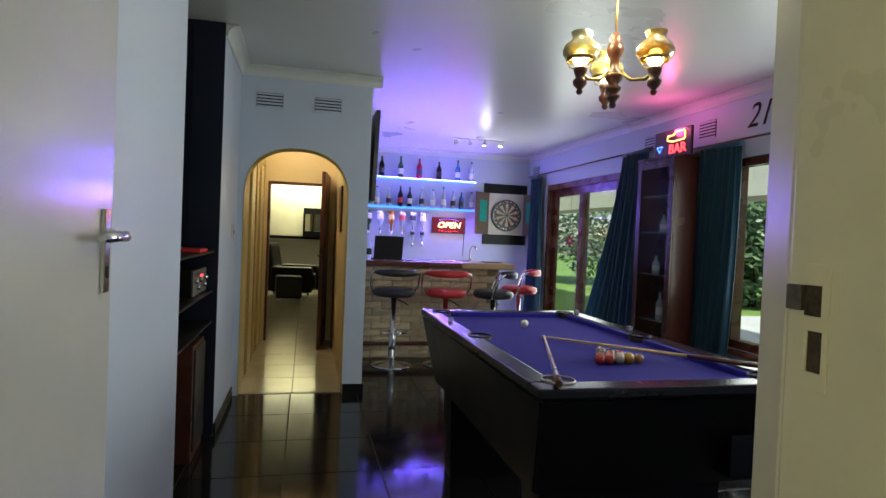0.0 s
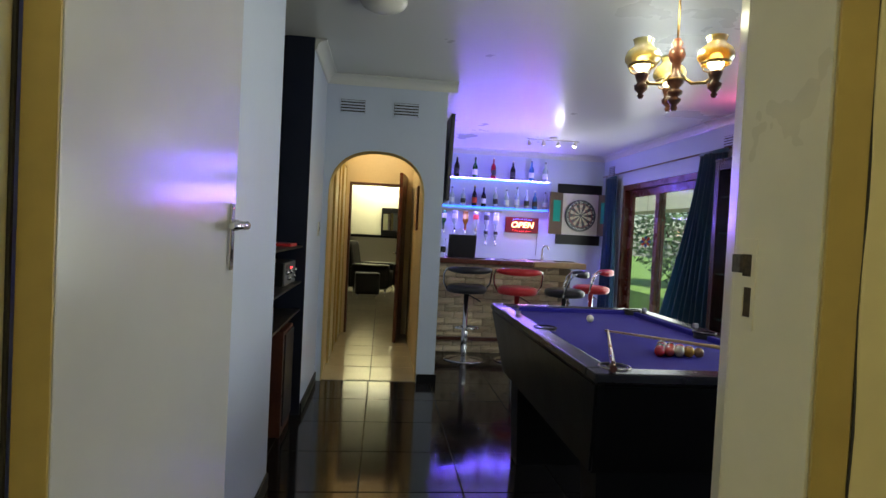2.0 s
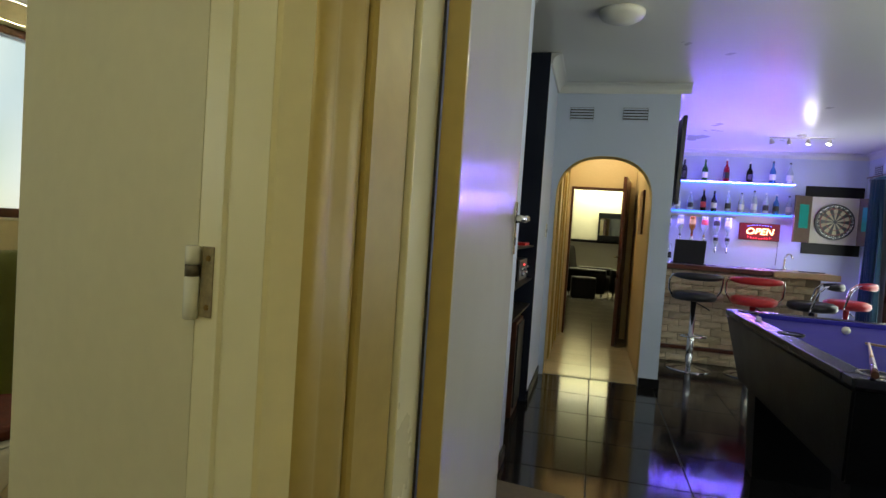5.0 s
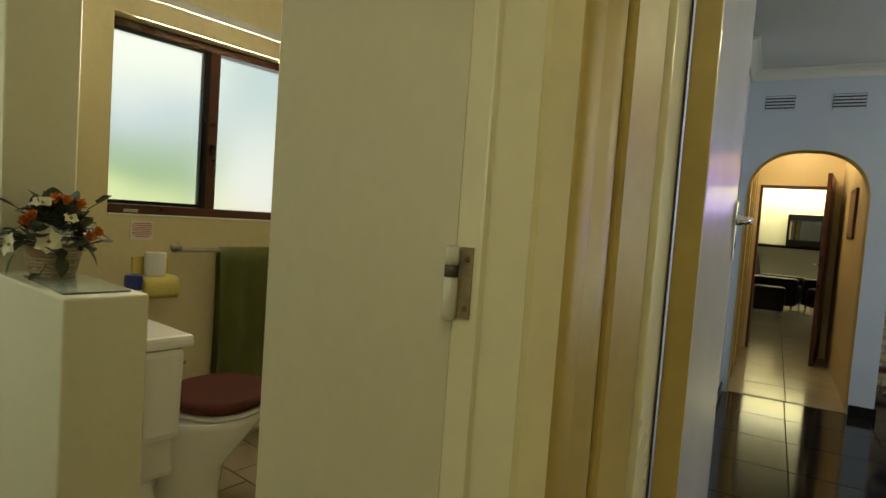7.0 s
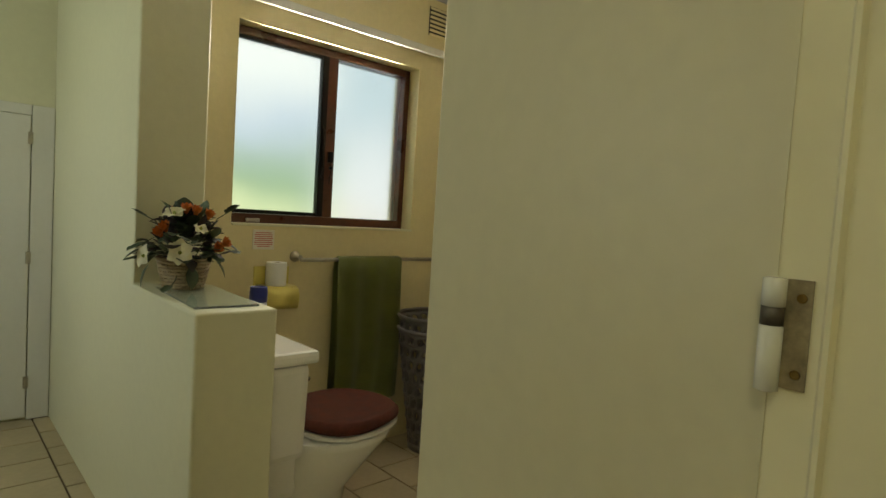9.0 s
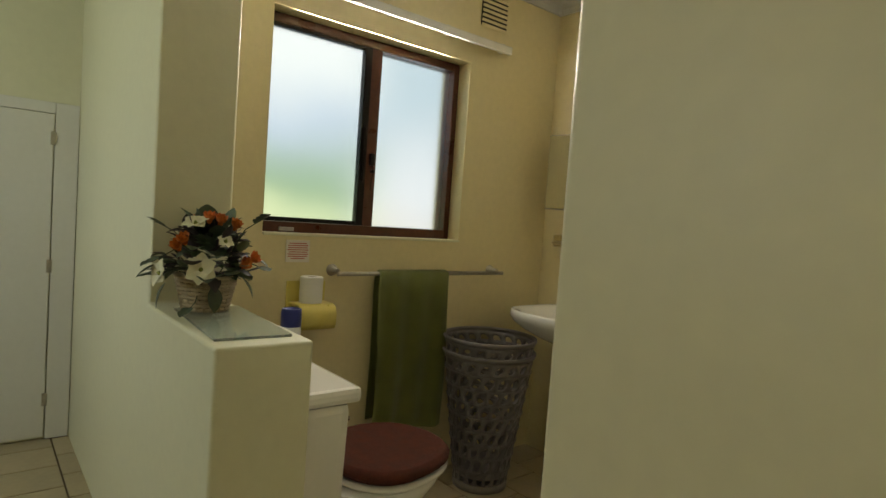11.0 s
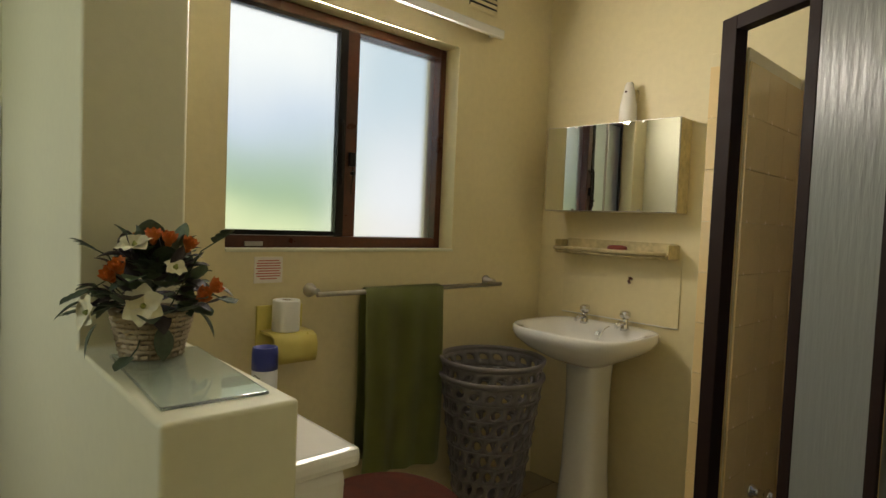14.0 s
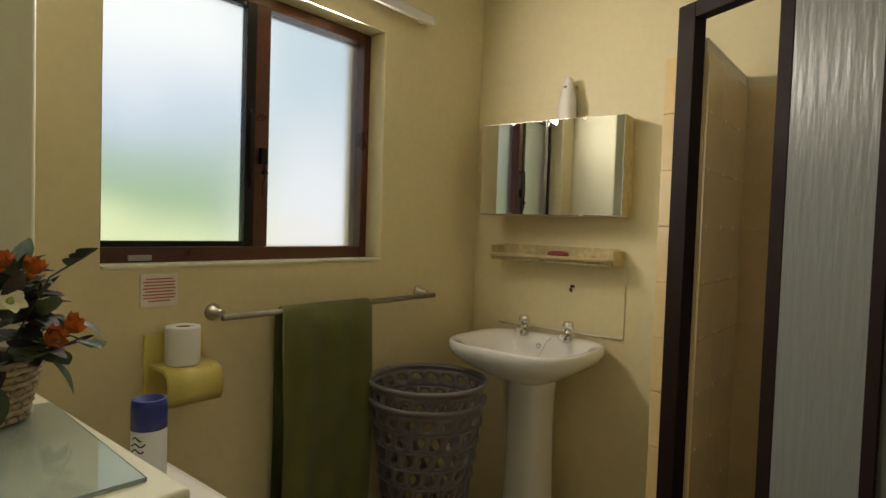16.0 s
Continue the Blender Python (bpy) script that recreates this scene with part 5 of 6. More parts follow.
def cue(a, b, label):
    a, b = Vector(a), Vector(b)
    c = thing("pool_cue", B, label, "pool cue", "cues on the table")
    tube_pts = [a + (b - a) * (k / 10) for k in range(11)]
    part("shaft", tube(bmesh.new(), tube_pts[:7], [0.0046 + 0.0005 * k for k in range(7)], 8), light_wood, c, "pale maple shaft")
    part("butt", tube(bmesh.new(), tube_pts[6:], [0.0085, 0.0092, 0.0098, 0.0104, 0.0108], 8), dark_wood, c, "dark varnished butt")
    return c


cue((1.02, 2.66, PZ - 0.018), (0.648, 1.7, PZ + 0.018), "pool cue lying across the cloth over the rail")
cue((1.0, 2.64, PZ - 0.017), (1.60, 1.75, PZ + 0.02), "second pool cue lying across the cloth over the rail")
for x, y in ((0.655, 2.95), (1.49, 2.72), (1.5, 3.3)):
    cb = thing("chalk", B @ pose(x, y, PZ), "small cube of cue chalk on the rail", "chalk", "chalk cubes on the rails")
    part("cube", B_((-0.011, -0.011, 0), (0.011, 0.011, 0.02), 0.002), material("grey_blue_chalk", (0.3, 0.3, 0.4), 0.9), cb)

can_blue_paint = material("blue_enamel", (0.05, 0.06, 0.35), 0.35, var=0.1)

# ---- garden ----
concrete_mat = material("pale_concrete", (0.6, 0.6, 0.58), 0.8, var=0.12, scale=3, fine=60, bump=0.2, rand=0.1)
light_beam = material("cream_painted_board", (0.6, 0.54, 0.44), 0.6, var=0.1, scale=4, bump=0.1)
solid("ground", B_((-60, -60, -0.4), (60, 60, -0.12)), grass_mat, None, "green lawn round the house", "ground")
solid("patio", B_((RW + 0.15, 1.0, -0.12), (RW + 2.0, 8.8, -0.02)), hall_tile_mat, B, "pale tiled patio outside the doors", "pavement")
roof_sheet = material("white_fibreglass_sheet", (0.85, 0.84, 0.78), 0.9, var=0.06, scale=3, bump=0.1, trans=0.55, ior=1.1)
solid("paving", B_((RW + 2.05, 4.2, -0.12), (10.5, 9.95, -0.09)), concrete_mat, B, "pale concrete paving beside the lawn", "pavement")
solid("patio_roof", B_((RW + 0.15, 1.0, 2.15), (RW + 4.2, 19.0, 2.16)), roof_sheet, B, "white patio roof", "roof")
solid("patio_fascia", B_((RW + 4.21, 1.0, 2.06), (RW + 4.26, 19.0, 2.2)), light_beam, B, "cream patio fascia board", "roof")


def bush(name, m, w, d, h, n, label):
    t = thing(name, m, label, "shrub", "garden shrubs")
    st = bmesh.new()
    for k in range(5):
        tube(st, [(random.uniform(-0.1, 0.1), random.uniform(-0.1, 0.1), 0), (random.uniform(-w / 4, w / 4), random.uniform(-d / 4, d / 4), h * 0.4), (random.uniform(-w / 3, w / 3), random.uniform(-d / 3, d / 3), h * 0.8)], [0.03, 0.02, 0.008], 6)
    part("stems", st, dark_wood, t)
    verts, faces = [], []
    for k in range(n):
        while True:
            p = Vector((random.uniform(-1, 1), random.uniform(-1, 1), random.uniform(-1, 1)))
            if 0.3 < p.length < 1:
                break
        q = Vector((p.x * w / 2, p.y * d / 2, h / 2 + p.z * h / 2)) * random.uniform(0.85, 1.05)
        a = Vector((random.gauss(0, 1), random.gauss(0, 1), random.gauss(0, 1))).normalized()
        b = a.orthogonal().normalized()
        s = random.uniform(0.07, 0.15)
        i = len(verts)
        verts += [q - a * s, q + b * s * 0.45, q + a * s, q - b * s * 0.45]
        faces.append((i, i + 1, i + 2, i + 3))
    me = bpy.data.meshes.new("leaves")
    me.from_pydata(verts, [], faces)
    me.materials.append(leaf_mat)
    o = new("leaves", me)
    o.parent = t
    tagged(o, kind="stuff")


bush("shrub", B @ pose(10.2, 13.2, -0.12), 4.2, 4.0, 4.2, 4200, "tall green garden shrub beyond the lawn")
bush("shrub", B @ pose(9.8, 17.6, -0.12), 4.4, 4.2, 4.6, 4200, "tall green garden shrub beyond the lawn")
bush("shrub", B @ pose(12.4, 16.4, -0.12), 4.6, 4.2, 5.0, 4200, "tall green garden shrub beyond the lawn")
bush("shrub", B @ pose(10.3, 11.7, -0.12), 3.0, 3.2, 3.4, 4200, "dense green garden shrub beyond the paving")
bush("shrub", B @ pose(12.2, 10.4, -0.12), 3.4, 3.4, 3.6, 4200, "dense green garden shrub beyond the lawn")
bush("shrub", pose(-6.2, 1.9, -0.12), 1.8, 2.6, 2.0, 1500, "green shrub outside the bathroom window")
bush("shrub", pose(-7.5, 4.6, -0.12), 2.4, 2.6, 2.7, 1500, "green shrub outside the bathroom window")

orn = thing("garden_ornament", B @ pose(3.6, 7.76, 1.26), "red and blue petal ornament hanging on the patio", "ornament")
part("wire", tube(bmesh.new(), [(0, 0, 0.02), (0, 0, 0.89)], 0.002, 5), dull_iron, orn)
for k in range(8):
    bm = box(bmesh.new(), (-0.018, -0.003, 0.015), (0.018, 0.003, 0.075), 0.003, pose(0, 0, 0, 0, 45 * k, 0))
    part("petal", bm, red_vinyl if k % 2 else can_blue_paint, orn)
part("hub", lathe(bmesh.new(), [(0.02, -0.008), (0.022, 0), (0.02, 0.008)], 14, pose(0, 0, 0, 90, 0, 0)), light_wood, orn)

# ---- bathroom: window ----
win = thing("window_1", pose(0, 0, 0), "brown timber sliding window with frosted glass", "window", kind="structure")
fx0, fx1 = -2.885, -2.815
for a, b in (((WY0, WZ0), (WY0 + 0.018, WZ1)), ((WY1 - 0.03, WZ0), (WY1, WZ1)), ((WY0 + 0.018, WZ1 - 0.035), (WY1 - 0.03, WZ1)), ((WY0 + 0.018, WZ0), (WY1 - 0.03, WZ0 + 0.045))):
    part("window_frame", B_((fx0, *a), (fx1, *b), 0.004), dark_wood, win)
part("mullion", B_((fx0 + 0.005, 1.15, WZ0 + 0.045), (fx1 + 0.002, 1.2, WZ1 - 0.035), 0.003), dark_wood, win)
sash = part("sash", B_((-2.84, WY0 + 0.0182, WZ0 + 0.046), (-2.812, WY0 + 0.028, WZ1 - 0.036), 0.002), black_wood, win, "dark sliding sash")
part("stile", B_((-2.84, 1.118, WZ0 + 0.046), (-2.81, 1.15, WZ1 - 0.036), 0.002), black_wood, sash)
part("rail", B_((-2.84, WY0 + 0.0285, WZ0 + 0.046), (-2.812, 1.117, WZ0 + 0.062), 0.002), black_wood, sash)
part("rail", B_((-2.84, WY0 + 0.0285, WZ1 - 0.05), (-2.812, 1.117, WZ1 - 0.036), 0.002), black_wood, sash)
for a, b, x in (((WY0 + 0.024, WZ0 + 0.056), (1.122, WZ1 - 0.046), -2.83), ((1.19, WZ0 + 0.04), (WY1 - 0.025, WZ1 - 0.03), -2.86)):
    g = part("pane", B_((x, *a), (x + 0.005, *b)), frosted, win, "frosted pane")
    g.visible_shadow = False
lt = part("latch", B_((-2.812, 1.163, 1.4), (-2.795, 1.185, 1.45), 0.004), black_wood, win, "black window latch")
part("latch_knob", lathe(bmesh.new(), [(0.008, 0), (0.006, 0.018)], 10, pose(-2.795, 1.17, 1.375, 0, 90, 0)), black_wood, lt)
part("latch_cord", tube(bmesh.new(), [(-2.798, 1.173, 1.4), (-2.796, 1.176, 1.36), (-2.798, 1.171, 1.33), (-2.797, 1.17, 1.3)], 0.0018, 5), black_wood, lt, "dark cord")
part("sash_pull", tube(bmesh.new(), [(-2.812, 1.134, 1.33), (-2.802, 1.134, 1.345), (-2.8, 1.134, 1.44), (-2.802, 1.134, 1.545), (-2.812, 1.134, 1.56)], 0.004, 6), black_wood, win, "thin dark sash pull")
part("catch", B_((-2.814, 0.79, 1.115), (-2.805, 0.85, 1.13), 0.003), steel, win, "small steel catch")
part("window_sill", B_((-2.81, WY0 + 0.002, WZ0 - 0.004), (WX + 0.006, WY1 + 0.004, WZ0 + 0.006), 0.003), bath_white, win, "painted inner sill")
tr = thing("curtain_track", pose(0, 0, 0), "white metal curtain track over the window", "curtain track")
part("track", B_((WX + 0.025, 0.55, 1.985), (WX + 0.045, 1.83, 2.02), 0.004), white_paint, tr)
for y in (0.7, 1.15, 1.45, 1.78):
    part("bracket", B_((WX, y, 1.99), (WX + 0.026, y + 0.02, 2.03), 0.002), white_paint, tr)
av = air_vent(pose(WX, 1.66, 2.085, 0, 0, 90), 0.16, 0.15, 7, bath_wall, "pale yellow slatted air vent beside the window", "bathroom vents")
cornice("cornice_bathroom_north", (WX, NY), (-0.95, NY), (0, -1), None, CH, ceiling_paint, 0.06)
cornice("cornice_bathroom_west", (WX, 0.497), (WX, NY), (1, 0), None, CH, ceiling_paint, 0.06)

nt = thing("notice", pose(WX + 0.001, 0.838, 1.045, 0, 0, 90), "small white notice with red print on the wall", "notice")
part("sheet", B_((-0.047, -0.003, -0.041), (0.047, 0, 0.041), 0.0005), material("notice_paper", (0.75, 0.7, 0.62), 0.5), nt)
redink = material("red_ink", (0.5, 0.12, 0.1), 0.6)
for k in range(8):
    w = (0.034, 0.04, 0.038, 0.041, 0.036, 0.041, 0.039, 0.028)[k]
    part("text_line", B_((-w, -0.0036, 0.027 - k * 0.008), (w, -0.003, 0.0305 - k * 0.008)), redink, nt)

# towel rail, towel
rl = thing("towel_rail", pose(0, 0, 0), "worn steel towel rail on the wall", "towel rail")
part("rod", tube(bmesh.new(), [(-2.69, 0.985, 0.965), (-2.69, 1.87, 0.965)], 0.009, 12), steel, rl)
for y in (0.985, 1.83):
    part("rose", lathe(bmesh.new(), [(0.024, 0), (0.022, 0.006), (0.012, 0.012), (0.01, 0.05)], 16, pose(WX, y, 0.975, 0, 90, 0)), steel, rl)
towel_mat = material("olive_green_terry", (0.25, 0.28, 0.065), 0.95, var=0.25, scale=9, fine=420, bump=0.9, depth=0.004, sheen=0.3)
tw = thing("towel", pose(0, 0, 0), "olive green terry towel over the rail", "towel")
bm = bmesh.new()
path = [(-2.716, 0.36), (-2.715, 0.6), (-2.712, 0.9), (-2.705, 0.965), (-2.69, 0.981), (-2.675, 0.968), (-2.668, 0.9), (-2.662, 0.75), (-2.66, 0.6), (-2.657, 0.45), (-2.656, 0.31)]
rows = []
for j, (x, z) in enumerate(path):
    row = []
    for i in range(41):
        u = i / 40
        amp = 0.011 * max(0, j - 4) / 6
        wv = amp * math.sin(u * 19 + 0.4 * j) + amp * 0.8 * math.sin(u * 7.5 + 1)
        y = 1.165 + 0.345 * u + 0.004 * math.sin(j * 1.7) + (0.012 if j > 4 else 0) * (u - 0.5)
        row.append(bm.verts.new((x + wv + (0.004 if j > 4 else 0), y, z + 0.006 * math.sin(u * 5) * (1 if j in (0, 10) else 0))))
    rows.append(row)
for a, b in zip(rows, rows[1:]):
    for i in range(40):
        bm.faces.new((a[i], a[i + 1], b[i + 1], b[i])).smooth = True
bmesh.ops.solidify(bm, geom=bm.faces[:], thickness=0.005)
part("cloth", bm, towel_mat, tw)

# roll holder, roll, can
yel = material("yellow_plastic", (0.68, 0.58, 0.16), 0.3, var=0.06)
hold = thing("toilet_roll_holder", pose(WX, 0.88, 0.78), "yellow plastic toilet roll holder on the wall", "roll holder")
part("backplate", B_((0, -0.08, -0.02), (0.012, 0.075, 0.155), 0.004), yel, hold)
cv = bmesh.new()
prof = [(0.012, 0.08), (0.09, 0.08), (0.112, 0.07), (0.122, 0.045), (0.12, 0.01), (0.112, -0.01), (0.106, -0.008), (0.113, 0.01), (0.114, 0.043), (0.105, 0.063), (0.088, 0.072), (0.012, 0.072)]
lo = [cv.verts.new((u, -0.07, v)) for u, v in prof]
hi = [cv.verts.new((u, 0.07, v)) for u, v in prof]
cv.faces.new(lo)
cv.faces.new(hi[::-1])
for k in range(len(prof)):
    cv.faces.new((lo[k], hi[k], hi[(k + 1) % len(prof)], lo[(k + 1) % len(prof)])).smooth = True
part("cover", cv, yel, hold)
paper = material("white_tissue", (0.78, 0.78, 0.75), 0.95, var=0.03, scale=20, fine=200, bump=0.3, depth=0.001)
ro = thing("toilet_roll", pose(-2.685, 0.875, 0.8605), "white toilet roll standing on the yellow holder", "toilet roll")
part("tissue", lathe(bmesh.new(), [(0.019, 0.0), (0.041, 0.0), (0.042, 0.004), (0.042, 0.092), (0.041, 0.096), (0.019, 0.096), (0.018, 0.09), (0.018, 0.004)], 28, close=False), paper, ro)
part("core", lathe(bmesh.new(), [(0.0179, 0.001), (0.0179, 0.094)], 20, close=False), material("cardboard_core", (0.3, 0.22, 0.14), 0.9), ro, "brown cardboard core")
can_blue = material("dark_blue_plastic", (0.02, 0.03, 0.2), 0.3, var=0.05)
can_w = material("white_printed_tin", (0.72, 0.73, 0.76), 0.3, var=0.05)
fc = thing("air_freshener", pose(-2.25, 0.6, 0.757), "aerosol can with a dark blue cap on the cistern", "aerosol can")
part("can", lathe(bmesh.new(), [(0.026, 0), (0.028, 0.004), (0.028, 0.112), (0.026, 0.12)], 22), can_w, fc)
part("cap", lathe(bmesh.new(), [(0.0285, 0.116), (0.0285, 0.152), (0.027, 0.165), (0.023, 0.166), (0.02, 0.14)], 22), can_blue, fc, "dark blue cap")
for k, (z, w) in enumerate(((0.104, 0.3), (0.094, 0.5), (0.084, 0.4))):
    part("print_line", tube(bmesh.new(), [(0.0285 * math.cos(a), 0.0285 * math.sin(a), z + 0.003 * math.sin(a * 9)) for a in [-1.1 + w * (q / 6 - 0.5) * 2 for q in range(7)]], 0.0012, 5), grout_dark, fc, "dark printed mark")

# toilet
wc = thing("toilet", pose(-2.2, 0.5, FB), "white porcelain toilet with a maroon plush lid cover", "toilet")
cb = bmesh.new()
box(cb, (-0.19, 0.005, 0.36), (0.19, 0.17, 0.665), 0.025)
for v in cb.verts:
    f = 1 - (0.665 - v.co.z) * 0.28
    v.co.x *= f
part("cistern", cb, porcelain, wc)
part("cistern_lid", B_((-0.205, 0.0, 0.666), (0.205, 0.19, 0.707), 0.014), porcelain, wc)
bw = bmesh.new()
secs = [(0.0, 0.11, 0.15, 0.27), (0.06, 0.1, 0.14, 0.27), (0.17, 0.1, 0.15, 0.28), (0.27, 0.15, 0.2, 0.32), (0.345, 0.18, 0.235, 0.36), (0.375, 0.185, 0.24, 0.365)]
rings = []
for z, rx, ry, cy in secs:
    rings.append([bw.verts.new((rx * math.cos(t), cy + ry * math.sin(t) * (1 if math.sin(t) > 0 else 0.85), z)) for t in [2 * math.pi * k / 28 for k in range(28)]])
for a, b in zip(rings, rings[1:]):
    for k in range(28):
        bw.faces.new((a[k], a[(k + 1) % 28], b[(k + 1) % 28], b[k])).smooth = True
bw.faces.new(rings[0][::-1])
bw.faces.new(rings[-1])
part("bowl", bw, porcelain, wc)
part("neck", B_((-0.09, 0.0, 0.2), (0.09, 0.2, 0.36), 0.02), porcelain, wc)
plush = material("maroon_plush", (0.13, 0.03, 0.016), 1.0, var=0.4, scale=25, fine=260, bump=1.0, depth=0.01)


def seat_slab(z0, z1, grow, mat_, nm, lab):
    s = bmesh.new()
    prof = [(0.0, z0), (0.9, z0), (1.0, z0 + (z1 - z0) * 0.3), (1.0, z0 + (z1 - z0) * 0.6), (0.93, z1 - (z1 - z0) * 0.1), (0.0, z1)]
    rr = []
    for f, z in prof[1:-1]:
        rr.append([s.verts.new(((0.19 + grow) * f * math.cos(t), 0.395 + (0.225 + grow) * f * math.sin(t) * (1 if math.sin(t) > 0 else 0.8), z + 0.004 * math.sin(3 * t) * (grow > 0))) for t in [2 * math.pi * k / 32 for k in range(32)]])
    for a, b in zip(rr, rr[1:]):
        for k in range(32):
            s.faces.new((a[k], a[(k + 1) % 32], b[(k + 1) % 32], b[k])).smooth = True
    s.faces.new(rr[0][::-1])
    s.faces.new(rr[-1])
    part(nm, s, mat_, wc, lab)


seat_slab(0.376, 0.396, 0.003, porcelain, "seat", "white seat")
seat_slab(0.397, 0.445, 0.006, plush, "lid_cover", "maroon plush lid cover")
part("flush_handle", tube(bmesh.new(), [(0.13, 0.171, 0.6), (0.13, 0.195, 0.6), (0.08, 0.198, 0.59)], 0.007), chrome, wc, "chrome flush lever")
part("waste_pipe", tube(bmesh.new(), [(0.12, 0.08, 0.12), (0.05, 0.1, 0.16), (0, 0.15, 0.17)], 0.045, 12), porcelain, wc)

# washing baskets, one inside the other
grey_plastic = material("grey_plastic", (0.165, 0.15, 0.148), 0.38, var=0.1, scale=10)


def laundry_basket(m, label):
    b = thing("laundry_basket", m, label, "laundry basket", "stacked laundry baskets")
    NU, NV, H = 20, 9, 0.6

    def at(u, v):
        rr = 0.118 + 0.077 * v
        a = 2 * math.pi * (u + 0.9 * v) / NU
        return Vector((rr * math.cos(a), rr * math.sin(a), 0.034 + (H - 0.054) * v))
    verts, faces = [], []
    n = 12
    for j in range(NV):
        for i in range(NU):
            base = len(verts)
            off = 0.5 * (j % 2)
            # the top row has small square holes, the others slanted ovals
            hw, hh = (0.3, 0.28) if j == NV - 1 else (0.36, 0.4)
            for k in range(n):
                t = 2 * math.pi * (k + 0.5) / n
                cx, cy = math.cos(t), math.sin(t)
                q = 1 / max(abs(cx), abs(cy))
                verts.append(at(i + off + 0.5 + 0.5 * cx * q, (j + 0.5 + 0.5 * cy * q) / NV))
            for k in range(n):
                t = 2 * math.pi * (k + 0.5) / n
                verts.append(at(i + off + 0.5 + hw * math.cos(t) + 0.1 * math.sin(t), (j + 0.5 + hh * math.sin(t)) / NV))
            for k in range(n):
                faces.append((base + k, base + (k + 1) % n, base + n + (k + 1) % n, base + n + k))
    bm = bmesh.new()
    vs = [bm.verts.new(v) for v in verts]
    for f in faces:
        bm.faces.new([vs[q] for q in f]).smooth = True
    bmesh.ops.remove_doubles(bm, verts=bm.verts[:], dist=0.0005)
    bmesh.ops.solidify(bm, geom=bm.faces[:], thickness=0.006)
    part("lattice", bm, grey_plastic, b)
    part("base", lathe(bmesh.new(), [(0.11, 0), (0.12, 0.004), (0.121, 0.036), (0.115, 0.036)], 32), grey_plastic, b)
    part("rim", lathe(bmesh.new(), [(0.19, H - 0.022), (0.199, H - 0.02), (0.205, H - 0.008), (0.205, H), (0.198, H + 0.002), (0.19, H - 0.006)], 40, close=False), grey_plastic, b)
    for k in range(1, NV):
        v = k / NV
        z = 0.034 + (H - 0.054) * v
        part("weave_ring", tube(bmesh.new(), [((0.121 + 0.077 * v) * math.cos(2 * math.pi * q / 40), (0.121 + 0.077 * v) * math.sin(2 * math.pi * q / 40), z + 0.004 * math.sin(math.pi * q)) for q in range(40)], 0.0024, 5, True), grey_plastic, b)
    return b


laundry_basket(pose(-2.532, 1.664, FB), "tall grey plastic lattice laundry basket on the floor")
laundry_basket(pose(-2.531, 1.663, FB + 0.0607, 0.0, 0.0, 10.8), "second grey lattice basket stacked inside the first")

# basin
bs_ = thing("wash_basin", pose(-2.34, 2.195, FB), "white porcelain pedestal wash basin with two taps", "wash basin")


def outline(f, n=40):
    pts = []
    for k in range(n):
        t = 2 * math.pi * k / n
        c, s = math.cos(t), math.sin(t)
        x = 0.258 * math.copysign(abs(c) ** 0.52, c)
        y = -0.22 + 0.22 * math.copysign(abs(s) ** (0.5 if s > 0 else 0.72), s)
        pts.append((x * f, -0.2 + (y + 0.2) * f))
    return pts


bb = bmesh.new()
prof = [(0.38, 0.635), (0.55, 0.655), (0.8, 0.69), (0.95, 0.722), (1.0, 0.745), (1.0, 0.765), (0.985, 0.773), (0.955, 0.771)]
prof2 = [(0.86, 0.765), (0.76, 0.73), (0.6, 0.69), (0.35, 0.668), (0.08, 0.664)]
rings = [[bb.verts.new((x, y, z)) for x, y in outline(f)] for f, z in prof]
rings += [[bb.verts.new((x, y * (1 if y < -0.2 else 1.0) - (0.0 if f < 0.5 else 0.04 * max(0, (y + 0.25) * 4)), z)) for x, y in outline(f)] for f, z in prof2]
for a, b in zip(rings, rings[1:]):
    for k in range(40):
        bb.faces.new((a[k], a[(k + 1) % 40], b[(k + 1) % 40], b[k])).smooth = True
bb.faces.new(rings[0][::-1])
bb.faces.new(rings[-1])
part("bowl", bb, porcelain, bs_)
pd = bmesh.new()
rr = []
for z, hx, hy in ((0, 0.1, 0.095), (0.03, 0.095, 0.09), (0.2, 0.082, 0.08), (0.45, 0.076, 0.076), (0.58, 0.078, 0.078), (0.66, 0.085, 0.085)):
    ring = []
    for k in range(24):
        t = 2 * math.pi * k / 24
        c, s = math.cos(t), math.sin(t)
        ring.append(pd.verts.new((hx * math.copysign(abs(c) ** 0.6, c), -0.16 + hy * math.copysign(abs(s) ** 0.6, s), z)))
    rr.append(ring)
for a, b in zip(rr, rr[1:]):
    for k in range(24):
        pd.faces.new((a[k], a[(k + 1) % 24], b[(k + 1) % 24], b[k])).smooth = True
pd.faces.new(rr[0][::-1])
pd.faces.new(rr[-1])
part("pedestal", pd, porcelain, bs_)
for x in (-0.1, 0.09):
    tp = bmesh.new()
    lathe(tp, [(0.018, 0.762), (0.016, 0.772), (0.012, 0.79), (0.013, 0.81)], 14, pose(x, -0.06, 0))
    tube(tp, [(x, -0.06, 0.79), (x, -0.1, 0.795), (x, -0.125, 0.782)], [0.011, 0.01, 0.009], 10)
    t = part("tap", tp, chrome, bs_, "chrome pillar tap")
    part("tap_head", lathe(bmesh.new(), [(0.012, 0.81), (0.021, 0.814), (0.022, 0.832), (0.016, 0.84), (0.005, 0.842)], 8, pose(x, -0.06, 0)), chrome, t, "faceted chrome tap head")
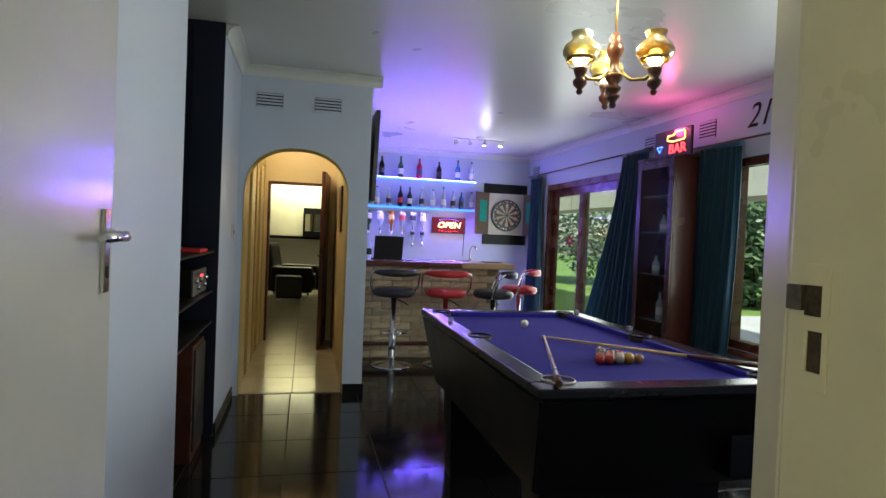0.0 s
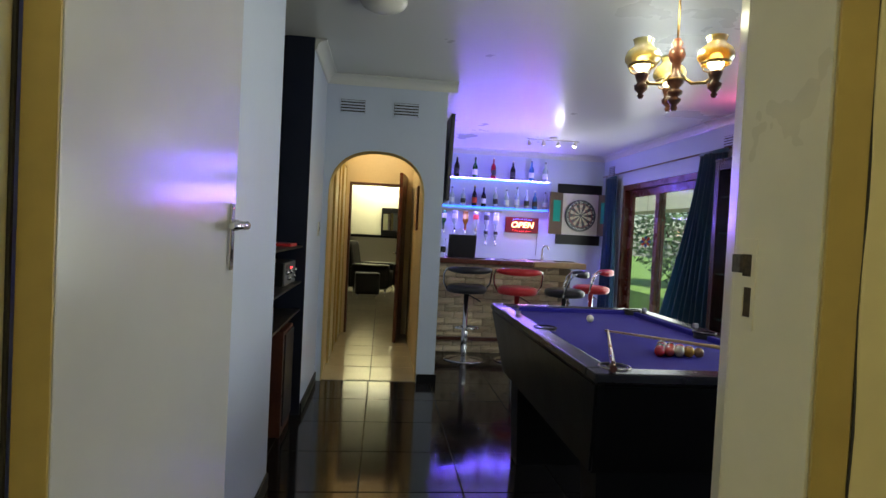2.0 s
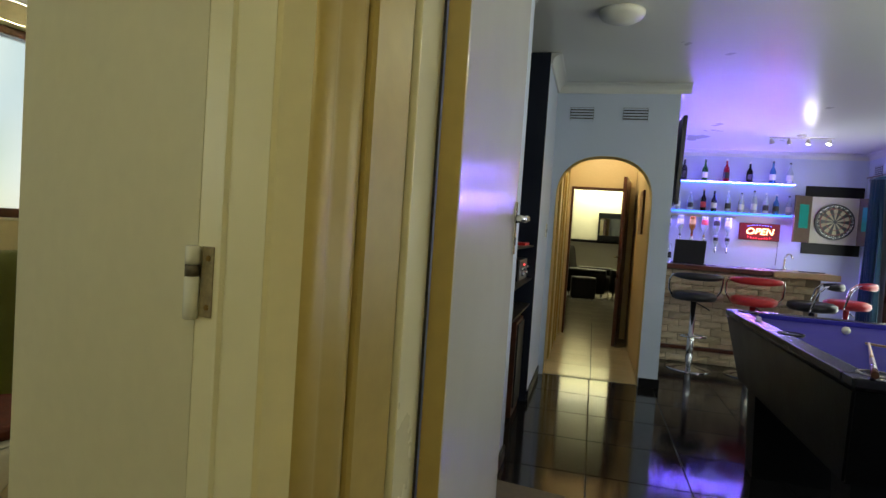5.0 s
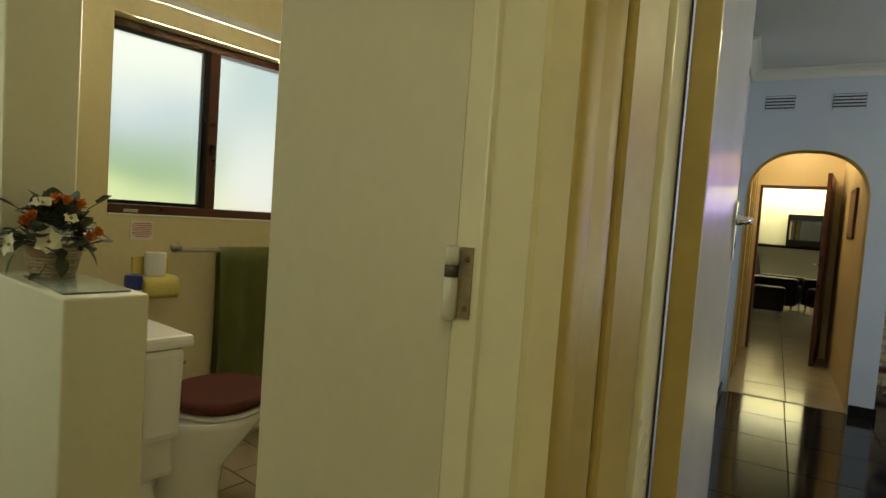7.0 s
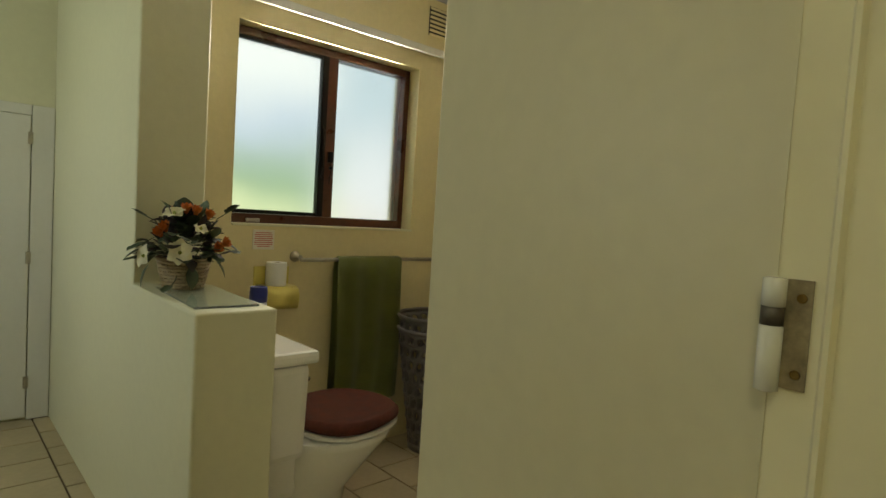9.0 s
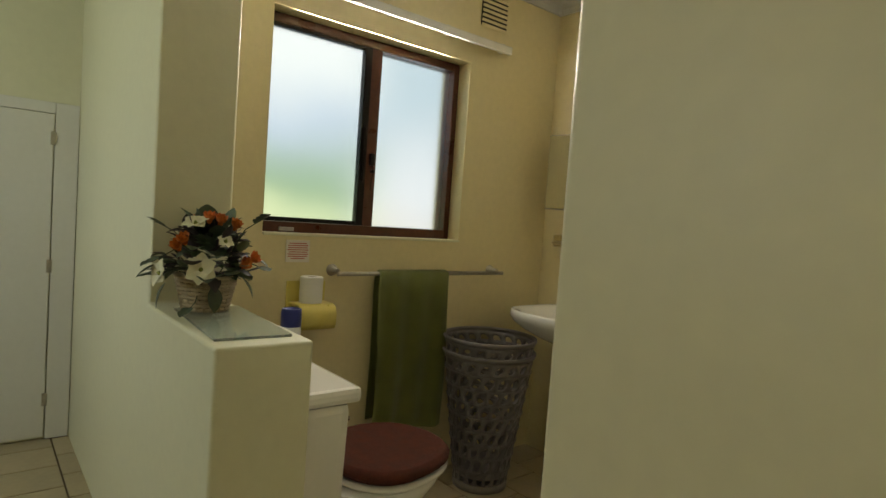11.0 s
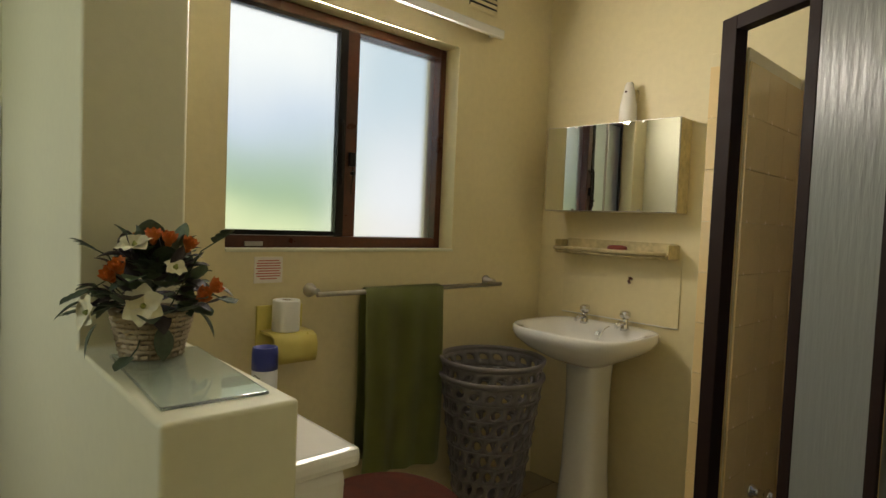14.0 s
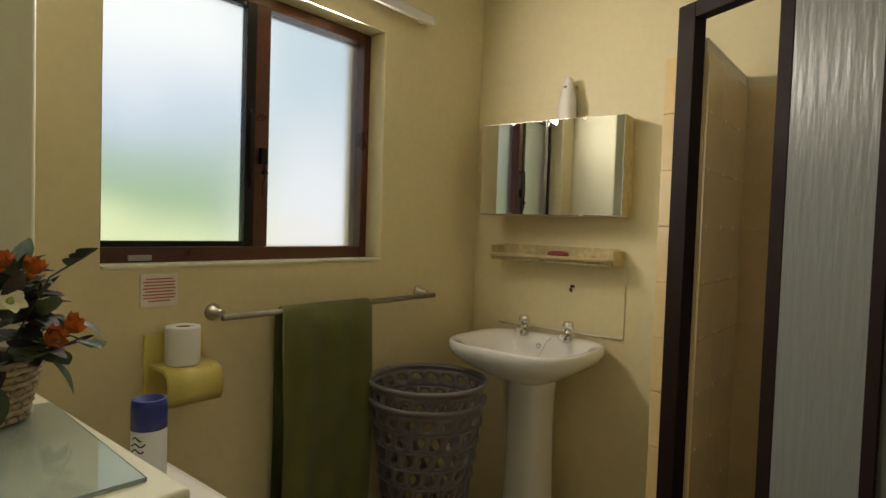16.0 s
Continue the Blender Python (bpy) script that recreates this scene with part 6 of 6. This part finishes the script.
part("overflow", lathe(bmesh.new(), [(0.011, 0), (0.01, 0.003), (0.004, 0.001)], 14, pose(0.0, -0.118, 0.742, 68, 0, 0)), chrome, bs_, "chrome overflow ring")
part("chain", tube(bmesh.new(), [(0.035, -0.085, 0.772), (0.03, -0.11, 0.762), (0.02, -0.14, 0.72), (0.01, -0.18, 0.66)], 0.0022, 6), chrome, bs_, "bead chain of the plug")
splash = thing("splashback", pose(-2.33, NY, 0.84), "cream splashback panel behind the basin", "splashback")
part("panel", B_((-0.27, -0.006, 0), (0.27, -0.0005, 0.27), 0.001), bath_wall, splash)
part("sealant", tube(bmesh.new(), [(-0.27, -0.005, 0.0), (-0.1, -0.0055, 0.001), (0.1, -0.005, 0.0), (0.27, -0.0055, 0.001)], 0.003, 6), white_paint, splash, "white sealant bead along the foot")

# shelf, soap, hook
worn = material("worn_cream_enamel", (0.6, 0.5, 0.26), 0.4, var=0.35, scale=16, fine=50, bump=0.3)
shf = thing("bathroom_shelf", pose(-2.335, NY, 1.12), "worn cream shelf with a curled front edge", "shelf")
part("plate", B_((-0.255, -0.1, 0), (0.255, -0.001, 0.008), 0.002), worn, shf)
part("lip", tube(bmesh.new(), [(-0.255, -0.1, 0.008), (0.255, -0.1, 0.008)], 0.008, 8), worn, shf)
part("lower_lip", tube(bmesh.new(), [(-0.25, -0.09, -0.008), (0.25, -0.09, -0.008)], 0.006, 8), worn, shf)
for s in (-1, 1):
    part("end_plate", B_((s * 0.258 - 0.004, -0.09, -0.012), (s * 0.258 + 0.004, -0.001, 0.045), 0.003), worn, shf)
    part("screw", lathe(bmesh.new(), [(0.006, 0), (0.004, 0.003)], 10, pose(s * 0.235, -0.0012, 0.04, 90, 0, 0)), dark_wood, shf, "rusty screw")
part("backplate", B_((-0.253, -0.0045, 0.008), (0.253, -0.001, 0.05), 0.001), worn, shf)
sp = thing("soap", pose(-2.31, NY - 0.055, 1.1285), "dark red bar of soap on the shelf", "soap")
part("bar", lathe(bmesh.new(), [(0.7, 0.0), (0.95, 0.005), (1.0, 0.012), (0.9, 0.02), (0.5, 0.024)], 20, None, 0.045, 0.026), material("red_soap", (0.22, 0.035, 0.025), 0.4, var=0.2, scale=20), sp)
hk = thing("wall_hook", pose(-2.265, NY, 1.01), "small rusty hook on the wall", "hook")
part("plate", lathe(bmesh.new(), [(0.02, 0), (0.017, 0.004)], 14, pose(0, -0.0005, 0, 90, 0, 0)), worn, hk)
part("hook", tube(bmesh.new(), [(0, -0.004, 0.008), (0, -0.02, 0.01), (0, -0.028, 0), (0, -0.02, -0.01)], 0.006, 8), dark_wood, hk, "rusted hook")
part("rust_run", B_((-0.005, -0.0012, -0.13), (-0.003, -0.0006, -0.02)), worn, hk, "thin rust run")

# mirror cabinet, lamp
mc = thing("mirror_cabinet", pose(-2.337, NY - 0.023, 1.285, 0, 0, 4.4), "cream bathroom cabinet with two mirror doors", "cabinet")
part("body", B_((-0.285, -0.1, 0), (0.285, -0.001, 0.355), 0.002), worn, mc)
for x0, x1 in ((-0.285, -0.008), (-0.004, 0.285)):
    d = part("mirror_door", B_((x0, -0.108, 0.001), (x1, -0.1005, 0.354), 0.001), steel, mc)
    part("mirror_glass", B_((x0 + 0.003, -0.1105, 0.004), (x1 - 0.003, -0.1082, 0.351)), mirror_mat, d, "mirror glass")
    for z in (0.006, 0.349):
        part("clip", B_(((x0 + x1) / 2 - 0.006, -0.112, z - 0.005), ((x0 + x1) / 2 + 0.006, -0.1106, z + 0.005)), steel, d)
wl_ = thing("wall_lamp", pose(-2.3, NY, 1.645), "white opal glass wall lamp over the cabinet", "wall lamp")
part("shade", lathe(bmesh.new(), [(0.034, 0), (0.036, 0.02), (0.034, 0.07), (0.024, 0.12), (0.018, 0.15), (0.012, 0.165)], 20, pose(0, -0.045, 0)), material("opal_glass", (0.78, 0.75, 0.66), 0.25, var=0.04), wl_)
part("mount", B_((-0.02, -0.02, 0.09), (0.02, -0.001, 0.14), 0.003), worn, wl_)
part("screw", lathe(bmesh.new(), [(0.005, 0), (0.004, 0.004)], 10, pose(0.0, -0.067, 0.125, 90, 0, 0)), dark_wood, wl_)

# flowers on the half wall
gp = thing("glass_sheet", pose(-2.16, 0.393, 0.9123), "loose clear glass sheet lying on the half wall", "glass sheet")
part("sheet", box(bmesh.new(), (-0.2, -0.085, 0), (0.2, 0.085, 0.006), 0.001, pose(0, 0, 0, 0, 0, -3)), thick_glass, gp)
fbk = thing("flower_basket", pose(-2.315, 0.385, 0.9186) @ Matrix.Diagonal((0.88, 0.88, 1, 1)), "wicker basket of artificial white and orange flowers", "flower basket")
wick = material("pale_wicker", (0.52, 0.42, 0.27), 0.7, var=0.3, scale=30, fine=150, bump=0.5)
wb = bmesh.new()
nr = 9
for j in range(nr):
    v = j / (nr - 1)
    R = 0.062 + 0.022 * v
    tube(wb, [((R + 0.0035 * (1 if (k + j) % 2 else -1)) * math.cos(2 * math.pi * k / 36), (R + 0.0035 * (1 if (k + j) % 2 else -1)) * math.sin(2 * math.pi * k / 36), 0.006 + 0.085 * v) for k in range(36)], 0.0052, 5, True)
part("weave", wb, wick, fbk)
for k in range(18):
    a = 2 * math.pi * k / 18
    part("stake", tube(bmesh.new(), [(0.062 * math.cos(a), 0.062 * math.sin(a), 0.002), (0.085 * math.cos(a), 0.085 * math.sin(a), 0.095)], 0.003, 5), wick, fbk)
part("basket_base", lathe(bmesh.new(), [(0.062, 0), (0.062, 0.008)], 24), wick, fbk)
part("foam", lathe(bmesh.new(), [(0.06, 0.01), (0.078, 0.085), (0.03, 0.1)], 18), grout_dark, fbk, "dark filling")
leafs = [material(n, c, 0.55, var=0.3, scale=25, fine=120, bump=0.3) for n, c in (("grey_green_leaf", (0.075, 0.105, 0.06)), ("dark_plum_leaf", (0.045, 0.036, 0.038)), ("light_green_leaf", (0.12, 0.17, 0.09)))]
petal_w = material("cream_petal", (0.75, 0.72, 0.5), 0.6, var=0.12, scale=30, bump=0.2)
petal_o = material("orange_petal", (0.62, 0.17, 0.03), 0.6, var=0.25, scale=40, bump=0.3)
stamen = material("green_stamen", (0.3, 0.34, 0.08), 0.6)


def leaf_mesh(w, l, curl):
    bm = bmesh.new()
    n = 6
    rows = []
    for j in range(n + 1):
        v = j / n
        ww = w * math.sin(math.pi * min(1, v * 0.92 + 0.06)) ** 0.8
        rows.append([bm.verts.new((s * ww, v * l, curl * v * v * l + abs(s) * 0.25 * ww)) for s in (-1, -0.5, 0, 0.5, 1)])
    for a, b in zip(rows, rows[1:]):
        for k in range(4):
            bm.faces.new((a[k], a[k + 1], b[k + 1], b[k])).smooth = True
    return bm


def flower(c, out, size, kind):
    """An open flower at c that faces out."""
    q = Vector(out).to_track_quat("Z", "Y").to_matrix().to_4x4()
    m = Matrix.Translation(c) @ q
    if kind == "white":
        f = part("flower", lathe(bmesh.new(), [(0.004, -0.004), (0.006, 0.004), (0.002, 0.012)], 8, m), stamen, fbk)
        for k in range(6):
            bm = leaf_mesh(size * 0.55, size * 1.1, -0.35)
            bmesh.ops.transform(bm, matrix=m @ pose(0, 0, 0, 28 + 8 * (k % 2), 0, 60 * k + random.uniform(-8, 8)), verts=bm.verts[:])
            part("petal", bm, petal_w, f)
    else:
        f = part("flower", lathe(bmesh.new(), [(0.004, -0.006), (0.008, 0), (0.006, 0.008)], 8, m), petal_o, fbk)
        for ring, (n, tilt, sc) in enumerate(((8, 25, 1.0), (7, 50, 0.8), (5, 72, 0.6))):
            for k in range(n):
                bm = leaf_mesh(size * 0.4 * sc, size * sc, 0.5)
                bmesh.ops.transform(bm, matrix=m @ pose(0, 0, 0.003 * ring, tilt, 0, 360 / n * k + 20 * ring), verts=bm.verts[:])
                part("petal", bm, petal_o, f)


rnd = random.Random(4)
for k in range(230):
    th, ph = rnd.uniform(0, 2 * math.pi), rnd.uniform(0.05, 1.75)
    d = Vector((math.sin(ph) * math.cos(th), math.sin(ph) * math.sin(th), math.cos(ph) * 0.95 + 0.05))
    rad = rnd.uniform(0.45, 1.0)
    p = Vector((0, 0, 0.1)) + Vector((d.x * 0.125, d.y * 0.125, d.z * 0.135)) * rad
    if p.z < 0.03:
        p.z = 0.05
    l = rnd.uniform(0.03, 0.055)
    bm = leaf_mesh(l * rnd.uniform(0.4, 0.58), l, rnd.uniform(-0.5, 0.3))
    q = (d + Vector((rnd.uniform(-0.5, 0.5), rnd.uniform(-0.5, 0.5), rnd.uniform(-0.6, 0.3)))).to_track_quat("Y", "Z").to_matrix().to_4x4()
    bmesh.ops.transform(bm, matrix=Matrix.Translation(p) @ q, verts=bm.verts[:])
    part("leaf", bm, leafs[(0, 1, 0, 1, 2)[k % 5]], fbk)
for x, y, z, lx, ly, lz in ((-0.02, -0.09, 0.155, 0.01, -0.06, -0.03), (0.13, 0.06, 0.22, 0.05, 0.03, 0.03), (0.07, -0.05, 0.03, 0.03, -0.03, -0.02), (0.1, 0.1, 0.13, 0.04, 0.02, -0.01), (-0.09, -0.1, 0.1, -0.03, -0.03, -0.02), (-0.06, -0.08, 0.2, -0.02, -0.04, 0.02)):
    part("sprig", tube(bmesh.new(), [(x * 0.3, y * 0.3, 0.09), (x, y, z), (x + lx, y + ly, z + lz)], 0.0016, 5), leafs[0], fbk)
    for s in (0.6, 0.8, 1.0):
        bm = leaf_mesh(0.016, 0.036, -0.2)
        dd = Vector((lx, ly, lz))
        bmesh.ops.transform(bm, matrix=Matrix.Translation(Vector((x, y, z)) + dd * s) @ (dd + Vector((0.02, -0.02, s * 0.02))).to_track_quat("Y", "Z").to_matrix().to_4x4(), verts=bm.verts[:])
        part("leaf", bm, leafs[0], fbk)
FO, FR = Vector((0.95, -0.3, 0)), Vector((0.3, 0.95, 0))  # towards the room, along the wall


def spot(a, b, h):
    return FO * a + FR * b + Vector((0, 0, h))


for a, b_, h, s in ((0.115, -0.015, 0.115, 0.038), (0.07, -0.035, 0.225, 0.034), (0.075, -0.12, 0.1, 0.032), (0.1, 0.045, 0.185, 0.022), (-0.06, 0.03, 0.2, 0.03)):
    p = spot(a, b_, h)
    flower(p, p - Vector((0, 0, 0.07)), s, "white")
for a, b_, h in ((0.1, -0.075, 0.165), (0.06, 0.0, 0.235), (0.065, 0.03, 0.23), (0.05, 0.07, 0.22), (0.09, 0.095, 0.125), (0.075, 0.12, 0.14), (0.1, -0.06, 0.18), (-0.05, -0.05, 0.22)):
    p = spot(a, b_, h)
    flower(p, p - Vector((0, 0, 0.04)), 0.027, "orange")

for a, b_, h, l, w, da, db, dh in ((0.085, 0.02, 0.07, 0.075, 0.026, 0.35, 0.15, -0.8), (0.05, 0.1, 0.09, 0.07, 0.022, 0.1, 0.6, -0.6), (0.02, -0.11, 0.07, 0.08, 0.022, 0.1, -0.5, -0.8), (0.05, -0.13, 0.12, 0.075, 0.02, 0.1, -0.9, -0.3),
                                   (0.0, 0.13, 0.14, 0.06, 0.022, 0.2, 0.9, -0.2), (-0.02, -0.05, 0.23, 0.055, 0.024, 0.1, -0.4, 0.7), (0.0, 0.06, 0.22, 0.05, 0.02, 0.2, 0.4, 0.6)):
    d = FO * da + FR * db + Vector((0, 0, dh))
    bm = leaf_mesh(w * 0.85, l * 0.85, -0.25)
    bmesh.ops.transform(bm, matrix=Matrix.Translation(spot(a, b_, h)) @ d.to_track_quat("Y", "Z").to_matrix().to_4x4(), verts=bm.verts[:])
    part("leaf", bm, leafs[0 if h < 0.2 else 2], fbk)

# cupboard in the nook
cp = thing("nook_cupboard", pose(-3.93, 0, 0), "white painted cupboard door with small hinges", "cupboard", kind="structure")
part("frame_post", B_((0.0005, 0.185, FB), (0.02, 0.277, 1.6), 0.003), white_paint, cp)
part("frame_head", B_((0.0005, -0.6, 1.55), (0.02, 0.184, 1.6), 0.003), white_paint, cp)
lf = part("door_leaf", B_((0.001, -0.6, FB + 0.015), (0.022, 0.18, 1.547), 0.003), white_paint, cp)
for z in (1.44, 0.86, 0.24):
    part("hinge", B_((0.0222, 0.168, z - 0.03), (0.026, 0.19, z + 0.03), 0.001), steel, lf, "small dark hinge")

# ---- shower ----
solid("shower_stub_wall", B_((-1.80, 1.745, 0), (-1.695, NY, 1.74), 0.003), bath_wall, None, "low partition wall beside the shower", "wall")
SF = pose(-1.737, 1.727, 0) @ pose(0, 0, 0, 0, 0, -27)
dark_frame = material("dark_bronze_frame", (0.016, 0.008, 0.006), 0.62, 0.0, var=0.15, scale=15, bump=0.1, ior=1.25)
shw = thing("shower_screen", SF, "dark framed shower screen with rippled glass", "shower screen")
part("post", B_((-0.02, -0.02, FB), (0.035, 0.02, 1.82), 0.003), dark_frame, shw)
part("top_rail", B_((0.0355, -0.02, 1.78), (0.74, 0.02, 1.82), 0.003), dark_frame, shw)
part("bottom_rail", B_((0.0355, -0.02, FB), (0.74, 0.02, FB + 0.05), 0.003), dark_frame, shw)
part("post", B_((0.70, -0.0195, FB + 0.051), (0.74, 0.0195, 1.779), 0.003), dark_frame, shw)
dr = part("sliding_panel_stile", B_((0.275, -0.03, FB + 0.051), (0.308, -0.0201, 1.84), 0.002), dark_frame, shw)
part("sliding_panel_stile", B_((0.485, -0.03, FB + 0.051), (0.51, -0.0201, 1.84), 0.002), dark_frame, shw)
part("pane", B_((0.3085, -0.028, FB + 0.052), (0.4845, -0.023, 1.835)), ripple, shw, "rippled obscure glass")
part("pane", B_((0.5, -0.005, FB + 0.052), (0.695, 0.0, 1.775)), ripple, shw, "rippled obscure glass")
tapb = thing("shower_tap", pose(-1.694, 1.95, 0.42), "small chrome tap low in the shower", "tap")
part("body", lathe(bmesh.new(), [(0.022, 0), (0.02, 0.015), (0.012, 0.02), (0.012, 0.05), (0.022, 0.055), (0.02, 0.075)], 14, pose(0, 0, 0, 0, 90, 0)), chrome, tapb)

# ---- pieces of floors and walls ----
bm = box(bmesh.new(), (-0.2475, -0.2475, -0.006), (0.2475, 0.2475, 0), 0.002)
pieces("tile", bm, black_tile, games_floor, [pose(-0.37 + 0.5 * i, 0.99 + 0.5 * j, 0) for i in range(-1, 7) for j in range(0, 8)] + [pose(-0.37 + 0.5 * i, 0.99 + 0.5 * j, 0) for i in range(0, 7) for j in range(8, 15) if not (j > 7 and i < 2)])
bm = box(bmesh.new(), (-0.232, -0.232, -0.006), (0.232, 0.232, 0.0005), 0.002)
pieces("tile", bm, hall_tile_mat, hall_floor, [pose(-0.345 + 0.47 * i, 5.01 + 0.47 * j, 0) for i in range(0, 2) for j in range(0, 5)] + [pose(-0.345 + 0.47 * i, 5.01 + 0.47 * j, 0) for i in range(-4, 2) for j in range(5, 18)])
bm = box(bmesh.new(), (-0.1065, -0.1065, -0.006), (0.1065, 0.1065, 0), 0.003)
pieces("tile", bm, bath_tile_mat, bath_floor, [pose(-0.72 - 0.22 * i - 0.11 * (j % 2), -1.45 + 0.22 * j + 0.01, FB) for i in range(15) for j in range(17) if not (i < 2 and j > 8)])
bm = box(bmesh.new(), (-0.0747, 0, -0.0747), (0.0747, 0.006, 0.0747), 0.0008)
north_tiles = thing("shower_wall_tiles", pose(0, 0, 0), "cream glazed wall tiles in the shower", "wall tiles", kind="structure")
spots = [pose(-1.615 + 0.15 * i, NY - 0.0065, FB + 0.075 + 0.15 * j) for i in range(4) for j in range(11)]
spots += [pose(-1.6945, 1.82 + 0.15 * i, FB + 0.075 + 0.15 * j, 0, 0, 90) @ pose(0, -0.0, 0) for i in range(3) for j in range(11)]
pieces("tile", bm, shower_tile_mat, north_tiles, [m if k < 44 else pose(0.0065, 0, 0) @ m for k, m in enumerate(spots)])
bm = box(bmesh.new(), (-0.05, 0, -0.0743), (0.05, 0.006, 0.0743), 0.0015)
pieces("tile", bm, shower_tile_mat, north_tiles, [pose(-1.748, 1.738, FB + 0.075 + 0.15 * j) for j in range(11)])

# split stone bricks on the bar front
shapes = []
for k in range(4):
    rr = random.Random(k)
    bm = bmesh.new()
    grid = [[bm.verts.new((-0.096 + 0.192 * i / 5 + (rr.uniform(-0.006, 0.006) if 0 < i < 5 else 0), -0.006 - (rr.uniform(0.004, 0.022) if 0 < i < 5 and 0 < j < 3 else 0), -0.032 + 0.064 * j / 3 + rr.uniform(-0.003, 0.003))) for i in range(6)] for j in range(4)]
    for j in range(3):
        for i in range(5):
            bm.faces.new((grid[j][i], grid[j][i + 1], grid[j + 1][i + 1], grid[j + 1][i]))
    rim = grid[0] + [r_[5] for r_ in grid[1:]] + grid[3][4::-1] + [grid[2][0], grid[1][0]]
    back = [bm.verts.new((v.co.x, 0.02, v.co.z)) for v in rim]
    for q in range(len(rim)):
        bm.faces.new((rim[q], back[q], back[(q + 1) % len(rim)], rim[(q + 1) % len(rim)]))
    bmesh.ops.recalc_face_normals(bm, faces=bm.faces[:])
    me = bpy.data.meshes.new("brick")
    bm.to_mesh(me)
    bm.free()
    me.materials.append(stone_mat)
    shapes.append(me)
for j in range(13):
    for i in range(8):
        x = CX0 + 0.1 + 0.2 * i + (0.1 if j % 2 else 0)
        if x > CX1 - 0.09:
            continue
        o = new("brick", shapes[(i * 5 + j * 3) % 4])
        o.parent = bar
        o.matrix_local = pose(x, CY + 0.002, 0.037 + 0.071 * j)
